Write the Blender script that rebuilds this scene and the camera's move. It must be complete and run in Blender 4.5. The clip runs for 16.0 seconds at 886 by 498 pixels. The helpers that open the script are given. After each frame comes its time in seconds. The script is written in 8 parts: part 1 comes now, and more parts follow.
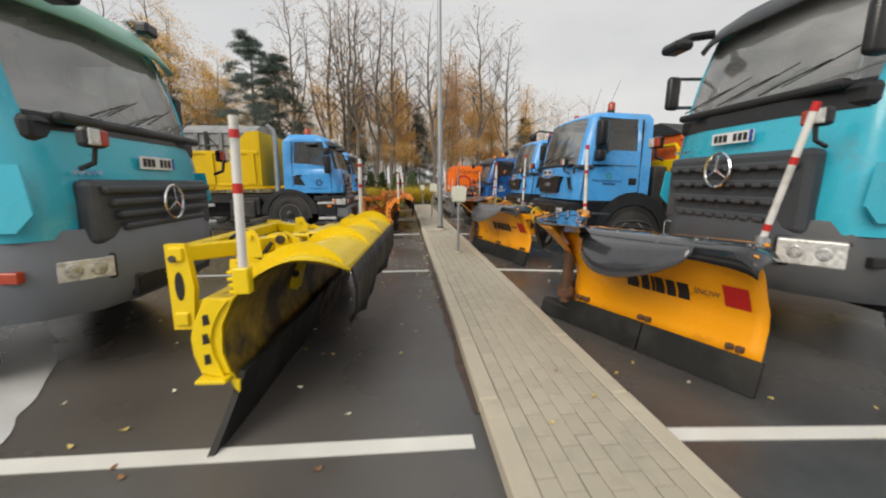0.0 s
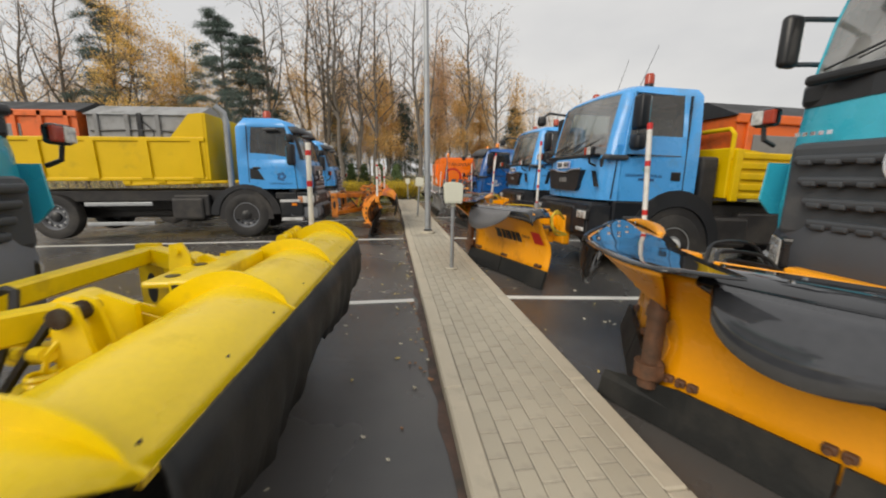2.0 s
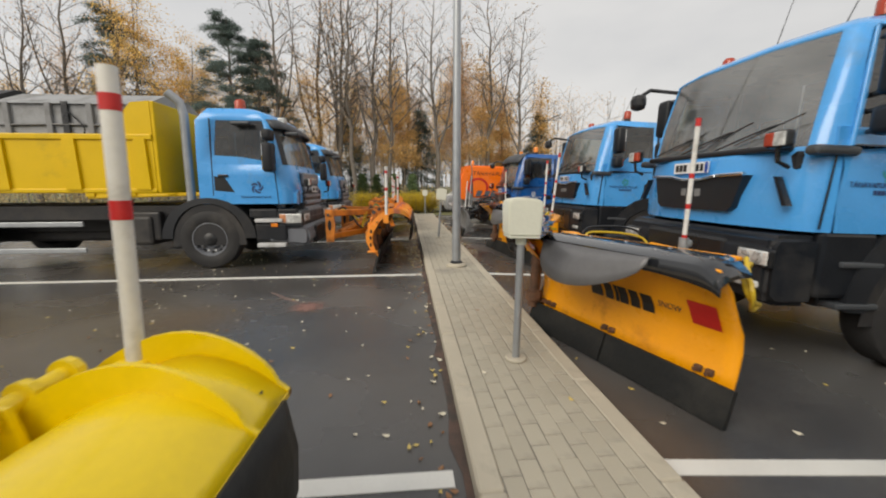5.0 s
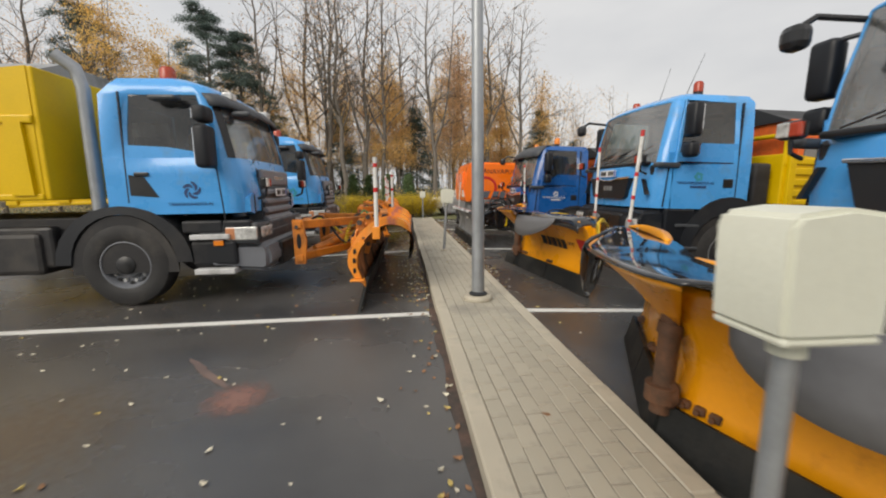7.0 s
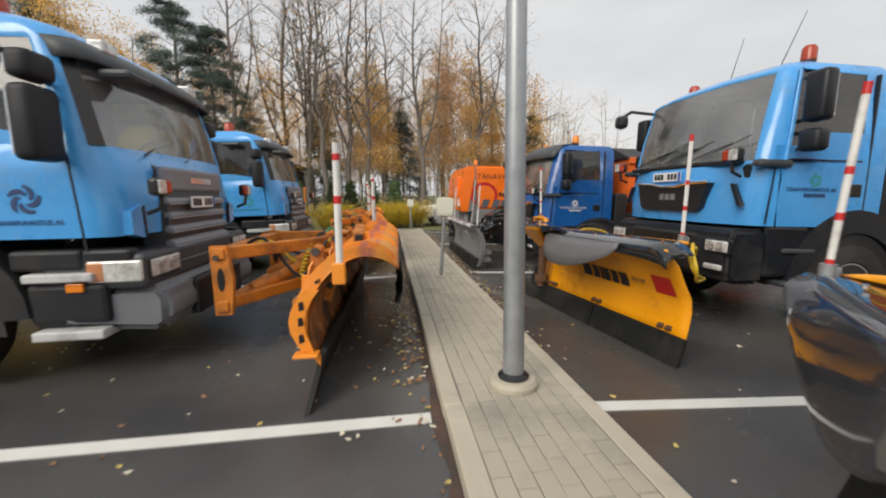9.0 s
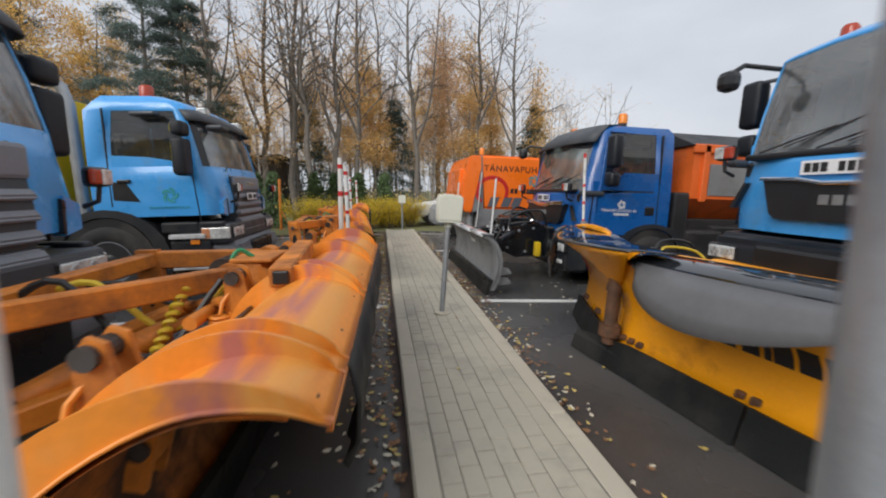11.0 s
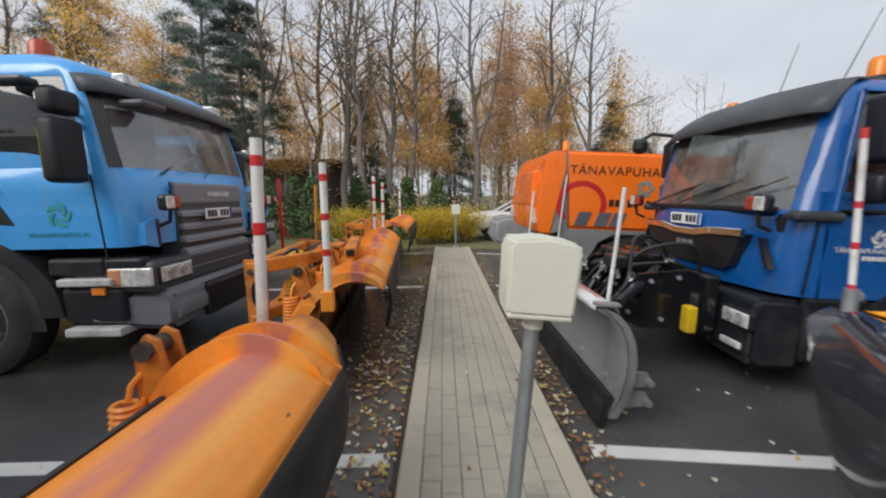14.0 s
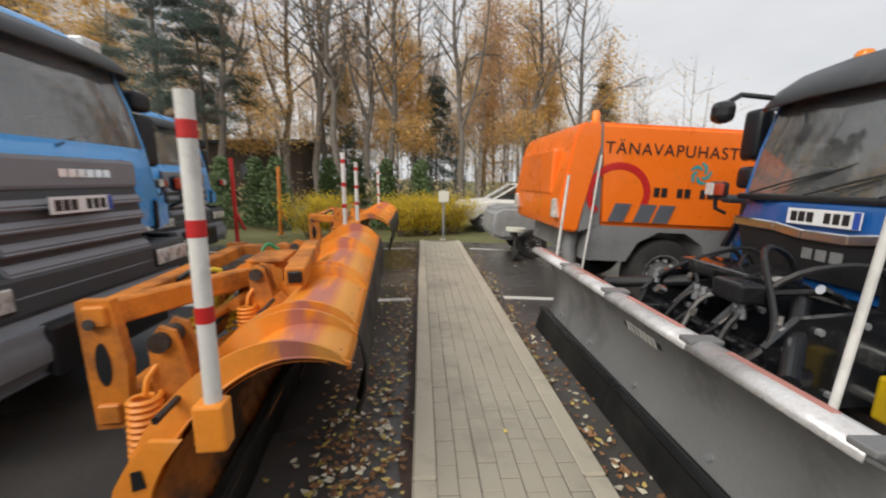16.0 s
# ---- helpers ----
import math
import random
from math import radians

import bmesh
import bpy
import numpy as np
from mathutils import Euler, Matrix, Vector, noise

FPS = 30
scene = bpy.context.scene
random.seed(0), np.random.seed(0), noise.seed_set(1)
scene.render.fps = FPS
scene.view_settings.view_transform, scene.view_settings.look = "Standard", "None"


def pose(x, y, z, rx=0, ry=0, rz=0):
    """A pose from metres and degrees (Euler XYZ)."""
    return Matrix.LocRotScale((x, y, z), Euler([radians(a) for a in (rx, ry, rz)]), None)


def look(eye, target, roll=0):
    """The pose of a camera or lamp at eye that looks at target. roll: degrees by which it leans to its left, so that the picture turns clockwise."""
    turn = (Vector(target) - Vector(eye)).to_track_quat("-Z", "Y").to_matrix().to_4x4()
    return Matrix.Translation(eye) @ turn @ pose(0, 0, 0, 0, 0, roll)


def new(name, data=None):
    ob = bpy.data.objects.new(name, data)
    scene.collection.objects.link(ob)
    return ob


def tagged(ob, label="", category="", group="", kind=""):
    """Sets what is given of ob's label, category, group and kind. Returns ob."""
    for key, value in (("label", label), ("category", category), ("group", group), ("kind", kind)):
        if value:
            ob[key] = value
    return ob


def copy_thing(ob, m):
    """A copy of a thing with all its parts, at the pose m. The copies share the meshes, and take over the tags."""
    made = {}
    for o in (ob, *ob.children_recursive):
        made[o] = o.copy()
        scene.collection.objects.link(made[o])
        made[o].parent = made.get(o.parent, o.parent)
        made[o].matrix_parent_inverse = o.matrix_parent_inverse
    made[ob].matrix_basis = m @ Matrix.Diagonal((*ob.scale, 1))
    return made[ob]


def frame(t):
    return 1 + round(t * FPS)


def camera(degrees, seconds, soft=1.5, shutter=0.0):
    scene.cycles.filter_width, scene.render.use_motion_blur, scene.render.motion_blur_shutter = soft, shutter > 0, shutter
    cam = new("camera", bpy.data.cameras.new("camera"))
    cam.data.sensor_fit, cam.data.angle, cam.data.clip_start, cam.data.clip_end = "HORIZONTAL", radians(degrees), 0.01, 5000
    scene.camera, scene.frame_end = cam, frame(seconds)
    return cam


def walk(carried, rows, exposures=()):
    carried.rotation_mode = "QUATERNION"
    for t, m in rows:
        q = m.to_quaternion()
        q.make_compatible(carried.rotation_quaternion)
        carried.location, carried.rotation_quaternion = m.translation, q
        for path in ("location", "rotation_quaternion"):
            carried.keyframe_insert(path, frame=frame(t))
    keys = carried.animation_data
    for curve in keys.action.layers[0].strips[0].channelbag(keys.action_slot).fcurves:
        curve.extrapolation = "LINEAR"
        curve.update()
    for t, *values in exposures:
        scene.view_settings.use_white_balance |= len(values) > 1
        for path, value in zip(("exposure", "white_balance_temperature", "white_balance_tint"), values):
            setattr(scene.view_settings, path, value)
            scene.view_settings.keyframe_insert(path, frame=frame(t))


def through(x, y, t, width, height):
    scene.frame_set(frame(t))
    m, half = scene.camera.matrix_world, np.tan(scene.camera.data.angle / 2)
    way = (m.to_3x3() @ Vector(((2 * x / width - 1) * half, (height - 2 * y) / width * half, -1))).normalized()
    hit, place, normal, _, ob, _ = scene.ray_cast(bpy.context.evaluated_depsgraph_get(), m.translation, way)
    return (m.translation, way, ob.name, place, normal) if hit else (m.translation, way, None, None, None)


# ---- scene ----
cam = camera(95.0, 16.0, soft=2.0, shutter=0.5)
PATH = [
    (0, (-0.929, -1.329, 1.44), (-0.753, 0.636, 1.116), -0.2),
    (0.5, (-0.844, -0.869, 1.476), (-0.685, 1.103, 1.179), 0.4),
    (1, (-0.867, -0.376, 1.469), (-0.614, 1.584, 1.163), -0.0),
    (1.5, (-0.825, 0.094, 1.461), (-0.583, 2.05, 1.125), -0.3),
    (2, (-0.802, 0.556, 1.473), (-0.56, 2.508, 1.114), -0.1),
    (2.5, (-0.799, 1.038, 1.493), (-0.518, 2.98, 1.109), -0.5),
    (3, (-0.755, 1.532, 1.476), (-0.579, 3.49, 1.112), -0.1),
    (3.5, (-0.743, 1.993, 1.458), (-0.574, 3.953, 1.1), -0.6),
    (4, (-0.743, 2.466, 1.476), (-0.529, 4.423, 1.125), -1.2),
    (4.5, (-0.709, 2.932, 1.484), (-0.561, 4.901, 1.167), -0.6),
    (4.7, (-0.739, 3.108, 1.465), (-0.58, 5.078, 1.16), -0.3),
    (6.8, (-0.869, 5.321, 1.439), (-0.653, 7.284, 1.123), -0.5),
    (7, (-0.841, 5.538, 1.427), (-0.648, 7.506, 1.128), -0.9),
    (7.5, (-0.827, 6.034, 1.378), (-0.604, 8.0, 1.091), -0.8),
    (8, (-0.857, 6.518, 1.372), (-0.533, 8.466, 1.055), -1.9),
    (8.5, (-0.853, 7.111, 1.42), (-0.608, 9.074, 1.125), -0.2),
    (9, (-0.807, 7.567, 1.435), (-0.546, 9.533, 1.171), -0.8),
    (9.2, (-0.799, 7.774, 1.456), (-0.513, 9.736, 1.198), -1.2),
    (11.3, (-0.566, 10.129, 1.437), (-0.282, 12.085, 1.135), 0.4),
    (11.5, (-0.539, 10.328, 1.441), (-0.303, 12.287, 1.112), 0.2),
    (12, (-0.493, 10.802, 1.498), (-0.355, 12.766, 1.149), -0.9),
    (12.5, (-0.371, 11.24, 1.489), (-0.26, 13.207, 1.144), -0.1),
    (13, (-0.279, 11.69, 1.536), (-0.144, 13.658, 1.207), 1.0),
    (13.5, (-0.3, 12.143, 1.548), (-0.185, 14.12, 1.264), 0.3),
    (14, (-0.256, 12.591, 1.549), (-0.257, 14.573, 1.285), 0.2),
    (14.5, (-0.303, 13.058, 1.54), (-0.334, 15.044, 1.3), 0.4),
    (15, (-0.349, 13.48, 1.567), (-0.365, 15.462, 1.301), -0.3),
    (15.5, (-0.38, 13.924, 1.545), (-0.439, 15.905, 1.281), 1.0),
    (16, (-0.447, 14.231, 1.538), (-0.341, 16.2, 1.204), 0.8),
]
walk(cam, [(t, look(eye, target, roll)) for t, eye, target, roll in PATH], [(0, 0.45, 7150, 10), (3.5, 0.44, 7300, 10), (7, 0.48, 7100, 10), (9, 0.54, 7000, 10), (11.5, 0.45, 6400, 10), (14, 0.47, 6450, 10), (16, 0.60, 6900, 10)])

# ---- light ----
world = bpy.data.worlds.new("overcast_sky")
scene.world = world
world.use_nodes = True
wn, wl = world.node_tree.nodes, world.node_tree.links
bg = wn["Background"]
sky = wn.new("ShaderNodeTexSky")
sky.sky_type, sky.sun_disc = "NISHITA", False
sky.sun_elevation, sky.sun_rotation = radians(36), radians(135)
sky.air_density, sky.dust_density, sky.ozone_density = 1.0, 4.0, 1.0
# a cloud deck veils the clear sky: nearly even pale grey, with broad soft structure
wco = wn.new("ShaderNodeTexCoord")
wmap = wn.new("ShaderNodeMapping")
wmap.inputs["Scale"].default_value = (1.2, 1.2, 3.0)
wno = wn.new("ShaderNodeTexNoise")
wno.inputs["Scale"].default_value, wno.inputs["Detail"].default_value = 1.7, 5
wrp = wn.new("ShaderNodeValToRGB")
wrp.color_ramp.elements[0].position, wrp.color_ramp.elements[0].color = 0.3, (5.4, 5.7, 6.25, 1)
wrp.color_ramp.elements[1].position, wrp.color_ramp.elements[1].color = 0.75, (7.2, 7.45, 7.85, 1)
wmx = wn.new("ShaderNodeMix")
wmx.data_type = "RGBA"
wmx.inputs["Factor"].default_value = 0.9
wl.new(wco.outputs["Generated"], wmap.inputs["Vector"])
wl.new(wmap.outputs["Vector"], wno.inputs["Vector"])
wl.new(wno.outputs["Fac"], wrp.inputs["Fac"])
wl.new(sky.outputs["Color"], wmx.inputs["A"])
wl.new(wrp.outputs["Color"], wmx.inputs["B"])
wl.new(wmx.outputs["Result"], bg.inputs["Color"])
bg.inputs["Strength"].default_value = 0.087
sun = new("sun", bpy.data.lights.new("sun", "SUN"))
sun.data.energy, sun.data.angle, sun.data.color = 1.85, radians(40), (1.0, 0.96, 0.9)
sun.matrix_world = look((-11.5, -11.5, 12), (0, 0, 0))


# ---- materials ----
def mat(name, col, rough=0.5, metal=0.0, var=0.12, scale=2.5, grain=40.0, bump=0.03, dirt=None, dirt_at=0.62, dirt_soft=0.12, dirt_scale=1.6, coat=0.0, rvar=0.12, rand=0.0, dirt_rough=0.8, spec=0.5, stretch=1.0):
    """A painted or raw surface: broad and fine variation of colour, relief, and stains of a second colour."""
    m = bpy.data.materials.new(name)
    m.use_nodes = True
    n, l = m.node_tree.nodes, m.node_tree.links
    p = n["Principled BSDF"]
    co = n.new("ShaderNodeTexCoord")
    big, fine = n.new("ShaderNodeTexNoise"), n.new("ShaderNodeTexNoise")
    for t, s, d in ((big, scale, 4), (fine, grain, 3)):
        t.inputs["Scale"].default_value, t.inputs["Detail"].default_value = s, d
        l.new(co.outputs["Object"], t.inputs["Vector"])
    add = n.new("ShaderNodeMath")
    add.operation = "MULTIPLY_ADD"
    l.new(fine.outputs["Fac"], add.inputs[0])
    add.inputs[1].default_value = 0.5
    l.new(big.outputs["Fac"], add.inputs[2])
    src = add.outputs[0]
    if rand:
        info = n.new("ShaderNodeObjectInfo")
        ra = n.new("ShaderNodeMath")
        ra.operation = "MULTIPLY_ADD"
        l.new(info.outputs["Random"], ra.inputs[0])
        ra.inputs[1].default_value = rand
        l.new(src, ra.inputs[2])
        src = ra.outputs[0]
    ramp = n.new("ShaderNodeMapRange")
    ramp.inputs["From Min"].default_value, ramp.inputs["From Max"].default_value = 0.45, 1.05 + rand
    ramp.inputs["To Min"].default_value, ramp.inputs["To Max"].default_value = 1 - var, 1 + var
    l.new(src, ramp.inputs["Value"])
    mul = n.new("ShaderNodeVectorMath")
    mul.operation = "SCALE"
    mul.inputs[0].default_value = col
    l.new(ramp.outputs["Result"], mul.inputs["Scale"])
    out = mul.outputs["Vector"]
    rr = n.new("ShaderNodeMapRange")
    rr.inputs["To Min"].default_value, rr.inputs["To Max"].default_value = max(0.02, rough - rvar), min(1, rough + rvar)
    rr.inputs["From Min"].default_value, rr.inputs["From Max"].default_value = 0.3, 0.7
    l.new(big.outputs["Fac"], rr.inputs["Value"])
    rough_out = rr.outputs["Result"]
    if dirt:
        dn = n.new("ShaderNodeTexNoise")
        dn.inputs["Scale"].default_value, dn.inputs["Detail"].default_value, dn.inputs["Roughness"].default_value = dirt_scale, 8, 0.68
        mp = n.new("ShaderNodeMapping")
        mp.inputs["Scale"].default_value = (1.0, 1.0 / stretch, 1.0)
        l.new(co.outputs["Object"], mp.inputs["Vector"])
        l.new(mp.outputs["Vector"], dn.inputs["Vector"])
        dr = n.new("ShaderNodeMapRange")
        dr.inputs["From Min"].default_value, dr.inputs["From Max"].default_value = dirt_at - dirt_soft, dirt_at + dirt_soft
        l.new(dn.outputs["Fac"], dr.inputs["Value"])
        mx = n.new("ShaderNodeMix")
        mx.data_type = "RGBA"
        l.new(dr.outputs["Result"], mx.inputs["Factor"])
        l.new(out, mx.inputs["A"])
        mx.inputs["B"].default_value = (*dirt, 1)
        out = mx.outputs["Result"]
        mr = n.new("ShaderNodeMix")
        l.new(dr.outputs["Result"], mr.inputs["Factor"])
        l.new(rough_out, mr.inputs["A"])
        mr.inputs["B"].default_value = dirt_rough
        rough_out = mr.outputs["Result"]
    l.new(out, p.inputs["Base Color"])
    l.new(rough_out, p.inputs["Roughness"])
    p.inputs["Metallic"].default_value = metal
    p.inputs["Coat Weight"].default_value = coat
    p.inputs["Specular IOR Level"].default_value = spec
    if bump:
        b = n.new("ShaderNodeBump")
        b.inputs["Strength"].default_value, b.inputs["Distance"].default_value = bump * 4, 0.01
        l.new(fine.outputs["Fac"], b.inputs["Height"])
        l.new(b.outputs["Normal"], p.inputs["Normal"])
    return m


def glass_mat(name, tint, gloss=0.5, dust=0.06):
    """A thin pane: it lets tinted light through and mirrors by its angle. dust: share of its pale veil."""
    m = bpy.data.materials.new(name)
    m.use_nodes = True
    n, l = m.node_tree.nodes, m.node_tree.links
    n.remove(n["Principled BSDF"])
    tr, gl, mx, fr = n.new("ShaderNodeBsdfTransparent"), n.new("ShaderNodeBsdfGlossy"), n.new("ShaderNodeMixShader"), n.new("ShaderNodeFresnel")
    tr.inputs["Color"].default_value = (*tint, 1)
    gl.inputs["Roughness"].default_value = 0.03
    fr.inputs["IOR"].default_value = 1.0 + gloss
    # a pale veil on the pane: dust, with mirrored sky painted in as colour
    df, dm, dn = n.new("ShaderNodeBsdfDiffuse"), n.new("ShaderNodeMixShader"), n.new("ShaderNodeTexNoise")
    df.inputs["Color"].default_value = (0.55, 0.56, 0.55, 1)
    dn.inputs["Scale"].default_value, dn.inputs["Detail"].default_value = 1.8, 5
    dr = n.new("ShaderNodeMapRange")
    dr.inputs["From Min"].default_value, dr.inputs["From Max"].default_value = 0.3, 0.75
    dr.inputs["To Min"].default_value, dr.inputs["To Max"].default_value = dust * 0.5, dust * 1.5
    l.new(dn.outputs["Fac"], dr.inputs["Value"])
    l.new(dr.outputs["Result"], dm.inputs["Fac"])
    l.new(tr.outputs["BSDF"], dm.inputs[1])
    l.new(df.outputs["BSDF"], dm.inputs[2])
    l.new(fr.outputs["Fac"], mx.inputs["Fac"])
    l.new(dm.outputs["Shader"], mx.inputs[1])
    l.new(gl.outputs["BSDF"], mx.inputs[2])
    l.new(mx.outputs["Shader"], n["Material Output"].inputs["Surface"])
    return m


TURQ = mat("turquoise_paint", (0.022, 0.42, 0.57), 0.3, coat=0.4, dirt=(0.10, 0.16, 0.17), dirt_at=0.68, var=0.08)
STEPM = mat("pale_step_edge", (0.50, 0.51, 0.52), 0.5, dirt=(0.2, 0.2, 0.19), dirt_at=0.6, dirt_scale=4)
SKYBLUE = mat("light_blue_paint", (0.055, 0.32, 0.72), 0.3, coat=0.4, dirt=(0.10, 0.22, 0.36), dirt_at=0.70, var=0.07)
DEEPBLUE = mat("dark_blue_paint", (0.006, 0.085, 0.30), 0.3, coat=0.4, dirt=(0.05, 0.08, 0.16), dirt_at=0.70, var=0.1)
MINT = mat("mint_green_paint", (0.19, 0.42, 0.34), 0.4)
PLASTIC = mat("dark_grey_plastic", (0.046, 0.052, 0.060), 0.5, dirt=(0.10, 0.10, 0.10), dirt_at=0.66, grain=120, bump=0.05)
BUMPER = mat("grey_bumper_plastic", (0.16, 0.172, 0.195), 0.5, dirt=(0.13, 0.13, 0.13), dirt_at=0.62, grain=120, bump=0.05)
BLACK = mat("black_plastic", (0.012, 0.013, 0.015), 0.35, grain=90)
RUBBER = mat("tyre_rubber", (0.018, 0.018, 0.019), 0.75, grain=90, bump=0.08, dirt=(0.06, 0.055, 0.05), dirt_at=0.6)
FLAP = mat("rubber_flap", (0.011, 0.012, 0.012), 0.55, grain=30, bump=0.06, dirt=(0.036, 0.034, 0.030), dirt_at=0.6, dirt_rough=0.7, spec=0.3)
STEEL = mat("worn_steel", (0.10, 0.098, 0.095), 0.5, 0.6, var=0.3, dirt=(0.05, 0.03, 0.02), dirt_at=0.5, dirt_scale=5)
CHROME = mat("chrome", (0.75, 0.76, 0.78), 0.15, 1.0, bump=0)
ZINC = mat("galvanised_steel", (0.34, 0.36, 0.38), 0.42, 0.55, var=0.12, scale=9, grain=60)
CHASSIS = mat("chassis_black", (0.014, 0.014, 0.016), 0.55, dirt=(0.055, 0.05, 0.045), dirt_at=0.58)
YELLOW = mat("yellow_paint", (0.78, 0.56, 0.008), 0.34, var=0.08, dirt=(0.36, 0.23, 0.012), dirt_at=0.69, dirt_scale=2.2, coat=0.2)
BODYYEL = mat("tipper_yellow", (0.66, 0.43, 0.004), 0.45, var=0.08, spec=0.3, dirt=(0.36, 0.25, 0.02), dirt_at=0.68, dirt_scale=1.1)
WORNYEL = mat("worn_yellow_face", (0.42, 0.27, 0.015), 0.42, var=0.25, dirt=(0.040, 0.029, 0.016), dirt_at=0.46, dirt_soft=0.13, dirt_scale=2.2, dirt_rough=0.5)
def striped_orange():
    """Faded orange paint with broad purplish bands worn along the crown and the lip, and pale streaks between them."""
    m = mat("faded_orange_paint", (0.80, 0.27, 0.03), 0.42, var=0.14, dirt=(0.50, 0.13, 0.02), dirt_at=0.66, dirt_soft=0.1, dirt_scale=2.0, dirt_rough=0.6, stretch=3.0)
    n, l = m.node_tree.nodes, m.node_tree.links
    p = n["Principled BSDF"]
    base = p.inputs["Base Color"].links[0].from_socket
    co, sep = n.new("ShaderNodeTexCoord"), n.new("ShaderNodeSeparateXYZ")
    l.new(co.outputs["Object"], sep.inputs[0])
    mp = n.new("ShaderNodeMapping")
    mp.inputs["Scale"].default_value = (9.0, 1.1, 4.0)
    l.new(co.outputs["Object"], mp.inputs["Vector"])
    nz = n.new("ShaderNodeTexNoise")
    nz.inputs["Scale"].default_value, nz.inputs["Detail"].default_value = 1.0, 4
    l.new(mp.outputs["Vector"], nz.inputs["Vector"])
    def band(at, half, col, amount, cut):
        d = n.new("ShaderNodeMath")
        d.operation = "SUBTRACT"
        l.new(sep.outputs["X"], d.inputs[0])
        d.inputs[1].default_value = at
        a = n.new("ShaderNodeMath")
        a.operation = "ABSOLUTE"
        l.new(d.outputs[0], a.inputs[0])
        r = n.new("ShaderNodeMapRange")
        r.inputs["From Min"].default_value, r.inputs["From Max"].default_value = half, half * 0.45
        l.new(a.outputs[0], r.inputs["Value"])
        q = n.new("ShaderNodeMapRange")
        q.inputs["From Min"].default_value, q.inputs["From Max"].default_value = cut - 0.07, cut + 0.07
        q.inputs["To Max"].default_value = amount
        l.new(nz.outputs["Fac"], q.inputs["Value"])
        f = n.new("ShaderNodeMath")
        f.operation = "MULTIPLY"
        l.new(r.outputs["Result"], f.inputs[0])
        l.new(q.outputs["Result"], f.inputs[1])
        x = n.new("ShaderNodeMix")
        x.data_type = "RGBA"
        l.new(f.outputs[0], x.inputs["Factor"])
        x.inputs["B"].default_value = (*col, 1)
        return x
    src = base
    for args in ((0.40, 0.075, (0.72, 0.36, 0.09), 0.6, 0.42), (0.27, 0.10, (0.42, 0.145, 0.135), 0.85, 0.46), (0.56, 0.06, (0.50, 0.185, 0.16), 0.75, 0.47), (0.05, 0.07, (0.66, 0.33, 0.10), 0.5, 0.5)):
        x = band(*args)
        l.new(src, x.inputs["A"])
        src = x.outputs["Result"]
    l.new(src, p.inputs["Base Color"])
    return m


PLOWOR = striped_orange()
WORNOR = mat("worn_orange_face", (0.44, 0.13, 0.018), 0.5, var=0.3, dirt=(0.065, 0.032, 0.018), dirt_at=0.50, dirt_soft=0.08, dirt_scale=2.4)
PLOUGHOR = mat("plough_orange", (0.86, 0.34, 0.008), 0.33, var=0.06, dirt=(0.42, 0.14, 0.01), dirt_at=0.70, dirt_scale=2.2, coat=0.15)
ARMOR = mat("arm_orange", (0.62, 0.20, 0.02), 0.5, var=0.2, dirt=(0.20, 0.07, 0.02), dirt_at=0.56, dirt_scale=3)
SWEEPOR = mat("sweeper_orange", (0.86, 0.17, 0.012), 0.32, var=0.06, coat=0.3, dirt=(0.45, 0.13, 0.03), dirt_at=0.72)
REDMAT = mat("red_paint", (0.50, 0.018, 0.018), 0.4)
WHITEP = mat("white_paint", (0.66, 0.66, 0.64), 0.45, dirt=(0.30, 0.29, 0.27), dirt_at=0.63, dirt_scale=5)
GREYP = mat("grey_paint", (0.19, 0.195, 0.20), 0.42, var=0.1, dirt=(0.10, 0.10, 0.10), dirt_at=0.62)
GREYLT = mat("light_grey_hopper", (0.27, 0.28, 0.29), 0.5, dirt=(0.14, 0.14, 0.13), dirt_at=0.58)
SALTOR = mat("hopper_orange", (0.70, 0.13, 0.02), 0.45, dirt=(0.32, 0.09, 0.03), dirt_at=0.6)
TARP = mat("black_tarpaulin", (0.02, 0.021, 0.023), 0.6, grain=25, bump=0.08)
CREAM = mat("cream_plastic", (0.62, 0.63, 0.54), 0.5, var=0.05, dirt=(0.45, 0.45, 0.38), dirt_at=0.72)
LAMPCL = mat("lamp_lens", (0.58, 0.59, 0.58), 0.12, 0.25, var=0.5, scale=14, grain=30, bump=0.12)
LAMPIN = mat("lamp_reflector", (0.42, 0.43, 0.43), 0.28, 0.4, var=0.4, scale=20, bump=0)
AMBER = mat("amber_lens", (0.75, 0.22, 0.02), 0.2, bump=0)
REDLENS = mat("red_lens", (0.36, 0.045, 0.02), 0.2, bump=0)
PLATE = mat("number_plate_white", (0.72, 0.73, 0.74), 0.35)
PLATEBLUE = mat("plate_blue", (0.02, 0.07, 0.35), 0.4)
INK = mat("black_ink", (0.012, 0.012, 0.013), 0.5)
NAVY = mat("navy_ink", (0.015, 0.04, 0.13), 0.5)
TEAL = mat("teal_ink", (0.03, 0.28, 0.29), 0.5)
GREYINK = mat("grey_ink", (0.09, 0.10, 0.12), 0.5)
SEATM = mat("seat_cloth", (0.14, 0.145, 0.15), 0.9)
HOSE = mat("black_hose", (0.015, 0.015, 0.016), 0.4)
YHOSE = mat("yellow_hose_wrap", (0.60, 0.42, 0.03), 0.5)
# the heavier veils also stand in for sky glare on the windscreens
GLASS = glass_mat("windscreen_glass", (0.70, 0.80, 0.76), 1.4, 0.22)
VEILEDGL = glass_mat("veiled_windscreen_glass", (0.68, 0.76, 0.73), 1.5, 0.40)
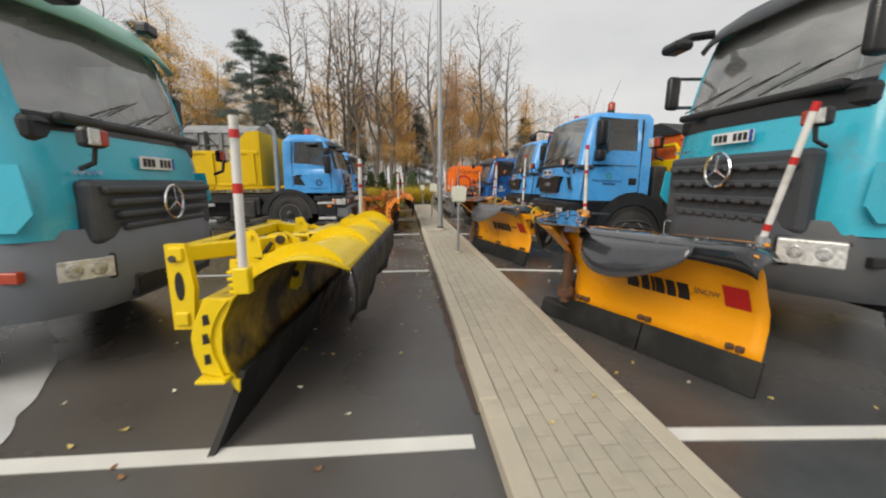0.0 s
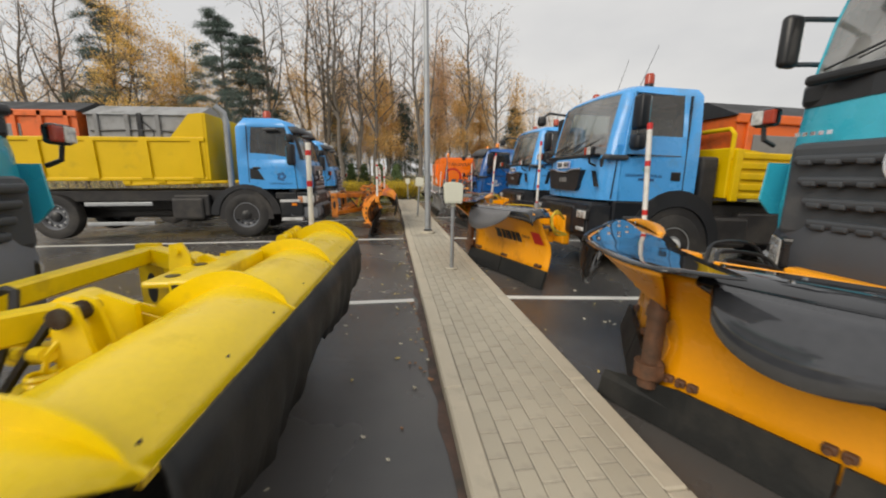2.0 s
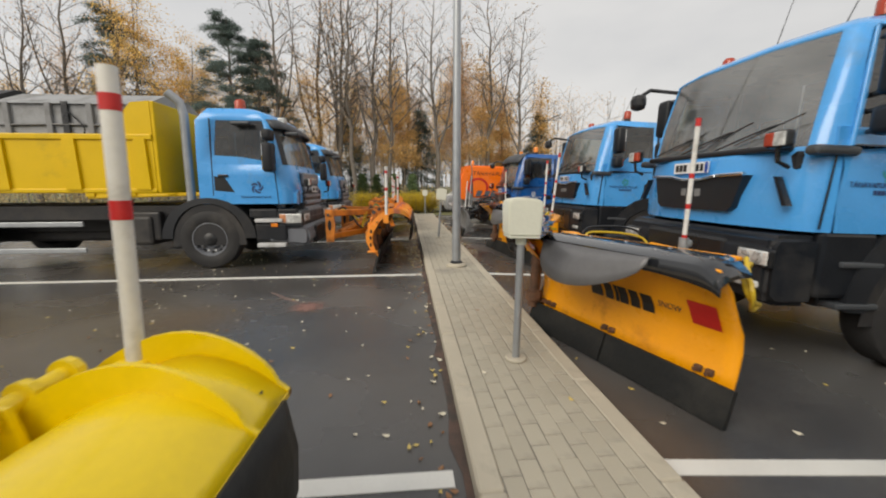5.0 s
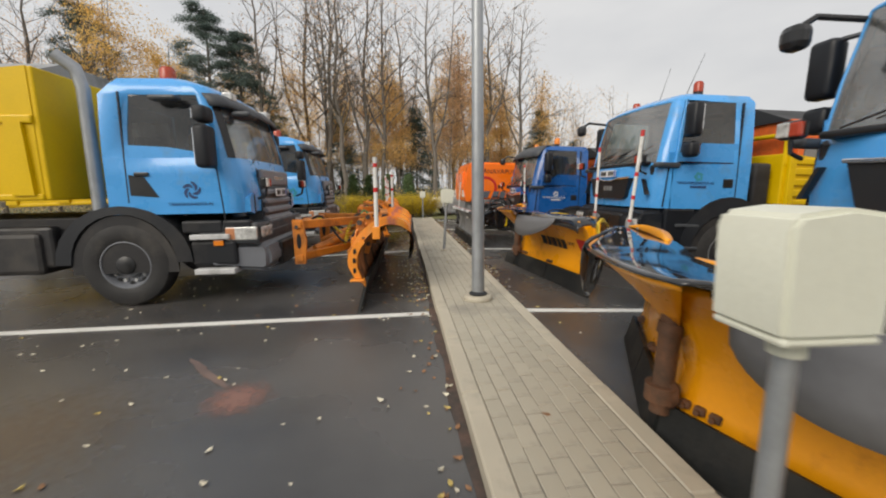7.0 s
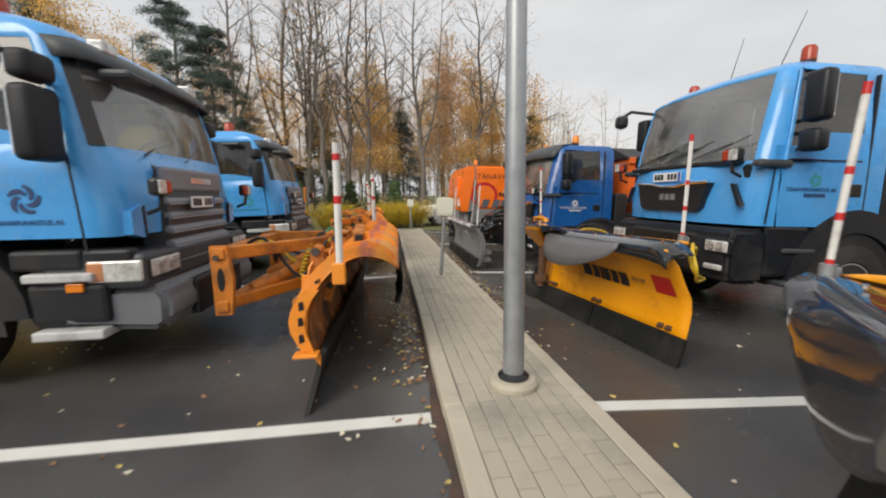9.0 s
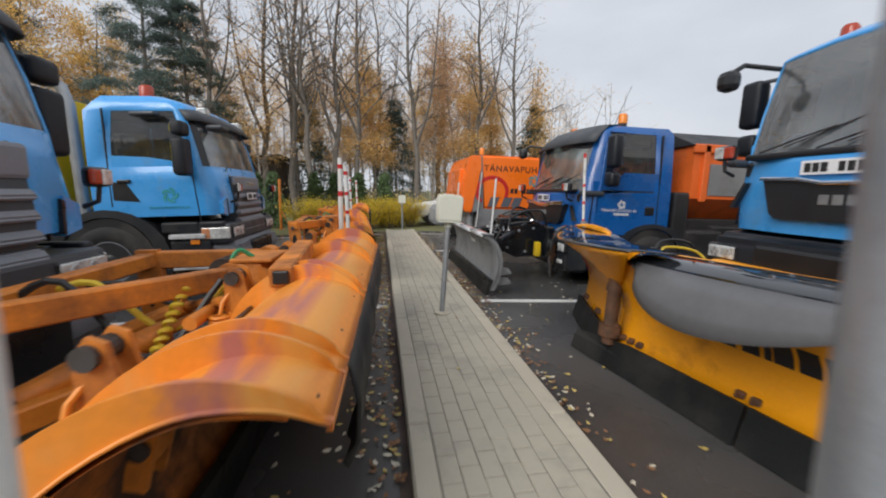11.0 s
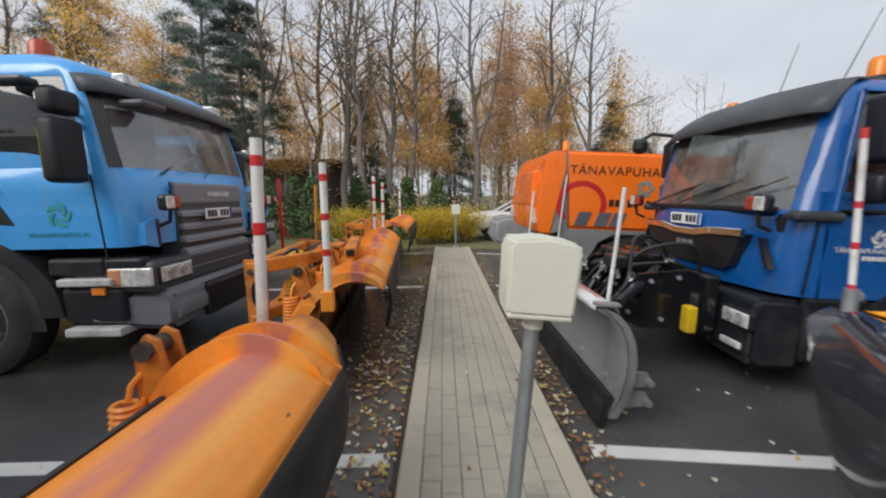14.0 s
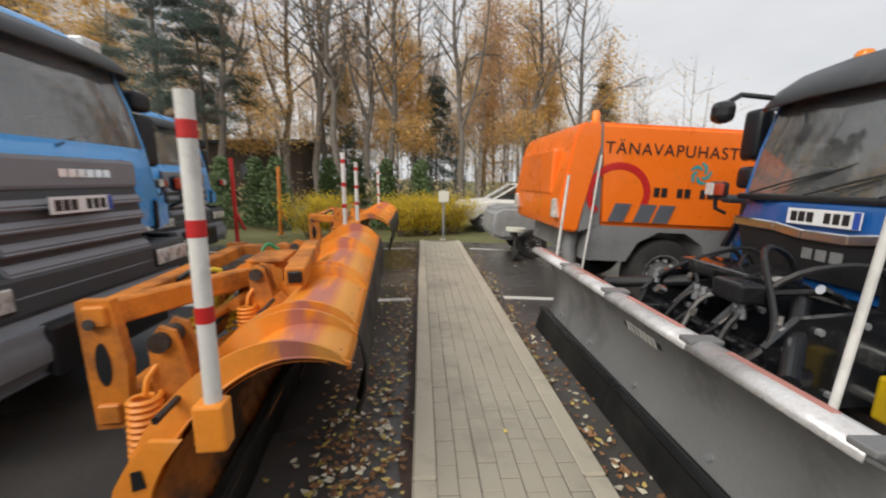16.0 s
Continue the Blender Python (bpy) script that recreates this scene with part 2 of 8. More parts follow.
SIDEGL = glass_mat("side_glass", (0.24, 0.27, 0.27), 0.75, 0.05)
MIRROR = mat("mirror_glass", (0.8, 0.82, 0.84), 0.03, 1.0, bump=0, rvar=0.0)
KERBM = mat("kerb_concrete", (0.44, 0.40, 0.32), 0.7, var=0.12, grain=150, bump=0.06, dirt=(0.27, 0.25, 0.21), dirt_at=0.66, rand=0.12)
PAVER = mat("paver_concrete", (0.40, 0.368, 0.295), 0.62, var=0.16, scale=1.2, grain=170, bump=0.07, dirt=(0.25, 0.235, 0.2), dirt_at=0.62, rand=0.35)
JOINT = mat("joint_sand", (0.20, 0.185, 0.155), 0.9, grain=200, bump=0.1)
LINEM = mat("road_marking_white", (0.66, 0.66, 0.63), 0.55, var=0.1, grain=90, bump=0.06, dirt=(0.22, 0.215, 0.2), dirt_at=0.70, dirt_soft=0.06, dirt_scale=7)
BARK = mat("bark", (0.145, 0.127, 0.11), 0.9, var=0.35, scale=4, grain=25, bump=0.2)
BIRCH = mat("birch_bark", (0.30, 0.27, 0.24), 0.8, var=0.3, scale=3, dirt=(0.05, 0.042, 0.036), dirt_at=0.55, dirt_soft=0.05, dirt_scale=3)


def leaf_mat(name, col, through=0.45):
    """Thin foliage: part of the light shines through; tone varies from patch to patch and leaf to leaf."""
    m = bpy.data.materials.new(name)
    m.use_nodes = True
    n, l = m.node_tree.nodes, m.node_tree.links
    n.remove(n["Principled BSDF"])
    geo, tc, nz = n.new("ShaderNodeNewGeometry"), n.new("ShaderNodeTexCoord"), n.new("ShaderNodeTexNoise")
    nz.inputs["Scale"].default_value, nz.inputs["Detail"].default_value = 0.7, 3
    l.new(tc.outputs["Object"], nz.inputs["Vector"])
    ad = n.new("ShaderNodeMath")
    ad.operation = "ADD"
    l.new(geo.outputs["Random Per Island"], ad.inputs[0])
    l.new(nz.outputs["Fac"], ad.inputs[1])
    mr = n.new("ShaderNodeMapRange")
    mr.inputs["From Min"].default_value, mr.inputs["From Max"].default_value = 0.2, 1.4
    mr.inputs["To Min"].default_value, mr.inputs["To Max"].default_value = 0.55, 1.3
    l.new(ad.outputs["Value"], mr.inputs["Value"])
    sc = n.new("ShaderNodeVectorMath")
    sc.operation = "SCALE"
    sc.inputs[0].default_value = col
    l.new(mr.outputs["Result"], sc.inputs["Scale"])
    df, tl, mx = n.new("ShaderNodeBsdfDiffuse"), n.new("ShaderNodeBsdfTranslucent"), n.new("ShaderNodeMixShader")
    mx.inputs["Fac"].default_value = through
    for q in (df, tl):
        l.new(sc.outputs["Vector"], q.inputs["Color"])
    l.new(df.outputs["BSDF"], mx.inputs[1])
    l.new(tl.outputs["BSDF"], mx.inputs[2])
    l.new(mx.outputs["Shader"], n["Material Output"].inputs["Surface"])
    return m


LEAFOR = leaf_mat("autumn_leaf_orange", (0.70, 0.46, 0.19))
LEAFYE = leaf_mat("autumn_leaf_yellow", (0.74, 0.51, 0.18))
LEAFRU = leaf_mat("autumn_leaf_russet", (0.62, 0.43, 0.27))
PINE = leaf_mat("pine_needles", (0.12, 0.16, 0.145), 0.30)
THUJA = mat("thuja_green", (0.075, 0.12, 0.045), 0.8, var=0.4, scale=2, grain=12, bump=0)
BUSHYE = leaf_mat("bush_yellow", (0.58, 0.44, 0.06))
GRASS = mat("rough_grass", (0.13, 0.13, 0.05), 0.9, var=0.4, scale=0.8, grain=20, bump=0.2)


def asphalt_mat():
    m = bpy.data.materials.new("wet_asphalt")
    m.use_nodes = True
    n, l = m.node_tree.nodes, m.node_tree.links
    p = n["Principled BSDF"]
    co = n.new("ShaderNodeTexCoord")
    def nz(s, d):
        t = n.new("ShaderNodeTexNoise")
        t.inputs["Scale"].default_value, t.inputs["Detail"].default_value = s, d
        l.new(co.outputs["Object"], t.inputs["Vector"])
        return t
    damp, fine, mid = nz(0.45, 5), nz(260, 2), nz(0.3, 7)
    cr = n.new("ShaderNodeValToRGB")
    cr.color_ramp.elements[0].position, cr.color_ramp.elements[0].color = 0.36, (0.050, 0.051, 0.054, 1)
    cr.color_ramp.elements[1].position, cr.color_ramp.elements[1].color = 0.66, (0.112, 0.109, 0.106, 1)
    l.new(damp.outputs["Fac"], cr.inputs["Fac"])
    # brownish silt in broad patches
    si = n.new("ShaderNodeMapRange")
    si.inputs["From Min"].default_value, si.inputs["From Max"].default_value = 0.45, 0.65
    si.inputs["To Max"].default_value = 0.5
    l.new(mid.outputs["Fac"], si.inputs["Value"])
    mx = n.new("ShaderNodeMix")
    mx.data_type = "RGBA"
    l.new(si.outputs["Result"], mx.inputs["Factor"])
    l.new(cr.outputs["Color"], mx.inputs["A"])
    mx.inputs["B"].default_value = (0.085, 0.068, 0.050, 1)
    sp = n.new("ShaderNodeMapRange")
    sp.inputs["From Min"].default_value, sp.inputs["From Max"].default_value = 0.3, 0.8
    sp.inputs["To Min"].default_value, sp.inputs["To Max"].default_value = 0.7, 1.5
    l.new(fine.outputs["Fac"], sp.inputs["Value"])
    sc = n.new("ShaderNodeVectorMath")
    sc.operation = "SCALE"
    l.new(mx.outputs["Result"], sc.inputs[0])
    l.new(sp.outputs["Result"], sc.inputs["Scale"])
    l.new(sc.outputs["Vector"], p.inputs["Base Color"])
    rr = n.new("ShaderNodeMapRange")
    rr.inputs["From Min"].default_value, rr.inputs["From Max"].default_value = 0.35, 0.65
    rr.inputs["To Min"].default_value, rr.inputs["To Max"].default_value = 0.11, 0.40
    l.new(damp.outputs["Fac"], rr.inputs["Value"])
    l.new(rr.outputs["Result"], p.inputs["Roughness"])
    b = n.new("ShaderNodeBump")
    b.inputs["Strength"].default_value, b.inputs["Distance"].default_value = 0.25, 0.006
    l.new(fine.outputs["Fac"], b.inputs["Height"])
    l.new(b.outputs["Normal"], p.inputs["Normal"])
    return m


ASPHALT = asphalt_mat()


# ---- building helpers ----
SPLIT = {"plate_bar", "number_bar", "wheel_nut", "rim_opening", "frame_bolt", "logo_block", "plate_mark", "side_skirt", "valve_cover", "fuel_tank", "tipper_side", "door_gap", "step", "reflector", "hitch_frame", "cross_beam", "spring_bracket", "push_frame", "side_guard", "chassis_frame", "hitch_block", "swing_ram", "headboard", "grille_rim", "axle", "red_band", "mirror_arm", "shield_slot", "pillar", "bolt", "casting_pin", "emblem", "hinge_post"}


def islands(bm):
    """The separate pieces of a bmesh, each as a bmesh of its own."""
    left, out = set(bm.verts), []
    while left:
        todo, seen = [next(iter(left))], set()
        while todo:
            v = todo.pop()
            if v in seen:
                continue
            seen.add(v)
            todo += [e.other_vert(v) for e in v.link_edges]
        left -= seen
        out.append(sorted(seen, key=lambda v: v.index))
    made = []
    for vs in sorted(out, key=lambda vs: vs[0].index):
        n = bmesh.new()
        m = {v: n.verts.new(v.co) for v in vs}
        for f in {f for v in vs for f in v.link_faces}:
            n.faces.new([m[v] for v in f.verts])
        made.append(n)
    return made


def part(name, bm, material, parent=None, label="", kind="", smooth=False):
    if name in SPLIT:
        bm.verts.index_update()
        some = islands(bm)
        if len(some) > 1:
            bm.free()
            return [part_of(name, n, material, parent, label, kind, smooth) for n in some][0]
        for n in some:
            n.free()
    return part_of(name, bm, material, parent, label, kind, smooth)


def part_of(name, bm, material, parent=None, label="", kind="", smooth=False):
    me = bpy.data.meshes.new(name)
    bm.to_mesh(me)
    bm.free()
    me.materials.append(material)
    if smooth:
        me.shade_smooth()
        me.set_sharp_from_angle(angle=radians(38))
    ob = new(name, me)
    ob.parent = parent
    return tagged(ob, label=label, kind=kind)


def thing(name, label, category, m=None, group="", kind=""):
    ob = new(name)
    ob.empty_display_size = 0.2
    if m is not None:
        ob.matrix_basis = m
    return tagged(ob, label, category, group, kind)


def B():
    return bmesh.new()


def merge(bm, other):
    me = bpy.data.meshes.new("tmp")
    other.to_mesh(me)
    other.free()
    bm.from_mesh(me)
    bpy.data.meshes.remove(me)
    return bm


def box(bm, x0, x1, y0, y1, z0, z1, bev=0.012, m=None, seg=2):
    t = bmesh.new()
    bmesh.ops.create_cube(t, size=1)
    for v in t.verts:
        v.co = Vector((x0 + (v.co.x + 0.5) * (x1 - x0), y0 + (v.co.y + 0.5) * (y1 - y0), z0 + (v.co.z + 0.5) * (z1 - z0)))
    if bev:
        bmesh.ops.bevel(t, geom=list(t.edges), offset=min(bev, 0.45 * min(abs(x1 - x0), abs(y1 - y0), abs(z1 - z0))), segments=seg, affect="EDGES", profile=0.5)
    if m is not None:
        t.transform(m)
    return merge(bm, t)


def beam(bm, a, b, w, h, bev=0.01):
    """A box-section bar from a to b, w wide and h high."""
    a, b = Vector(a), Vector(b)
    d = b - a
    q = d.to_track_quat("X", "Z").to_matrix().to_4x4()
    return box(bm, 0, d.length, -w / 2, w / 2, -h / 2, h / 2, bev, Matrix.Translation(a) @ q, 1)


def cyl(bm, a, b, r, r2=None, seg=16, caps=True):
    a, b = Vector(a), Vector(b)
    d = b - a
    q = d.to_track_quat("Z", "Y").to_matrix().to_4x4()
    m = Matrix.Translation((a + b) / 2) @ q
    bmesh.ops.create_cone(bm, cap_ends=caps, segments=seg, radius1=r, radius2=r if r2 is None else r2, depth=d.length, matrix=m)
    return bm


def lathe(bm, profile, m, seg=32):
    """Turns (radius, height) pairs round the local z axis."""
    rings = []
    for r, h in profile:
        rings.append([bm.verts.new(m @ Vector((r * math.cos(2 * math.pi * i / seg), r * math.sin(2 * math.pi * i / seg), h))) for i in range(seg)])
    for p, q in zip(rings, rings[1:]):
        for i in range(seg):
            bm.faces.new((p[i], p[(i + 1) % seg], q[(i + 1) % seg], q[i]))
    return bm


def tube(bm, pts, r, seg=6, r2=None):
    """A round hose or rod along points, thinning to r2."""
    pts = [Vector(p) for p in pts]
    rings = []
    for i, p in enumerate(pts):
        d = (pts[min(i + 1, len(pts) - 1)] - pts[max(i - 1, 0)]).normalized()
        u = d.orthogonal().normalized() if not rings else (prev - prev.dot(d) * d).normalized()
        prev = u
        v = d.cross(u)
        rad = r if r2 is None else r + (r2 - r) * i / (len(pts) - 1)
        rings.append([bm.verts.new(p + rad * (math.cos(2 * math.pi * k / seg) * u + math.sin(2 * math.pi * k / seg) * v)) for k in range(seg)])
    for a, b in zip(rings, rings[1:]):
        for k in range(seg):
            bm.faces.new((a[k], a[(k + 1) % seg], b[(k + 1) % seg], b[k]))
    bm.faces.new(rings[0][::-1])
    bm.faces.new(rings[-1])
    return bm


def smooth_path(pts, n=5):
    """A rounded path through the points."""
    p = [Vector(q) for q in pts]
    p = [2 * p[0] - p[1]] + p + [2 * p[-1] - p[-2]]
    out = []
    for a, b, c, d in zip(p, p[1:], p[2:], p[3:]):
        for k in range(n):
            u = k / n
            out.append(0.5 * (2 * b + (c - a) * u + (2 * a - 5 * b + 4 * c - d) * u * u + (3 * b - a - 3 * c + d) * u ** 3))
    return out + [p[-2]]


def sheet(bm, rows, thick=0.0):
    vs = [[bm.verts.new(p) for p in r] for r in rows]
    for a, b in zip(vs, vs[1:]):
        for i in range(len(a) - 1):
            bm.faces.new((a[i], a[i + 1], b[i + 1], b[i]))
    bmesh.ops.recalc_face_normals(bm, faces=list(bm.faces))
    return bm


def prism(bm, prof, y0, y1, axis="y"):
    """A flat outline of (x, z) pairs given depth from y0 to y1."""
    put = (lambda u, v, w: (u, w, v)) if axis == "y" else (lambda u, v, w: (w, u, v))
    a = [bm.verts.new(put(u, v, y0)) for u, v in prof]
    b = [bm.verts.new(put(u, v, y1)) for u, v in prof]
    n = len(prof)
    for i in range(n):
        bm.faces.new((a[i], a[(i + 1) % n], b[(i + 1) % n], b[i]))
    bm.faces.new(a[::-1])
    bm.faces.new(b)
    bmesh.ops.recalc_face_normals(bm, faces=list(bm.faces))
    return bm


def spring(bm, a, b, r, turns, wire, seg=5):
    a, b = Vector(a), Vector(b)
    d = (b - a)
    u = d.normalized().orthogonal().normalized()
    v = d.normalized().cross(u)
    n = turns * 12
    return tube(bm, [a + d * i / n + r * (math.cos(2 * math.pi * i / 12) * u + math.sin(2 * math.pi * i / 12) * v) for i in range(n + 1)], wire, seg)


def bars(bm, w, h, n, rnd, plane="yz", gap=0.35):
    """Plain blocks in place of writing, centred on the origin of the plane."""
    step = w / n
    for i in range(n):
        u0 = -w / 2 + i * step
        u1 = u0 + step * (1 - gap * rnd.uniform(0.7, 1.1))
        if plane == "yz":
            box(bm, -0.002, 0.002, u0, u1, -h / 2, h / 2, 0)
        else:
            box(bm, u0, u1, -0.002, 0.002, -h / 2, h / 2, 0)
    return bm


# ---- ground, kerbed strip, markings ----
def fall(x, y):
    """Height of the yard: it drains away from the strip, to the east everywhere and to the west beyond the lamp post."""
    k = max(0.0, min(1.0, (30 - y) / 5.6))
    if x > 0:
        return -0.035 * k * (min(max(x, 0.49), 14) - 0.49)
    return -0.025 * k * max(0.0, min(1.0, (y - 10) / 5)) * (min(max(-x, 0.49), 14) - 0.49)


EAST = Matrix.Translation((0.49, 0, 0)) @ Matrix.Rotation(math.atan(0.035), 4, "Y") @ Matrix.Translation((-0.49, 0, 0))
WEST = Matrix.Translation((-0.49, 0, 0)) @ Matrix.Rotation(-math.atan(0.025), 4, "Y") @ Matrix.Translation((0.49, 0, 0))


def ground_sheet():
    bm = B()
    xs = [-900, -200, -60, -30, -14, -8, -4, -0.49, 0.49, 4, 8, 14, 30, 60, 200, 900]
    ys = [-900, -200, -60, -25, -10, 0, 5, 10, 15, 20, 24.4, 30, 40, 60, 200, 900]
    vs = [[bm.verts.new((x, y, fall(x, y))) for x in xs] for y in ys]
    for j in range(len(ys) - 1):
        for i in range(len(xs) - 1):
            bm.faces.new((vs[j][i], vs[j][i + 1], vs[j + 1][i + 1], vs[j + 1][i]))
    ob = part("ground", bm, ASPHALT, None, "dark damp asphalt of a truck yard", kind="structure")
    ob.data.materials.append(GRASS)
    for p in ob.data.polygons:
        if p.center.y > 24.4:
            p.material_index = 1
    return ob


ground = ground_sheet()
strip = tagged(new("pavement"), "raised paved strip of grey-beige concrete pavers between kerbs", "pavement", kind="structure")
bm = B()
box(bm, -0.375, 0.375, -6, 23.95, -0.05, 0.093, 0)
part("bedding", bm, JOINT, strip)


def marking(y, x0, x1, skew, lie):
    ob = part("road_marking", prism(B(), [(x0, 0), (x1, 0), (x1, 0.004), (x0, 0.004)], -0.06, 0.06), LINEM, None, "worn white painted bay line on the asphalt", kind="structure")
    ob.matrix_basis = lie @ pose(0, y, 0.001, 0, 0, skew)
    return ob


for y, a, yr, b in ((0.72, -0.5, 0.70, -1.5), (5.22, 0.3, 5.23, -2.6), (10.03, 0.3, 10.02, -2.6), (14.80, 0.5, 14.92, -1.6), (19.36, 0.0, 19.46, 0.0), (23.4, 0.0, 23.4, 0.0)):
    marking(y, -11.0, -0.575, a, WEST if y > 12 else Matrix.Identity(4))
    marking(yr, 0.56 if y < 12 else 0.66, 11.0, b, EAST)


# ---- trees ----
def limb(bm, rnd, p, d, length, r, depth, tips, sides, droop):
    n = 4 if depth > 1 else 3
    pts = [p]
    for i in range(n):
        d = (d + Vector((rnd.gauss(0, 0.09), rnd.gauss(0, 0.09), rnd.gauss(0.03, 0.05) - droop))).normalized()
        pts.append(pts[-1] + d * length / n)
    tube(bm, pts, r, sides, r * (0.55 if depth else 0.3))
    if depth == 0:
        tips += [(q, d) for q in pts[1:]]
        return
    tips.append((pts[-1], d))
    for k in range(rnd.randint(3, 4) if depth > 1 else rnd.randint(3, 5)):
        f = rnd.uniform(0.3, 1.0)
        i = min(n - 1, int(f * n))
        q = pts[i].lerp(pts[i + 1], f * n - i)
        side = d.orthogonal().normalized()
        side.rotate(Matrix.Rotation(rnd.uniform(0, 6.283), 3, d))
        nd = (d * rnd.uniform(0.6, 1.0) + side * rnd.uniform(0.45, 0.85) + Vector((0, 0, 0.12))).normalized()
        limb(bm, rnd, q, nd, length * rnd.uniform(0.45, 0.7), max(0.006, r * rnd.uniform(0.35, 0.5)), depth - 1, tips, 3, droop)


def leaves(tips, rnd, per, spread, size, flat=0.0):
    """Small separate leaf faces scattered round the twigs."""
    vs, fs = [], []
    for q, d in tips:
        for _ in range(per):
            c = q + Vector((rnd.gauss(0, spread), rnd.gauss(0, spread), rnd.gauss(0, spread * 0.8)))
            u = Vector((rnd.gauss(0, 1), rnd.gauss(0, 1), rnd.gauss(0, 1) * (1 - flat))).normalized()
            v = u.orthogonal().normalized()
            s = size * rnd.uniform(0.6, 1.4)
            k = len(vs)
            vs += [c + u * s, c + v * s * 0.6, c - u * s, c - v * s * 0.6]
            fs.append((k, k + 1, k + 2, k + 3))
    return vs, fs


def leaf_part(name, vs, fs, material, parent):
    me = bpy.data.meshes.new(name)
    me.from_pydata([tuple(v) for v in vs], [], fs)
    me.materials.append(material)
    ob = new(name, me)
    ob.parent = parent
    return ob


def broadleaf(seed, height, bark, leafmat, per, label, start=0.3, trunk_r=0.16, droop=0.0, name="bare_tree", size=0.07, slim=1.0):
    rnd = random.Random(seed)
    t = thing(name, label, "tree")
    bm = B()
    tips = []
    pts = [Vector((0, 0, -0.2))]
    lean = Vector((rnd.gauss(0, 0.03), rnd.gauss(0, 0.03), 0))
    bend = 0.085 if name == "bare_tree" else 0.05
    n = 9
    for i in range(n):
        pts.append(pts[-1] + (Vector((0, 0, 1)) + lean + Vector((rnd.gauss(0, bend), rnd.gauss(0, bend), 0))) * (height + 0.2) / n)
    tube(bm, pts, trunk_r, 8, 0.02)
    count = int(height * 1.5)
    for k in range(count):
        f = start + (0.98 - start) * (k + rnd.random()) / count
        i = min(n - 1, int(f * n))
        q = pts[i].lerp(pts[i + 1], f * n - i)
        a = k * 2.4 + rnd.uniform(-0.5, 0.5)
        up = rnd.uniform(0.6, 1.2)
        d = Vector((math.cos(a), math.sin(a), up)).normalized()
        limb(bm, rnd, q, d, height * slim * rnd.uniform(0.16, 0.26) * (1.15 - f * 0.75), trunk_r * 0.42 * (1.1 - f), 2 if f < 0.85 else 1, tips, 4, droop)
    # bare trees fork: a second leader rises from the lower trunk, with its own limbs
    if name == "bare_tree":
        f = rnd.uniform(0.25, 0.42)
        q = pts[int(f * n)].lerp(pts[int(f * n) + 1], f * n - int(f * n))
        a = rnd.uniform(0, 6.283)
        out = Vector((math.cos(a), math.sin(a), 0)) * height * rnd.uniform(0.07, 0.13)
        top = q + out + Vector((0, 0, height * (0.90 - f)))
        lead = smooth_path([q, q + out * 0.55 + Vector((0, 0, height * 0.16)), q.lerp(top, 0.62) + out * 0.22, top], 4)
        tube(bm, lead, trunk_r * 0.55 * (1.15 - f), 6, 0.012)
        for i in range(3, len(lead) - 1):
            b = rnd.uniform(0, 6.283)
            d = Vector((math.cos(b), math.sin(b), rnd.uniform(0.7, 1.4))).normalized()
            limb(bm, rnd, lead[i].lerp(lead[i + 1], rnd.random()), d, height * rnd.uniform(0.08, 0.14) * (1.1 - 0.5 * i / len(lead)), trunk_r * 0.14, 1, tips, 3, droop)
    part("trunk", bm, bark, t, smooth=True)
    if per:
        keep = [x for x in tips if rnd.random() < min(1, per)]
        vs, fs = leaves(keep, rnd, max(1, round(per)), 0.42, size)
        leaf_part("crown", vs, fs, leafmat, t)
    return t


def conifer(seed, height, label):
    rnd = random.Random(seed)
    t = thing("conifer_tree", label, "tree")
    bm = B()
    tube(bm, [(0, 0, -0.2), (0.05, 0, height * 0.5), (0, 0.05, height)], 0.14, 7, 0.02)
    tips = []
    z = height * 0.12
    while z < height * 0.98:
        reach = (height - z) * 0.3 + 0.3
        for k in range(5):
            a = rnd.uniform(0, 6.283)
            e = Vector((math.cos(a) * reach, math.sin(a) * reach, z - 0.22 * reach))
            s = Vector((0, 0, z))
            tube(bm, [s, s.lerp(e, 0.5) + Vector((0, 0, 0.06)), e], 0.03, 3, 0.008)
            for f in (0.35, 0.5, 0.65, 0.8, 0.9, 1.0):
                tips.append((s.lerp(e, f), e - s))
        z += height * 0.035
    part("trunk", bm, BARK, t, smooth=True)
    vs, fs = leaves(tips, rnd, 12, 0.22, 0.085)
    leaf_part("crown", vs, fs, PINE, t)
    return t


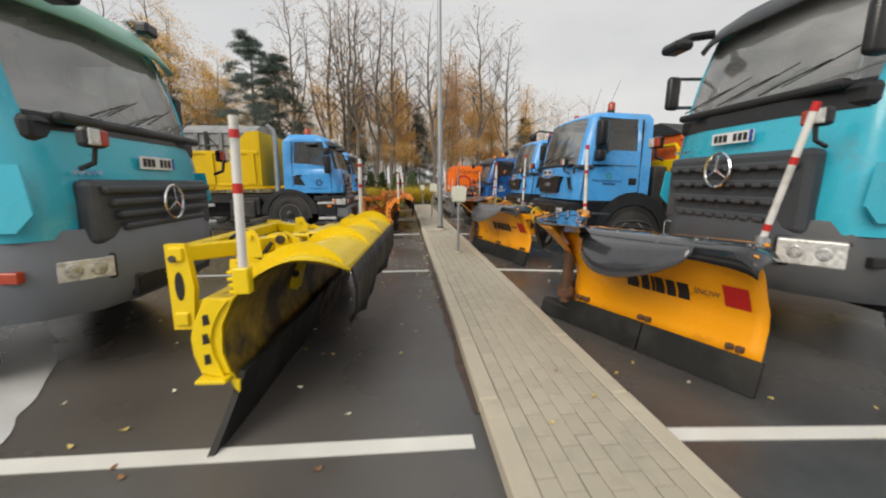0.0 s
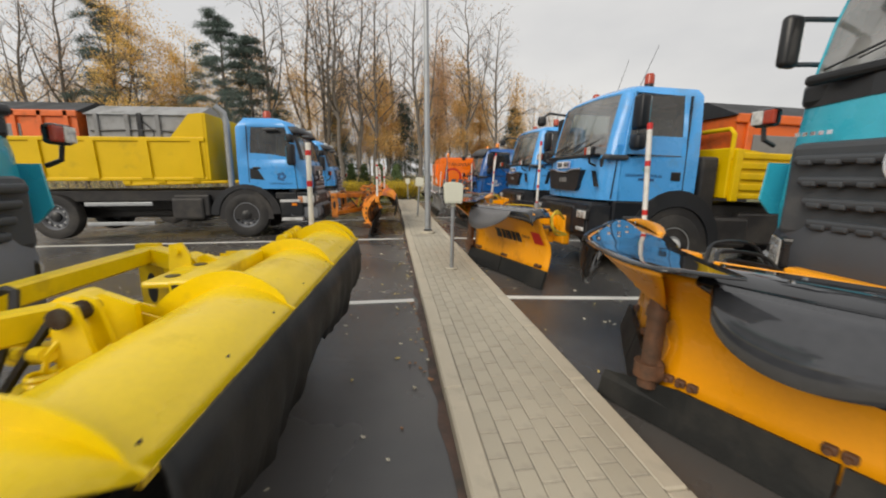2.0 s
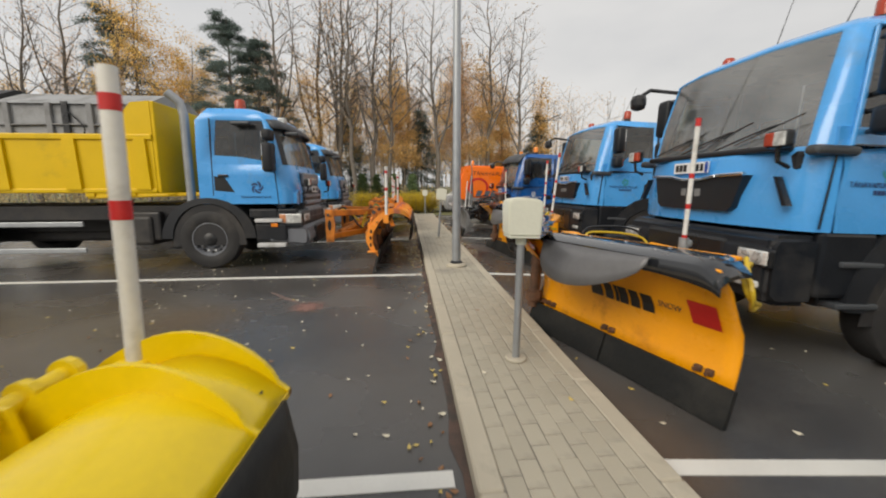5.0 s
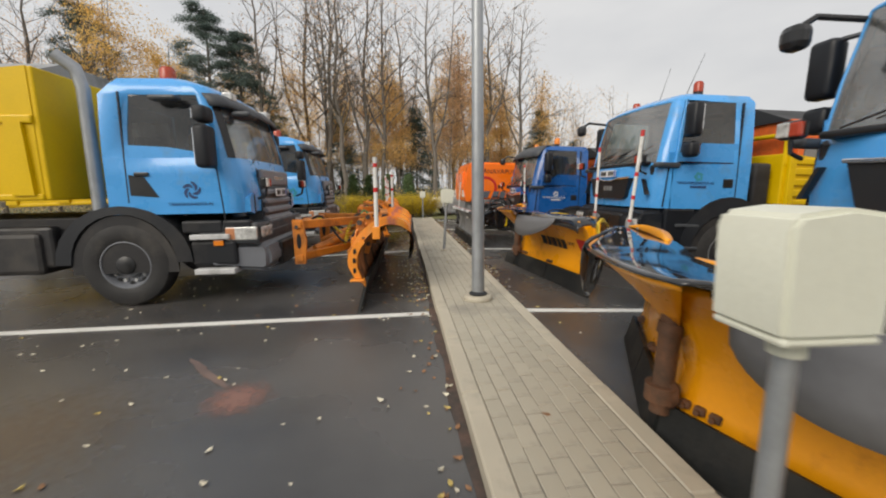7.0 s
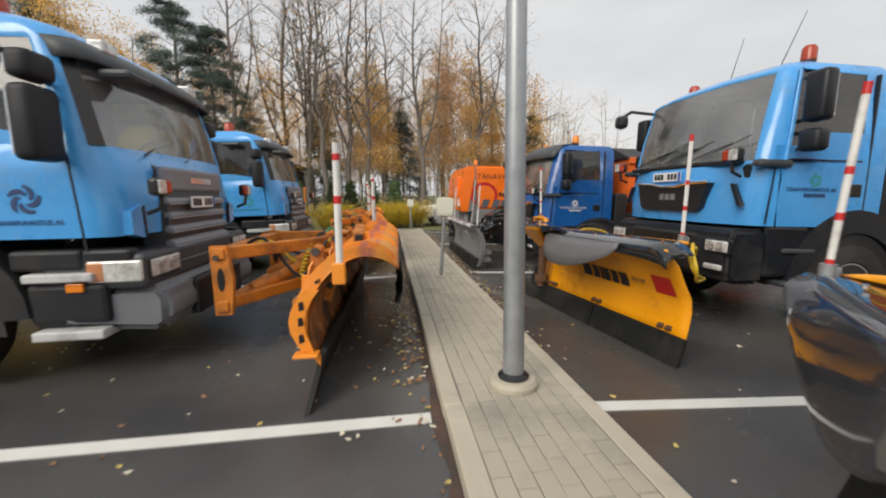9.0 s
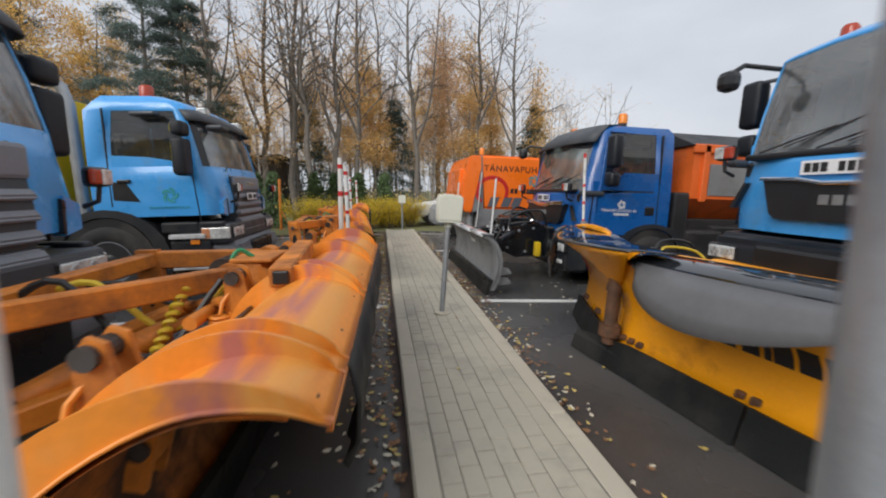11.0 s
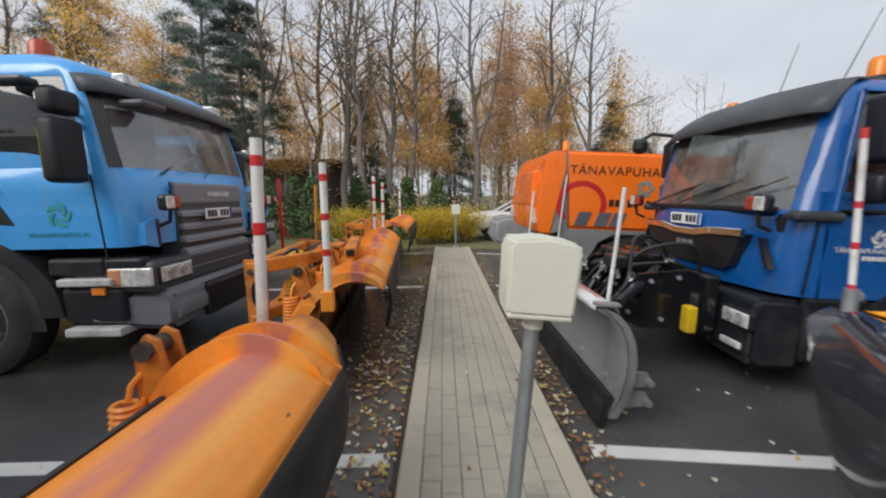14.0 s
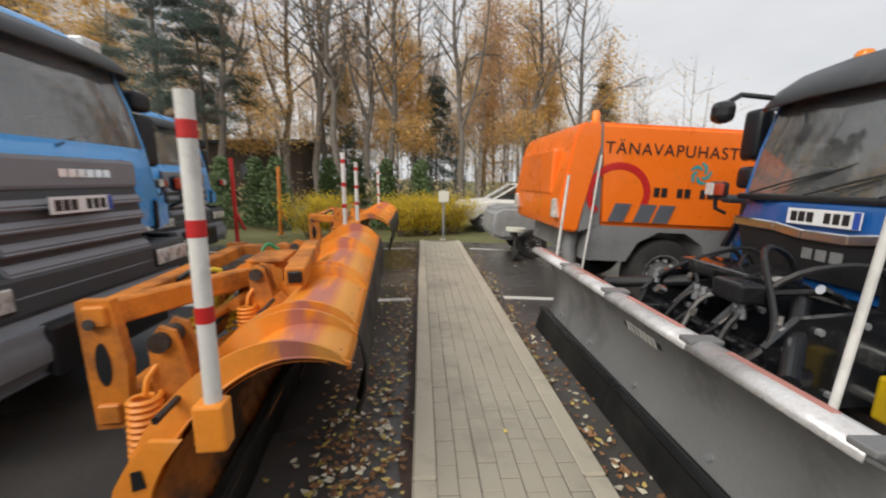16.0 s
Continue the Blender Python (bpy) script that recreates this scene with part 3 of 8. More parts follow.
def pine_tree(seed, height, label):
    """A pine with a bare lower trunk, crooked limbs that sag at the ends and tufts of needles in open layers."""
    rnd = random.Random(seed)
    t = thing("pine_tree", label, "tree")
    bm = B()
    trunk = smooth_path([(0, 0, -0.2), (0.10, 0.02, height * 0.3), (-0.08, 0.05, height * 0.6), (0.10, -0.04, height * 0.85), (0.0, 0, height)], 4)
    tube(bm, trunk, 0.19, 8, 0.03)
    def stem(z):
        k = min(range(len(trunk)), key=lambda i: abs(trunk[i].z - z))
        return Vector((trunk[k].x, trunk[k].y, z))
    vs, fs = [], []
    def tuft(c, r, n):
        """A flat, ragged tuft of needle sprays."""
        for _ in range(n):
            q = c + Vector((rnd.gauss(0, r), rnd.gauss(0, r), rnd.gauss(0, r * 0.38)))
            u = Vector((rnd.gauss(0, 1), rnd.gauss(0, 1), rnd.gauss(0.25, 0.5))).normalized()
            v = u.orthogonal().normalized()
            a = rnd.uniform(0.09, 0.17)
            k = len(vs)
            vs.extend((q - u * a * 0.3, q + v * a * 0.16, q + u * a, q - v * a * 0.16))
            fs.append((k, k + 1, k + 2, k + 3))
    z = height * 0.34
    while z < height * 0.985:
        f = (z - height * 0.34) / (height * 0.66)
        reach = height * (0.25 * (1 - f) ** 0.75 + 0.035)
        a0 = rnd.uniform(0, 6.283)
        for k in range(rnd.choice((3, 3, 4, 5))):
            a = a0 + 2.1 * k + rnd.uniform(-0.6, 0.6)
            L = reach * rnd.uniform(0.55, 1.2)
            d = Vector((math.cos(a), math.sin(a), 0))
            s = stem(z + rnd.uniform(-0.15, 0.15))
            rise = rnd.uniform(-0.05, 0.28) + 0.25 * f
            pts = smooth_path([s, s + d * L * 0.4 + Vector((0, 0, L * rise)), s + d * L * 0.75 + Vector((rnd.gauss(0, 0.15), rnd.gauss(0, 0.15), L * rise * 1.1)), s + d * L + Vector((0, 0, L * (rise - 0.16)))], 4)
            tube(bm, pts, 0.045 * (1 - 0.5 * f), 4, 0.010)
            for i, q in enumerate(pts[4:]):
                w = (i + 2) / 10
                side = Vector((-d.y, d.x, 0))
                for sgn in (-1, 1):
                    if rnd.random() < 0.72:
                        b = q + (side * sgn + d * 0.5) * L * rnd.uniform(0.06, 0.24) + Vector((0, 0, rnd.uniform(-0.12, 0.10)))
                        tube(bm, [q, b], 0.014, 3, 0.005)
                        tuft(b, 0.22, 42)
                if w > 0.5:
                    tuft(q, 0.18, 22)
        z += height * rnd.uniform(0.030, 0.055)
    part("trunk", bm, BARK, t, smooth=True)
    leaf_part("crown", vs, fs, PINE, t)
    return t


def bush(name, label, seed, w, h, material, twig, n=900, size=0.035):
    rnd = random.Random(seed)
    t = thing(name, label, "bush")
    bm = B()
    tips = []
    for k in range(34):
        a = rnd.uniform(0, 6.283)
        e = Vector((math.cos(a) * w * rnd.uniform(0.1, 1), math.sin(a) * w * rnd.uniform(0.1, 1), h * rnd.uniform(0.6, 1.05)))
        pts = [Vector((e.x * 0.15, e.y * 0.15, -0.05)), e * 0.55 + Vector((0, 0, 0.1)), e]
        tube(bm, pts, 0.012, 3, 0.004)
        for f in range(5, 11):
            tips.append((pts[1].lerp(e, f / 10) if f > 5 else pts[1], e))
            tips.append((pts[0].lerp(pts[1], f / 10), e))
    part("twig_clump", bm, twig, t)
    vs, fs = leaves(tips, rnd, max(1, n // len(tips)), 0.11, size)
    leaf_part("foliage", vs, fs, material, t)
    return t


def plant_trees():
    tall = [broadleaf(11 + i, h, BARK, LEAFRU, 0.4, "tall bare broadleaf tree with few brown leaves at the yard edge", 0.32, 0.21, 0.0, "bare_tree", slim=0.9) for i, h in enumerate((17.5, 16.0, 18.5))]
    birch = [broadleaf(31 + i, h, BIRCH, m, p, "slender birch with thin orange autumn leaves", 0.2, 0.1, 0.02, "birch_tree", 0.062, 0.62) for i, (h, m, p) in enumerate(((13.0, LEAFOR, 8), (12.0, LEAFYE, 8), (14.0, LEAFRU, 7), (11.5, LEAFOR, 9)))]
    larch = broadleaf(51, 14.0, BARK, LEAFYE, 15, "dense golden-orange autumn tree", 0.12, 0.15, 0.02, "autumn_tree", 0.07, 0.95)
    slim = broadleaf(57, 11.0, BARK, LEAFOR, 9, "slim orange autumn tree in front of the sky", 0.12, 0.10, 0.01, "autumn_tree", 0.06, 0.26)
    pine = pine_tree(61, 14.5, "blue-green pine with an open drooping crown")
    spruce = conifer(62, 11.0, "dark green spruce among bare trees")
    rnd = random.Random(5)
    used = set()
    def put(src, x, y, s=1.0):
        m = pose(x, y, 0, 0, 0, rnd.uniform(0, 360))
        if src not in used:
            used.add(src)
            src.matrix_basis = m
            src.scale = (s, s, s)
            ob = src
        else:
            ob = copy_thing(src, m)
            ob.scale = (s, s, s)
        tagged(ob, group="trees round the yard")
    for x, y, k, s in TALL:
        put(tall[k], x, y, s)
    for x, y, k, s in BIRCHES:
        put(birch[k], x, y, s)
    for x, y, s in LARCHES:
        put(larch, x, y, s)
    for x, y, s in SLIM:
        put(slim, x, y, s)
    for x, y, s in PINES:
        put(pine, x, y, s)
    for x, y, s in SPRUCES:
        put(spruce, x, y, s)


TALL = [(-10.9, 36.5, 0, 1.0), (-8.0, 38.0, 1, 1.1), (-6.2, 38.0, 2, 1.05), (-5.0, 37.0, 0, 1.05), (-3.6, 38.5, 1, 1.12), (-2.1, 39.0, 2, 1.0), (1.9, 38.0, 1, 1.05), (6.0, 39.0, 0, 1.0), (9.0, 39.0, 2, 0.85), (-22.9, 38.0, 2, 1.0), (-28.5, 37.0, 1, 1.0), (-26.6, 39.0, 0, 1.05), (-7.0, 42.0, 2, 1.0), (-33.0, 38.0, 0, 1.0), (-1.0, 44.0, 0, 1.0), (4.0, 44.0, 1, 0.95)]
rt = random.Random(8)
BIRCHES = [(-34 + 2.1 * i + rt.uniform(-0.9, 0.9), 42 + rt.uniform(-3.5, 9), i % 4, rt.uniform(0.8, 1.1)) for i in range(20)] + [(-8.0, 37.0, 0, 0.85), (-1.0, 41.0, 3, 0.85), (0.4, 45.0, 2, 0.8), (3.4, 42.0, 0, 0.95), (5.2, 41.0, 2, 1.0), (8.2, 43.0, 3, 0.9), (-3.0, 45.0, 1, 0.9), (11.0, 50.0, 0, 0.8)]
SLIM = [(11.7, 41.0, 1.0), (8.6, 43.0, 0.95), (6.6, 44.0, 1.05), (4.6, 43.0, 1.0)]
LARCHES = [(-21.0, 37.5, 1.1), (-18.0, 39.0, 0.9)]
PINES = [(-14.0, 37.0, 0.95), (-24.0, 40.0, 1.05), (-12.2, 37.5, 0.85)]
SPRUCES = [(-6.5, 46.0, 0.9), (0.6, 44.0, 0.8), (11.6, 42.0, 0.75), (19.0, 52.0, 0.6)]
plant_trees()


def thicket():
    """The wood behind the first trees: thin stems and sparse leaves, too many to count."""
    rnd = random.Random(77)
    t = tagged(new("woodland"), "tangle of thin bare stems and brown leaves behind the trees", "woodland", kind="stuff")
    bm = B()
    tips = []
    for i in range(420):
        x, y = rnd.uniform(-44, 24), rnd.uniform(46, 62)
        h = rnd.uniform(5, 13)
        e = Vector((x + rnd.gauss(0, 0.6), y, h))
        p = Vector((x, y, -0.1))
        tube(bm, [p, p.lerp(e, 0.5) + Vector((rnd.gauss(0, 0.15), 0, 0)), e], rnd.uniform(0.03, 0.075), 4, 0.01)
        for k in range(5):
            q = p.lerp(e, rnd.uniform(0.45, 0.97))
            d = Vector((rnd.gauss(0, 1), rnd.gauss(0, 0.5), rnd.uniform(0.3, 1.2)))
            tube(bm, [q, q + d * 0.7, q + d * 1.5 + Vector((0, 0, 0.3))], 0.025, 3, 0.006)
            tips += [(q + d * f, d) for f in (0.5, 0.9, 1.3, 1.6)]
    part("twig_clump", bm, BIRCH, t)
    for m, part_of in ((LEAFOR, 0), (LEAFRU, 1)):
        vs, fs = leaves(tips[part_of::2], rnd, 5, 0.5, 0.075)
        leaf_part("leaves", vs, fs, m, t)
    # brushwood along the foot of the trees
    tips = []
    bm = B()
    for i in range(430):
        x, y = rnd.uniform(-44, 24), rnd.uniform(33, 48)
        p = Vector((x, y, -0.05))
        e = p + Vector((rnd.gauss(0, 0.4), rnd.gauss(0, 0.4), rnd.uniform(0.5, 1.7)))
        tube(bm, [p, e], 0.02, 3, 0.005)
        tips += [(p.lerp(e, f), e) for f in (0.3, 0.5, 0.7, 0.85, 1.0)]
    part("brushwood", bm, BARK, t)
    vs, fs = leaves(tips, rnd, 4, 0.3, 0.09)
    leaf_part("brush_leaves", vs, fs, BRUSH, t)


BRUSH = leaf_mat("brush_leaf", (0.46, 0.37, 0.21))
thicket()


def fallen_leaves():
    rnd = random.Random(21)
    tones = [mat("fallen_leaf_yellow", (0.55, 0.42, 0.13), 0.5, var=0.3, grain=30, bump=0), mat("fallen_leaf_brown", (0.26, 0.13, 0.06), 0.6, var=0.4, grain=30, bump=0), mat("fallen_leaf_pale", (0.62, 0.57, 0.45), 0.5, var=0.25, grain=30, bump=0)]
    bms = [([], []) for _ in tones]
    def drop(x, y, z, k):
        vs, fs = bms[k]
        s, a = rnd.uniform(0.012, 0.026), rnd.uniform(0, 6.283)
        c, n = math.cos(a), math.sin(a)
        i = len(vs)
        lift = rnd.uniform(0.001, 0.012)
        for u, v, w in ((-1.2, 0, lift), (-0.3, 0.65, 0), (0.6, 0.5, lift), (1.2, 0, lift * 1.5), (0.5, -0.55, 0), (-0.4, -0.6, lift)):
            vs.append((x + s * (u * c - v * n), y + s * (u * n + v * c), z + w + (fall(x, y) if abs(x) > 0.49 else 0.0)))
        fs.append(tuple(range(i, i + 6)))
    for _ in range(330):
        drop(rnd.uniform(-5, -0.6), rnd.uniform(0.3, 15), 0.005, rnd.choice((2, 2, 2, 2, 0, 1)))
    for _ in range(260):
        drop(-0.53 - abs(rnd.gauss(0, 0.12)), rnd.uniform(3, 24), 0.005, rnd.choice((0, 1, 1, 2)))
    for _ in range(900):
        y = rnd.uniform(10.5, 24)
        drop(-0.53 - abs(rnd.gauss(0, 0.2 + 0.1 * (y > 15))), y, 0.005 + rnd.uniform(0, 0.02), rnd.choice((0, 1, 1, 1, 2)))
    for _ in range(500):
        y = rnd.gauss(16.3, 0.7)
        drop(-0.85 + rnd.gauss(0, 0.16), y, 0.005 + rnd.uniform(0, 0.03), rnd.choice((0, 1, 1, 1, 2)))
    for _ in range(650):
        y = rnd.triangular(10.5, 24, 15.5)
        drop(0.52 + abs(rnd.gauss(0, 0.13)), y, 0.005 + rnd.uniform(0, 0.02), rnd.choice((0, 1, 1, 1, 2)))
    for _ in range(160):
        drop(rnd.uniform(0.6, 3.0), rnd.uniform(0.5, 22), 0.005, rnd.choice((0, 2, 2)))
    for _ in range(14):
        drop(rnd.uniform(-0.4, 0.4), rnd.uniform(0.5, 22), 0.102, rnd.choice((0, 1, 2)))
    t = tagged(new("fallen_leaves"), "scattered wet yellow and brown birch leaves", "leaves", kind="stuff")
    for (vs, fs), m in zip(bms, tones):
        leaf_part("leaf_litter", vs, fs, m, t)


fallen_leaves()


def ground_patch(name, label, material, c, rx, ry, turn, seed):
    rnd = random.Random(seed)
    ph = [rnd.uniform(0, 6) for _ in range(3)]
    bm = B()
    bm.faces.new([bm.verts.new((math.cos(a) * rx * (1 + 0.2 * math.sin(3 * a + ph[0]) + 0.1 * math.sin(7 * a + ph[1]) + 0.08 * math.sin(13 * a + ph[2])), math.sin(a) * ry * (1 + 0.1 * math.sin(2 * a + ph[2]) + 0.05 * math.sin(9 * a)), 0)) for a in [2 * math.pi * i / 60 for i in range(60)]])
    ob = part(name, bm, material, None, label, kind="structure")
    ob.matrix_basis = pose(c[0], c[1], 0.004, 0, 0, turn)


# long flat pale grey patch laid on the asphalt
ground_patch("pale_patch", "pale grey patch on the ground under the lorry", mat("pale_ground_grey", (0.52, 0.53, 0.54), 0.4, var=0.12), (-4.05, 2.05), 0.17, 1.45, 35, 3)
def dust_mat(name, col, r, cover):
    """Thin dust lying on the wet asphalt, denser in the middle and breaking up outwards."""
    m = bpy.data.materials.new(name)
    m.use_nodes = True
    nt = m.node_tree
    bs = nt.nodes["Principled BSDF"]
    bs.inputs["Base Color"].default_value = (*col, 1)
    bs.inputs["Roughness"].default_value = 0.6
    co = nt.nodes.new("ShaderNodeTexCoord")
    ln = nt.nodes.new("ShaderNodeVectorMath")
    ln.operation = "LENGTH"
    nt.links.new(co.outputs["Object"], ln.inputs[0])
    ns = nt.nodes.new("ShaderNodeTexNoise")
    ns.inputs["Scale"].default_value = 14
    ns.inputs["Detail"].default_value = 8
    nt.links.new(co.outputs["Object"], ns.inputs["Vector"])
    ad = nt.nodes.new("ShaderNodeMath")
    ad.operation = "MULTIPLY_ADD"
    nt.links.new(ns.outputs["Fac"], ad.inputs[0])
    ad.inputs[1].default_value = r * 1.1
    nt.links.new(ln.outputs["Value"], ad.inputs[2])
    mr = nt.nodes.new("ShaderNodeMapRange")
    nt.links.new(ad.outputs[0], mr.inputs["Value"])
    mr.inputs["From Min"].default_value = r * 0.75
    mr.inputs["From Max"].default_value = r * 1.35
    mr.inputs["To Min"].default_value = cover
    mr.inputs["To Max"].default_value = 0.0
    nt.links.new(mr.outputs["Result"], bs.inputs["Alpha"])
    return m


ground_patch("stain", "reddish dust stain on the asphalt", dust_mat("red_dust", (0.27, 0.145, 0.12), 0.33, 0.8), (-2.02, 8.30), 0.36, 0.32, 20, 5)
ground_patch("stain", "narrow reddish dust streak on the asphalt", mat("pale_red_dust", (0.15, 0.105, 0.09), 0.5, var=0.4, grain=200, bump=0.05), (-2.42, 8.75), 0.035, 0.42, 42, 6)
ground_patch("stain", "brownish silt drying on the wet asphalt", dust_mat("brown_silt", (0.17, 0.12, 0.075), 0.95, 0.42), (-3.2, 7.9), 1.15, 0.95, 10, 9)
# damp reddish dirt gathered along the foot of the kerb
bm = B()
rdk = random.Random(31)
edge = [(-0.492, -0.548 - rdk.uniform(-0.022, 0.03), 1.0 + 0.25 * i) for i in range(92)]
sheet(bm, [[(a, y, fall(a, y) + 0.006), (b, y, fall(b, y) + 0.003)] for a, b, y in edge])
part("kerb_dirt", bm, mat("damp_red_dirt", (0.095, 0.055, 0.042), 0.6, var=0.4, scale=6, grain=140, bump=0.1, dirt=(0.045, 0.04, 0.036), dirt_at=0.52, dirt_scale=5), None, "damp reddish dirt along the foot of the kerb", kind="structure")


def shed():
    t = thing("shed", "dark weathered wooden shed behind the trees", "shed", pose(-14.3, 41.0, 0))
    wood = mat("weathered_boards", (0.075, 0.055, 0.042), 0.85, var=0.3, scale=3, grain=30, bump=0.1)
    bm = B()
    box(bm, 0, 6.2, 0, 4.5, 0, 3.6, 0.02)
    part("wall", bm, wood, t)
    for i in range(31):
        bm = B()
        box(bm, 0.2 * i, 0.2 * i + 0.185, -0.03, 0.0, 0.05, 3.6, 0.004, seg=1)
        part("board", bm, wood, t)
    bm = B()
    prism(bm, [(-0.4, 3.55), (6.6, 3.75), (6.6, 3.95), (-0.4, 3.75)], -0.5, 5.0)
    part("roof", bm, TARP, t)
    bm = B()
    box(bm, 2.4, 3.6, -0.05, -0.01, 1.4, 2.4, 0.01)
    part("window", bm, SIDEGL, t)


shed()


# ---- trucks (local: front bumper at x = 0 facing +x, y to the truck's left, ground at z = 0) ----
def ring(z, xf, xr, hw, rc, xb, xa, bow):
    """One level of a cab's shell, seen from above, from the middle of the back round the right side and the front."""
    half = [(xr, -0.5 * hw), (xr, -hw), (xb, -hw), (xa, -hw), (xf - bow - rc, -hw)]
    for a in (30, 60, 90):
        s, c = math.sin(radians(a)), math.cos(radians(a))
        half.append((xf - bow - rc + rc * s, -hw + rc - rc * c))
    half.append((xf - bow * 0.16, -0.4 * hw))
    return [(x, y, z) for x, y in half] + [(x, -y, z) for x, y in reversed(half)]


def shell(bm, rings, hole, cap=True):
    vs = [[bm.verts.new(p) for p in r] for r in rings]
    n = len(rings[0])
    for k in range(len(rings) - 1):
        for i in range(n):
            if not hole(k, i):
                bm.faces.new((vs[k][i], vs[k][(i + 1) % n], vs[k + 1][(i + 1) % n], vs[k + 1][i]))
    if cap:
        bm.faces.new(vs[-1])
        bm.faces.new(vs[0][::-1])
    return bm


SCREEN, LEFTW, RIGHTW, REARW = {6, 7, 8, 9, 10}, {14}, {2}, {17}


def cab(t, paint, lv, belt, top, front=frozenset({6, 7, 8, 9, 10}), pane=GLASS):
    """A driver's cab with real openings: the painted shell, its panes and what is seen inside."""
    rings = [ring(*r) for r in lv]
    inside = lambda k, i: belt <= k < top and i in front | LEFTW | RIGHTW | REARW
    body = part("cab_shell", shell(B(), rings, inside), paint, t, smooth=True)
    so = body.modifiers.new("thickness", "SOLIDIFY")
    so.thickness, so.offset = 0.035, -1
    for nm, segs, gm in (("windscreen", front, pane), ("side_window", LEFTW, SIDEGL), ("side_window", RIGHTW, SIDEGL), ("rear_window", REARW, SIDEGL)):
        bm = shell(B(), rings, lambda k, i: not (belt <= k < top and i in segs), cap=False)
        for v in [v for v in bm.verts if not v.link_faces]:
            bm.verts.remove(v)
        bmesh.ops.recalc_face_normals(bm, faces=list(bm.faces))
        for v in bm.verts:
            v.co.x -= 0.012 if nm == "windscreen" else 0
            v.co.y *= 0.992
        part(nm, bm, gm, t, smooth=True)
    zb, hw, xr, xf = lv[belt][0], lv[belt][3], lv[0][2], lv[belt][1]
    bm = B()
    box(bm, xf - 0.62, xf - 0.1, -hw + 0.12, hw - 0.12, zb - 0.22, zb - 0.02, 0.05)
    part("dashboard", bm, BLACK, t)
    for s in (-1, 1):
        bm = B()
        box(bm, xr + 0.3, xr + 0.82, s * 0.62 - 0.24, s * 0.62 + 0.24, zb - 0.5, zb - 0.32, 0.05)
        box(bm, xr + 0.2, xr + 0.34, s * 0.62 - 0.23, s * 0.62 + 0.23, zb - 0.4, zb + 0.3, 0.05)
        box(bm, xr + 0.2, xr + 0.3, s * 0.62 - 0.13, s * 0.62 + 0.13, zb + 0.3, zb + 0.5, 0.04)
        part("seat", bm, SEATM, t)
    bm = B()
    pts = [(xf - 0.7 + 0.1 * math.sin(a), 0.62 + 0.22 * math.cos(a), zb + 0.04 + 0.19 * math.sin(a)) for a in [2 * math.pi * i / 20 for i in range(21)]]
    tube(bm, pts, 0.016, 5)
    part("steering_wheel", bm, BLACK, t)
    return body


def wheel(t, x, y, r, w, out, rim_mat, hub_mat, hub_out=0.0):
    """A truck wheel with tyre, rim, nuts; out is +1 or -1, the side the rim faces."""
    m = Matrix.Translation((x, y, r)) @ Matrix.Rotation(radians(-90 * out), 4, "X")
    bm = B()
    lathe(bm, [(r * 0.56, w * 0.42), (r * 0.62, w * 0.5), (r * 0.86, w * 0.5), (r * 0.97, w * 0.44), (r, w * 0.36), (r, -w * 0.36), (r * 0.97, -w * 0.44), (r * 0.86, -w * 0.5), (r * 0.6, -w * 0.5)], m, 40)
    tyre = part("tyre", bm, RUBBER, t, smooth=True)
    bm = B()
    lathe(bm, [(r * 0.585, w * 0.46), (r * 0.56, w * 0.47), (r * 0.53, w * 0.36), (r * 0.50, w * 0.16), (r * 0.34, w * 0.12), (r * 0.30, w * (0.2 + hub_out)), (0.001, w * (0.22 + hub_out))], m, 32)
    part("rim", bm, rim_mat, tyre, smooth=True)
    bm = B()
    lathe(bm, [(r * 0.22, w * 0.16), (r * 0.22, w * (0.36 + hub_out)), (r * 0.17, w * (0.42 + hub_out)), (0.001, w * (0.42 + hub_out))], m, 20)
    part("hub", bm, hub_mat, tyre, smooth=True)
    bm = B()
    for k in range(10):
        a = 2 * math.pi * k / 10
        c = m @ Vector((r * 0.40 * math.cos(a), r * 0.40 * math.sin(a), w * 0.12))
        e = m @ Vector((r * 0.40 * math.cos(a), r * 0.40 * math.sin(a), w * 0.27))
        cyl(bm, c, e, 0.021, seg=6)
    part("wheel_nut", bm, STEPM, tyre)
    bm = B()
    for k in range(10):
        a = 2 * math.pi * (k + 0.5) / 10
        c = m @ Vector((r * 0.475 * math.cos(a), r * 0.475 * math.sin(a), w * 0.16))
        e = m @ Vector((r * 0.475 * math.cos(a), r * 0.475 * math.sin(a), w * 0.185))
        cyl(bm, c, e, 0.03, seg=10)
    part("rim_opening", bm, BLACK, tyre)
    return tyre


def plate(t, x, y, z, blue=True, tilt=0):
    bm = B()
    box(bm, x, x + 0.012, y - 0.26, y + 0.26, z - 0.056, z + 0.056, 0.004)
    p = part("number_plate", bm, PLATE, t, "white plate with unreadable dark bars")
    bm = B()
    box(bm, x + 0.0125, x + 0.014, y + 0.215, y + 0.258, z - 0.053, z + 0.053, 0)
    part("plate_band", bm, PLATEBLUE, p)
    bm = B()
    for i, w in enumerate((0.045, 0.045, 0.045, 0, 0.05, 0.05, 0.05)):
        if w:
            yy = y + 0.17 - i * 0.062
            box(bm, x + 0.0125, x + 0.0145, yy - w / 2, yy + w / 2, z - 0.036, z + 0.036, 0)
    part("plate_bar", bm, INK, p)
    return p


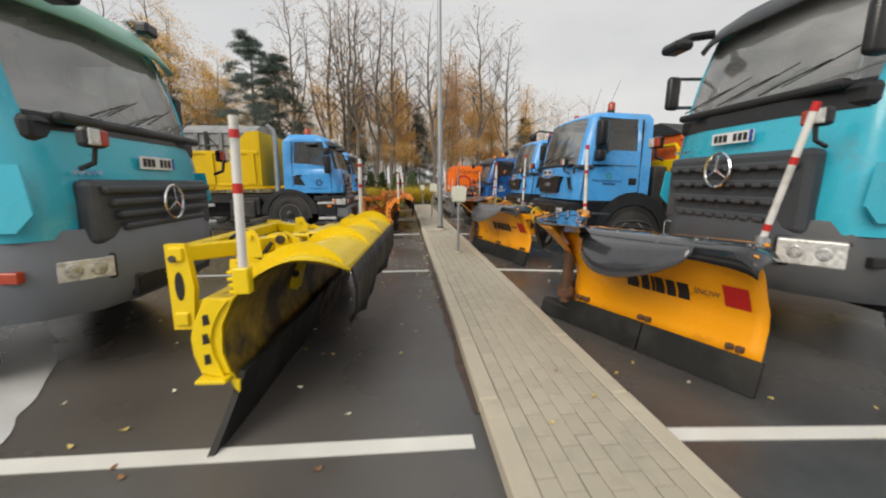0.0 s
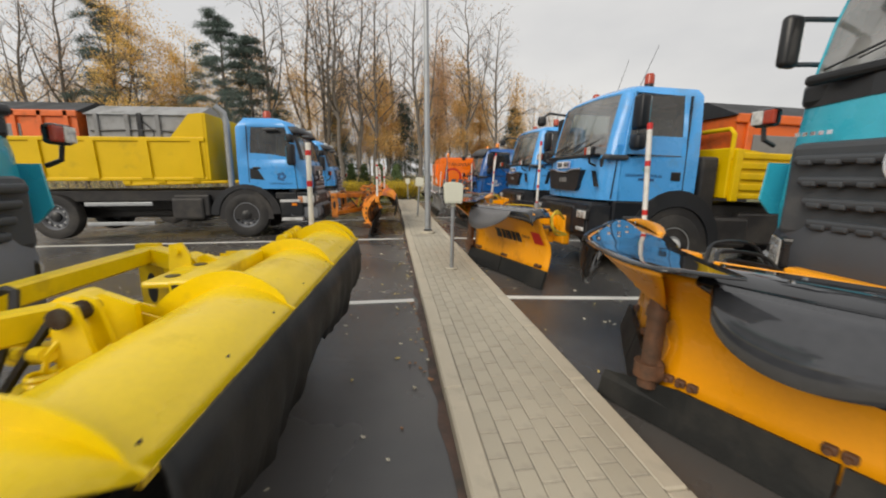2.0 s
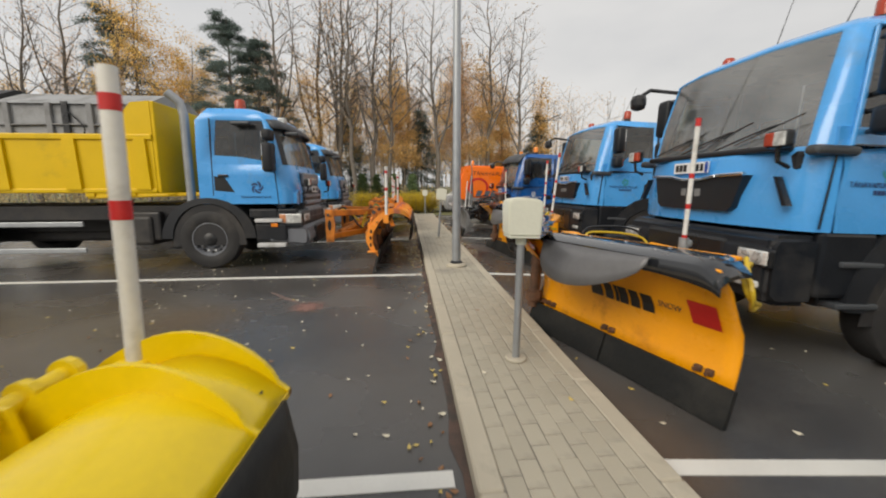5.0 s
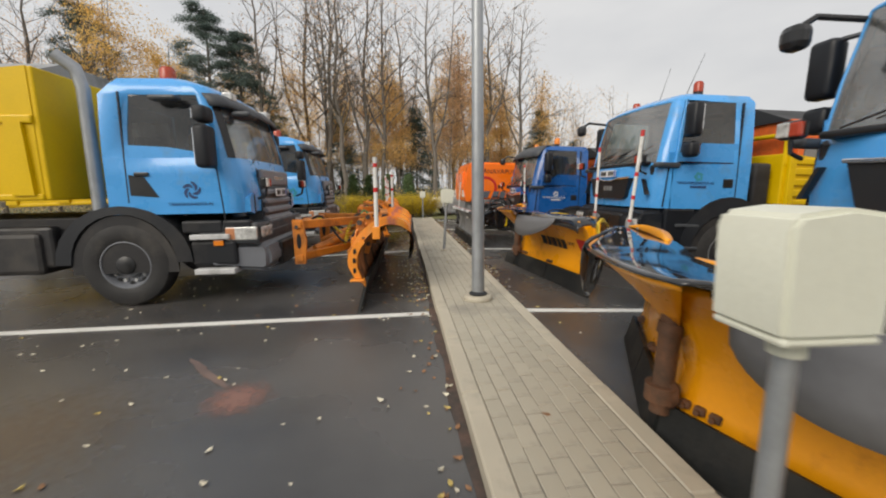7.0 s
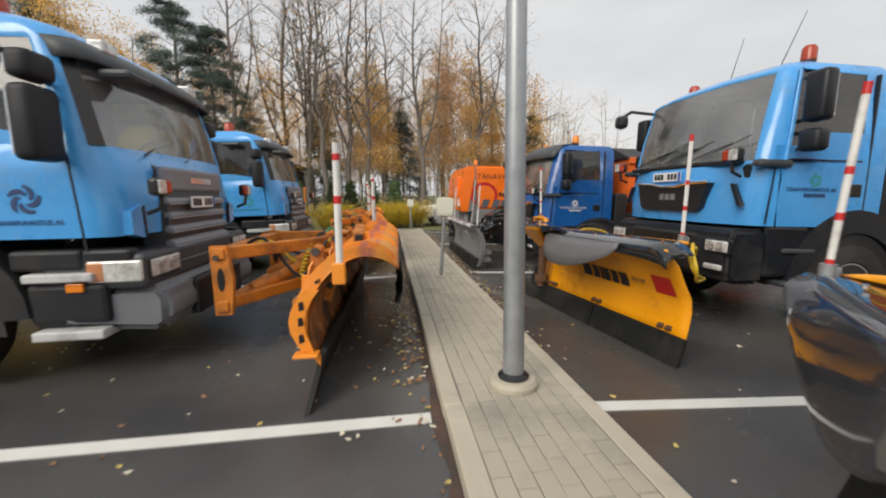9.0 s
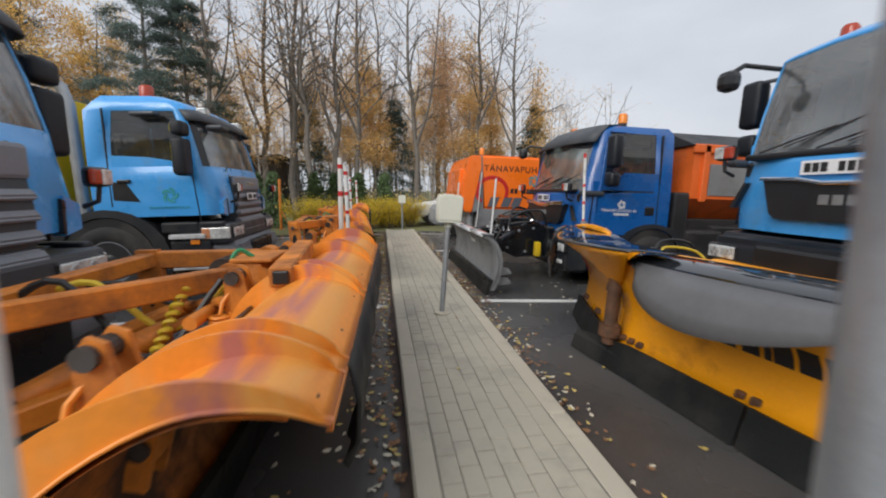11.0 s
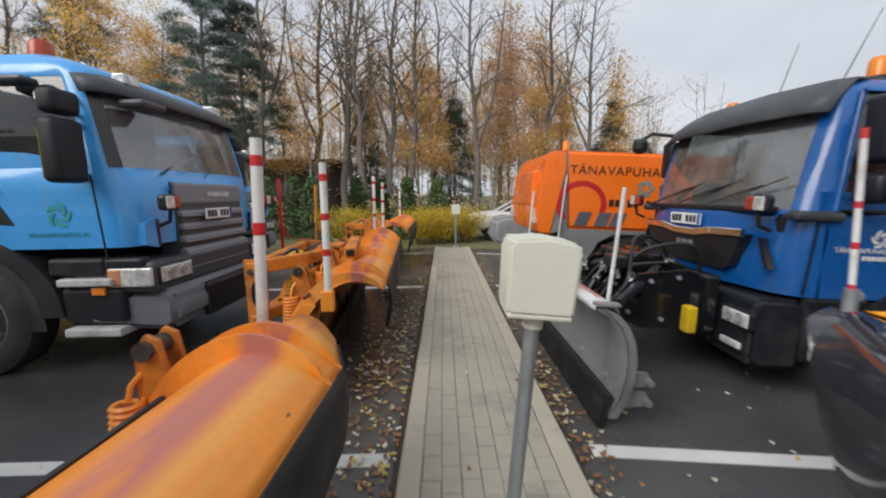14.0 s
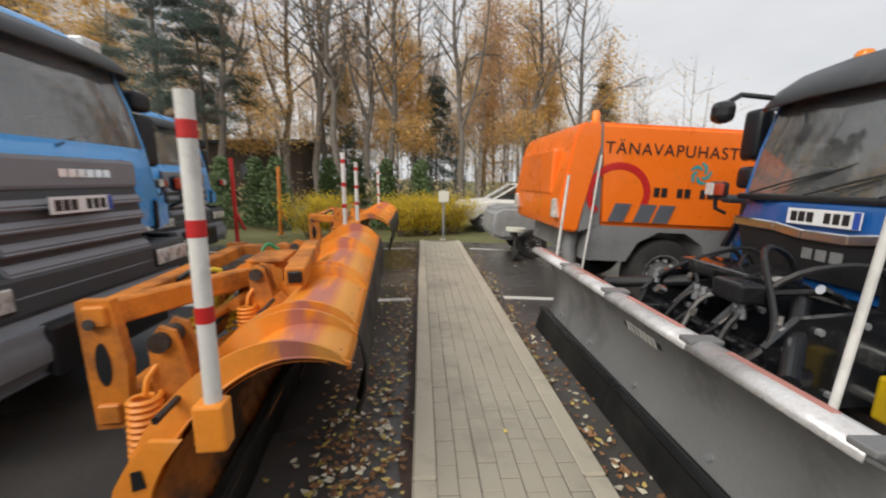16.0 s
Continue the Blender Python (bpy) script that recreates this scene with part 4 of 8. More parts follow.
def beacon(t, x, y, z, material, h=0.17, r=0.075):
    bm = B()
    cyl(bm, (x, y, z), (x, y, z + 0.06), r * 0.95)
    b = part("beacon_base", bm, BLACK, t)
    bm = B()
    lathe(bm, [(r, z + 0.06), (r * 0.97, z + 0.06 + h * 0.8), (r * 0.7, z + 0.06 + h), (0.001, z + 0.06 + h)], Matrix.Translation((x, y, 0)), 20)
    part("beacon", bm, material, b, smooth=True)


def side_mirror(t, x, y, z0, z1, s, arm_to, mat_=None, wide=0.2):
    bm = B()
    box(bm, x - 0.09, x + 0.07, y - wide / 2, y + wide / 2, z0, z1, 0.05, seg=3)
    h = part("mirror_housing", bm, mat_ or PLASTIC, t, smooth=True)
    bm = B()
    box(bm, x - 0.096, x - 0.088, y - wide / 2 + 0.03, y + wide / 2 - 0.03, z0 + 0.04, z1 - 0.04, 0)
    part("mirror_glass", bm, MIRROR, h)
    bm = B()
    for zz in (z0 + 0.03, z1 - 0.03):
        tube(bm, [(x, y, zz), Vector((x, y, zz)).lerp(Vector((arm_to[0], arm_to[1], zz)), 0.5) + Vector((0.02, 0, 0.01)), (arm_to[0], arm_to[1], zz + 0.02)], 0.022, 6)
    part("mirror_arm", bm, PLASTIC, h)
    return h


def wipers(t, xs, zs, n, hw):
    for k in range(n):
        y0 = -hw * 0.75 + k * (1.5 * hw / n)
        bm = B()
        tube(bm, [(xs + 0.02, y0, zs), (xs - 0.03, y0 + 0.3, zs + 0.1), (xs - 0.07, y0 + 0.55, zs + 0.17)], 0.008, 5)
        tube(bm, [(xs - 0.0, y0 + 0.2, zs + 0.03), (xs - 0.1, y0 + 0.75, zs + 0.23)], 0.006, 4)
        part("wiper", bm, BLACK, t)


def ys(s, a, b):
    """From a to b outwards on the side s, in rising order."""
    return (a, b) if s > 0 else (-b, -a)


def flank(t, x0, x1, hw, z0=0.55, rear_x=None, r=0.46, steps=True):
    """Frame rails, tanks and rear axle behind the cab."""
    bm = B()
    for s in (-1, 1):
        box(bm, x0, x1, s * 0.42 - 0.04, s * 0.42 + 0.04, 0.62, 0.86, 0.01)
    for k in range(5):
        x = x0 + (x1 - x0) * (k + 0.5) / 5
        box(bm, x - 0.04, x + 0.04, -0.42, 0.42, 0.66, 0.82, 0.01)
    part("chassis_frame", bm, CHASSIS, t)
    bm = B()
    box(bm, x0 + 0.1, x1 - 1.7, -0.95, 0.95, 0.86, 1.12, 0.02)
    part("subframe", bm, CHASSIS, t)
    bm = B()
    box(bm, x0 + 0.4, x1 - 0.6, -0.36, 0.36, 0.42, 0.66, 0.05)
    part("driveline_housing", bm, CHASSIS, t)
    for s in (-1, 1):
        bm = B()
        box(bm, x0 + 0.25, x0 + 0.29, s * 0.85 - 0.3, s * 0.85 + 0.3, 0.25, 0.95, 0.01)
        part("mudflap", bm, RUBBER, t)
        bm = B()
        box(bm, x1 - 2.95, x1 - 2.15, s * 0.8 - 0.28, s * 0.8 + 0.28, 0.5, 1.02, 0.04)
        part("tool_box", bm, CHASSIS, t)


ARCHM = mat("dark_arch_plastic", (0.014, 0.016, 0.020), 0.5, dirt=(0.045, 0.042, 0.04), dirt_at=0.66, grain=120, bump=0.05, spec=0.3)


def truck_base(name, label, m, hw, hub_x, rear_x, r, rim_mat, hub_mat, tail, hub_out=0.0, flare=1.16):
    t = thing(name, label, "truck", m, "trucks parked in the yard")
    flank(t, -tail, -0.35, hw)
    w = 0.30
    for s in (-1, 1):
        wheel(t, -hub_x, s * (hw + 0.03 - w / 2), r, w, s, rim_mat, hub_mat, hub_out)
        # flat dark half disc on the cab side stands for the shaded wheel hollow
        bm = B()
        bm.faces.new([bm.verts.new((-hub_x + (r + 0.11) * math.cos(math.pi * k / 16), s * (hw + 0.010), r * 0.8 + (r * 0.2 + 0.11 + r) * math.sin(math.pi * k / 16))) for k in range(17)])
        part("wheel_well", bm, CHASSIS, t)
        wheel(t, -rear_x, s * (hw - 0.02 - w / 2), r, w, s, rim_mat, hub_mat)
        bm = B()
        n = 14
        pts = [(-hub_x + (r + 0.1) * math.cos(math.pi * k / n), r + 0.02 + (r + 0.1) * math.sin(math.pi * k / n)) for k in range(n + 1)]
        for (xa, za), (xb, zb) in zip(pts, pts[1:]):
            q = [bm.verts.new((x, s * y, z)) for x, z in ((xa, za), (xb, zb)) for y in (hw + 0.03, hw - 0.5)]
            o = [bm.verts.new((-hub_x + (x + hub_x) * 1.30, s * y, r + (z - r) * flare)) for x, z in ((xa, za), (xb, zb)) for y in (hw + 0.018, hw - 0.5)]
            bm.faces.new((q[0], q[1], q[3], q[2]))
            bm.faces.new((o[0], o[1], o[3], o[2]))
            bm.faces.new((q[0], q[2], o[2], o[0]))
        bmesh.ops.remove_doubles(bm, verts=list(bm.verts), dist=0.002)
        bmesh.ops.recalc_face_normals(bm, faces=list(bm.faces))
        part("wheel_arch", bm, ARCHM, t, smooth=True)
    bm = B()
    cyl(bm, (-hub_x, -hw + 0.3, r), (-hub_x, hw - 0.3, r), 0.07)
    cyl(bm, (-rear_x, -hw + 0.3, r), (-rear_x, hw - 0.3, r), 0.09)
    part("axle", bm, CHASSIS, t)
    return t


def lamp(t, x, y0, y1, z0, z1, depth=0.06, bez=BLACK, name="headlight"):
    bm = B()
    box(bm, x - depth, x, y0, y1, z0, z1, 0.025)
    h = part(name, bm, bez, t)
    bm = B()
    box(bm, x - 0.02, x + 0.008, y0 + 0.02, y1 - 0.02, z0 + 0.02, z1 - 0.02, 0.02)
    l = part("lens", bm, LAMPCL, h)
    bm = B()
    for k in (0.3, 0.68):
        yc = y0 + (y1 - y0) * k
        rr = min(0.055, (z1 - z0) * 0.36)
        lathe(bm, [(rr, 0.0), (rr * 0.8, 0.006), (0.001, 0.007)], Matrix.Translation((x + 0.008, yc, (z0 + z1) / 2)) @ Matrix.Rotation(radians(90), 4, "Y"), 16)
    part("reflector", bm, LAMPIN, h)
    return h


def work_light(t, x, y, z, s):
    """A plough headlamp on a stalk in front of the windscreen: clear lens and red-orange marker."""
    bm = B()
    tube(bm, [(x - 0.12, y, z - 0.16), (x - 0.02, y, z - 0.12), (x, y, z)], 0.018, 6)
    box(bm, x - 0.06, x + 0.03, y - 0.1, y + 0.1, z - 0.02, z + 0.12, 0.03)
    h = part("plough_light", bm, BLACK, t)
    bm = B()
    box(bm, x + 0.02, x + 0.04, y - 0.09 if s < 0 else y - 0.01, y + 0.01 if s < 0 else y + 0.09, z - 0.005, z + 0.105, 0.015)
    part("lens", bm, LAMPCL, h)
    bm = B()
    box(bm, x - 0.03, x + 0.036, y + 0.01 if s < 0 else y - 0.1, y + 0.1 if s < 0 else y - 0.01, z - 0.005, z + 0.105, 0.015)
    part("marker", bm, REDLENS, h)


def star(t, x, y, z, r):
    """A round chrome badge with a three-armed centre."""
    m = Matrix.Translation((x, y, z)) @ Matrix.Rotation(radians(90), 4, "Y")
    bm = B()
    tube(bm, [m @ Vector((r * math.cos(a), r * math.sin(a), 0.01)) for a in [2 * math.pi * i / 32 for i in range(33)]], r * 0.09, 6)
    for k in range(3):
        a = math.pi + 2 * math.pi * k / 3
        e = m @ Vector((r * math.cos(a), r * math.sin(a), 0.015))
        tube(bm, [m @ Vector((0, 0, 0.02)), e], r * 0.13, 4, r * 0.03)
    part("badge", bm, CHROME, t, "round chrome badge", smooth=True)


def writing(words, size, material, parent, space=1.0):
    """Raised lettering as a mesh."""
    fc = bpy.data.curves.new("lettering", "FONT")
    fc.body, fc.size, fc.extrude, fc.space_character = words, size, 0.0015, space
    fo = new("lettering", fc)
    me = bpy.data.meshes.new_from_object(fo.evaluated_get(bpy.context.evaluated_depsgraph_get()))
    bpy.data.objects.remove(fo)
    me.materials.clear()
    me.materials.append(material)
    ob = new("lettering", me)
    ob.parent = parent
    return ob


def swirl(t, x, z, y, s, r, material):
    """A round emblem of curved blades on the door."""
    bm = B()
    for k in range(5):
        a0 = 2 * math.pi * k / 5
        rows = []
        for f in (0, 0.2, 0.4, 0.6, 0.8, 1):
            a, w = a0 + 1.6 * f, r * 0.16 * math.sin(math.pi * (0.15 + 0.75 * f)) + 0.004
            rows.append([(x + (r * (0.35 + 0.6 * f) + e * w) * math.cos(a), y, z + (r * (0.35 + 0.6 * f) + e * w) * math.sin(a)) for e in (-1, 1)])
        sheet(bm, rows)
    part("emblem", bm, material, t)


def visor(t, lv, material, label="", segs=frozenset(range(5, 12))):
    """A curved band that hoods the top of the windscreen."""
    bm = shell(B(), [ring(*r) for r in lv], lambda k, i: i not in segs, cap=False)
    for v in [v for v in bm.verts if not v.link_faces]:
        bm.verts.remove(v)
    ob = part("sun_visor", bm, material, t, label, smooth=True)
    so = ob.modifiers.new("thickness", "SOLIDIFY")
    so.thickness, so.offset = 0.02, 1
    return ob


# --- tall cabs ---
MIDBUMP = mat("scuffed_bumper_plastic", (0.155, 0.172, 0.20), 0.45, dirt=(0.13, 0.13, 0.13), dirt_at=0.64, grain=120, bump=0.05)
DARKBUMP = mat("dark_bumper_plastic", (0.062, 0.069, 0.080), 0.45, dirt=(0.09, 0.09, 0.09), dirt_at=0.64, grain=120, bump=0.05)


def cab_tall(m, label, toothed, tail):
    hw = 1.2
    zb, zt = (2.28, 3.14) if toothed else (1.93, 2.74)
    up = 0.22 if toothed else 0.14   # how high the bumper rides
    t = truck_base("truck", label, m, hw, 1.35, 4.6, 0.47, GREYP, STEEL, tail)
    lv = [(0.98 + 0.5 * up, -0.08, -2.0, hw, 0.30, -1.6, -0.75, 0.12), (1.28, -0.06, -2.0, hw, 0.30, -1.6, -0.75, 0.12), (1.62, -0.09, -2.0, hw, 0.30, -1.6, -0.72, 0.12),
          (zb - (0.22 if toothed else 0.12), -0.13, -2.0, hw - 0.01, 0.30, -1.6, -0.70, 0.12), (zb, -0.15, -2.0, hw - 0.01, 0.30, -1.6, -0.70, 0.12), ((zb + zt) / 2, -0.25, -2.0, hw - 0.03, 0.28, -1.58, -0.76, 0.12), (zt, -0.38, -2.0, hw - 0.08, 0.26, -1.55, -0.84, 0.12),
          (zt + 0.12, -0.46, -1.98, hw - 0.12, 0.22, -1.5, -1.0, 0.1), (zt + 0.28, -0.75, -1.9, hw - 0.25, 0.18, -1.5, -1.1, 0.08)]
    cab(t, TURQ, lv, 4, 6, pane=VEILEDGL)
    # dark panel under the windscreen
    bm = shell(B(), [ring(*lv[3]), ring(*lv[4])], lambda k, i: i not in SCREEN, cap=False)
    for v in bm.verts:
        v.co.x += 0.006
    bmesh.ops.remove_doubles(bm, verts=bm.verts[:], dist=0.0005)
    for v in [v for v in bm.verts if not v.link_faces]:
        bm.verts.remove(v)
    part("cowl", bm, BLACK, t)
    bm = B()
    box(bm, -0.21, -0.125, -0.95, 0.95, zb - 0.075, zb + 0.005, 0.03)
    part("wiper_tray", bm, BLACK, t)
    wipers(t, -0.09, zb, 3, 1.0)
    # grille
    bm = B()
    gz0, gz1 = (1.06, 1.77) if toothed else (0.98, 1.47)
    box(bm, -0.2, -0.045, -0.88, 0.88, gz0, gz1, 0.05)
    g = part("grille", bm, PLASTIC, t, "black slatted radiator grille")
    n = 4
    for k in range(n):
        z = gz0 + 0.09 + (gz1 - gz0 - 0.1) * k / n
        bm = B()
        w = 0.8 - 0.06 * (n - 1 - k)
        box(bm, -0.06, 0.012, -w, w, z, z + 0.062, 0.022)
        if toothed:
            for j in range(8):
                yy = -w + 0.1 + (2 * w - 0.2) * j / 7
                box(bm, -0.03, 0.022, yy - 0.05, yy + 0.05, z - 0.012, z + 0.028, 0.012)
        part("grille_slat", bm, PLASTIC, g)
    star(g, 0.03, 0.0, gz1 - (0.16 if toothed else 0.2), 0.165 if toothed else 0.15)
    plate(t, -0.075, 0.0, 1.93 if toothed else 1.62)
    bm = B()
    bars(bm, 0.30, 0.03, 5, random.Random(3))
    b = part("model_badge", bm, CHROME, t)
    b.location = (-0.12, -0.78, 1.84 if toothed else 1.52)
    # bumper
    bm = B()
    plan = [(-0.95, -1.24), (-0.50, -1.23), (-0.26, -1.10), (-0.05, -0.84), (0.02, -0.5), (0.03, 0.5), (-0.05, 0.84), (-0.26, 1.10), (-0.50, 1.23), (-0.95, 1.24)]
    levels = [bm.verts.new((x - 0.08, y * 0.97, 0.34)) for x, y in plan], [bm.verts.new((x, y, 0.46)) for x, y in plan], [bm.verts.new((x + 0.01, y, 0.76)) for x, y in plan], [bm.verts.new((x - 0.04, y * 0.985, 0.97)) for x, y in plan]
    for p, q in zip(levels, levels[1:]):
        for i in range(len(plan)):
            j = (i + 1) % len(plan)
            bm.faces.new((p[i], p[j], q[j], q[i]))
    bm.faces.new(levels[0][::-1])
    bm.faces.new(levels[-1])
    bmesh.ops.recalc_face_normals(bm, faces=list(bm.faces))
    bp = part("bumper", bm, MIDBUMP if not toothed else DARKBUMP, t, "scuffed grey plastic bumper", smooth=True)
    bp.location = (0, 0, up)
    bm = B()
    box(bm, -0.05, 0.025, -0.62, 0.62, 0.38, 0.58, 0.03)
    part("bumper_intake", bm, BLACK, bp)
    for s in (-1, 1):
        h = lamp(bp, 0.0, -(0.24 if toothed else 0.19), 0.24 if toothed else 0.19, 0.58, 0.83 if toothed else 0.78, 0.12)
        h.matrix_basis = pose(-0.12, s * 0.93, 0, 0, 0, s * 39)
        bm = B()
        box(bm, -0.46, -0.34, s * 1.19 - 0.03, s * 1.19 + 0.03, 0.64, 0.72, 0.01)
        part("bumper_reflector", bm, REDLENS if not toothed else BLACK, bp)
        # painted corner panels
        bm = B()
        prism(bm, [(-0.95, 0.98 + up), (-0.30, 0.98 + up), (-0.18, 1.1 + up), (-0.22, 1.42 + up), (-0.95, 1.42 + up)], s * (hw + 0.002), s * (hw + 0.022))
        part("corner_panel", bm, TURQ, t)
        bm = B()
        box(bm, -0.98, -0.62, *ys(s, hw - 0.06, hw + 0.06), 0.36, 0.90, 0.04)
        for z in (0.44, 0.70):
            box(bm, -0.95, -0.66, *ys(s, hw - 0.1, hw + 0.075), z, z + 0.04, 0.01)
        part("step", bm, PLASTIC, t)
        side_mirror(t, -0.12 if toothed else -0.5, s * (hw - 0.08 if toothed else hw + 0.02), zb + 0.1, zb + 0.5, s, (-0.5, s * (hw - 0.1)), BLACK, 0.1)
        work_light(t, 0.10, s * 1.0, 1.92 if toothed else 1.70, s)
    visor(t, ((zt - 0.10, -0.22, -2.0, hw - 0.04, 0.28, -1.5, -0.8, 0.12), (zt + 0.02, -0.30, -2.0, hw - 0.06, 0.28, -1.5, -0.8, 0.12), (zt + 0.14, -0.42, -2.0, hw - 0.1, 0.24, -1.5, -0.9, 0.1)), MINT if not toothed else PLASTIC, "pale mint green visor" if not toothed else "dark visor")
    if not toothed:
        for y in (-0.7, 0.7):
            bm = B()
            box(bm, -0.5, -0.36, y - 0.1, y + 0.1, zt + 0.2, zt + 0.32, 0.03)
            part("roof_lamp", bm, BLACK, t)
    s = -1
    bm = B()
    tube(bm, [(-0.45, s * 0.96, zt + 0.10), (-0.22, s * 1.02, zt + 0.07), (-0.05, s * 1.04, zt - 0.02)], 0.05, 8)
    box(bm, -0.16, 0.06, s * 1.02 - 0.17, s * 1.02 + 0.17, zt - 0.12, zt + 0.0, 0.05)
    part("front_mirror", bm, BLACK, t)
    return t


mat_clear_amber = mat("faded_amber_lens", (0.50, 0.22, 0.11), 0.2, bump=0)
NOSE = mat("nose_grey", (0.19, 0.20, 0.225), 0.42, dirt=(0.12, 0.12, 0.12), dirt_at=0.66)


# --- sloped cab ---
def cab_sloped(m, label, ink):
    hw = 1.15
    t = truck_base("truck", label, m, hw, 1.645, 5.9, 0.52, BUMPER, BLACK, 7.3, 0.1)
    lv = [(1.15, -0.10, -1.76, hw, 0.20, -1.49, -0.40, 0.05), (1.38, -0.09, -1.76, hw, 0.20, -1.49, -0.40, 0.05), (1.64, -0.13, -1.76, hw, 0.20, -1.49, -0.42, 0.06),
          (1.84, -0.16, -1.76, hw, 0.20, -1.47, -0.46, 0.06), (2.2, -0.24, -1.76, hw - 0.02, 0.19, -1.45, -0.53, 0.06), (2.60, -0.36, -1.76, hw - 0.06, 0.18, -1.42, -0.64, 0.06),
          (2.72, -0.46, -1.66, hw - 0.1, 0.17, -1.41, -0.75, 0.06), (2.82, -0.75, -1.6, hw - 0.2, 0.16, -1.35, -1.0, 0.06)]
    cab(t, SKYBLUE, lv, 3, 5, SCREEN)
    # black corner trim beside the windscreen
    for segs in ({5}, {11}):
        bm = shell(B(), [ring(*q) for q in lv[3:6]], lambda k, i: i not in segs, cap=False)
        for q in [q for q in bm.verts if not q.link_faces]:
            bm.verts.remove(q)
        for q in bm.verts:
            q.co.y *= 1.006
            q.co.x += 0.006
        part("pillar_trim", bm, BLACK, t)
    v = visor(t, ((2.46, -0.22, -1.76, hw - 0.03, 0.20, -1.4, -0.55, 0.06), (2.55, -0.27, -1.76, hw - 0.04, 0.19, -1.4, -0.6, 0.06), (2.61, -0.33, -1.76, hw - 0.06, 0.18, -1.4, -0.65, 0.06)), PLASTIC, "dark smoked visor", frozenset(range(4, 13)))
    for s in (-1, 1):
        bm = B()
        box(bm, -0.46, -0.33, s * 0.7 - 0.1, s * 0.7 + 0.1, 2.60, 2.70, 0.02)
        part("visor_lamp", bm, LAMPCL, v)
    # dark grey nose
    bm = B()
    prism(bm, [(-0.3, 0.98), (-0.10, 0.98), (-0.07, 1.3), (-0.11, 1.62), (-0.18, 1.76), (-0.3, 1.76)], -0.64, 0.64)
    bmesh.ops.bevel(bm, geom=list(bm.edges), offset=0.03, segments=2, affect="EDGES")
    nose = part("grille", bm, PLASTIC, t, "dark grey slatted grille", smooth=True)
    bm = B()
    box(bm, -0.14, -0.075, -0.63, 0.63, 1.50, 1.72, 0.03)
    part("name_panel", bm, NOSE, nose)
    for k in range(5):
        z = 0.86 + 0.128 * k
        bm = B()
        prism(bm, [(-0.12, z + 0.015), (-0.02 - 0.008 * k, z), (-0.015 - 0.008 * k, z + 0.03), (-0.055 - 0.008 * k, z + 0.082), (-0.12, z + 0.086)], -0.62, 0.62)
        bmesh.ops.bevel(bm, geom=list(bm.edges), offset=0.012, segments=2, affect="EDGES")
        part("grille_slat", bm, NOSE, nose, smooth=True)
    bm = B()
    bars(bm, 0.46, 0.055, 6, random.Random(4), gap=0.2)
    b = part("maker_lettering", bm, CHROME, nose)
    b.location = (-0.070, 0.1, 1.61)
    plate(t, -0.012, -0.05, 1.40)
    bm = B()
    prism(bm, [(-0.66, 0.44), (0.0, 0.36), (0.07, 0.42), (0.08, 0.64), (0.02, 0.75), (-0.66, 0.76)], -hw - 0.012, hw + 0.012)
    for v in bm.verts:
        if v.co.x > -0.3:
            v.co.y *= 0.90
    bmesh.ops.bevel(bm, geom=list(bm.edges), offset=0.06, segments=3, affect="EDGES")
    bp = part("bumper", bm, BUMPER, t, "grey plastic bumper", smooth=True)
    bm = B()
    box(bm, -0.75, -0.02, -hw + 0.02, hw - 0.02, 0.74, 1.02, 0.04)
    part("lower_front", bm, PLASTIC, t)
    bm = B()
    box(bm, -0.3, 0.10, -0.55, 0.55, 0.36, 0.70, 0.03)
    part("bumper_intake", bm, BLACK, bp)
    for s in (-1, 1):
        lamp(t, 0.0, s * 0.86 - 0.24, s * 0.86 + 0.24, 0.80, 0.98)
        bm = B()
        box(bm, -0.42, -0.03, *ys(s, hw - 0.025, hw - 0.01 + 0.022), 0.80, 0.97, 0.03)
        cl = part("corner_lamp", bm, LAMPCL, t)
        bm = B()
        box(bm, -0.42, -0.29, *ys(s, hw - 0.025, hw - 0.01 + 0.025), 0.805, 0.965, 0.03)
        part("turn_signal", bm, mat_clear_amber, cl)
        bm = B()
        box(bm, -0.57, -0.45, *ys(s, hw - 0.01, hw + 0.022), 0.735, 0.805, 0.008)
        part("side_marker", bm, AMBER, t)
        bm = B()
        box(bm, -0.84, -0.36, *ys(s, hw - 0.2, hw + 0.05), 0.82, 0.885, 0.012)
        box(bm, -0.82, -0.32, *ys(s, hw - 0.2, hw + 0.06), 0.37, 0.445, 0.015)
        part("step", bm, STEPM, t, "pale edged cab step")
        bm = B()
        box(bm, -0.86, -0.30, *ys(s, hw - 0.25, hw - 0.06), 0.42, 1.04, 0.03)
        part("step_well", bm, BLACK, t)
        bm = B()
        box(bm, -0.45, -0.10, *ys(s, hw - 0.12, hw + 0.004), 0.90, 1.06, 0.03)
        box(bm, -0.95, -0.45, *ys(s, hw - 0.12, hw - 0.004), 0.90, 1.06, 0.03)
        box(bm, -0.86, -0.30, *ys(s, hw - 0.12, hw + 0.002), 0.48, 0.80, 0.04)
        part("side_skirt", bm, ARCHM, t)
        # black quarter panel under the rear of the door
        bm = B()
        prism(bm, [(-1.49, 1.39), (-1.49, 1.64), (-1.31, 1.61), (-1.16, 1.36)], s * (hw - 0.004), s * (hw + 0.006))
        part("quarter_trim", bm, BLACK, t)
        # the door's waist rises towards the rear
        bm = B()
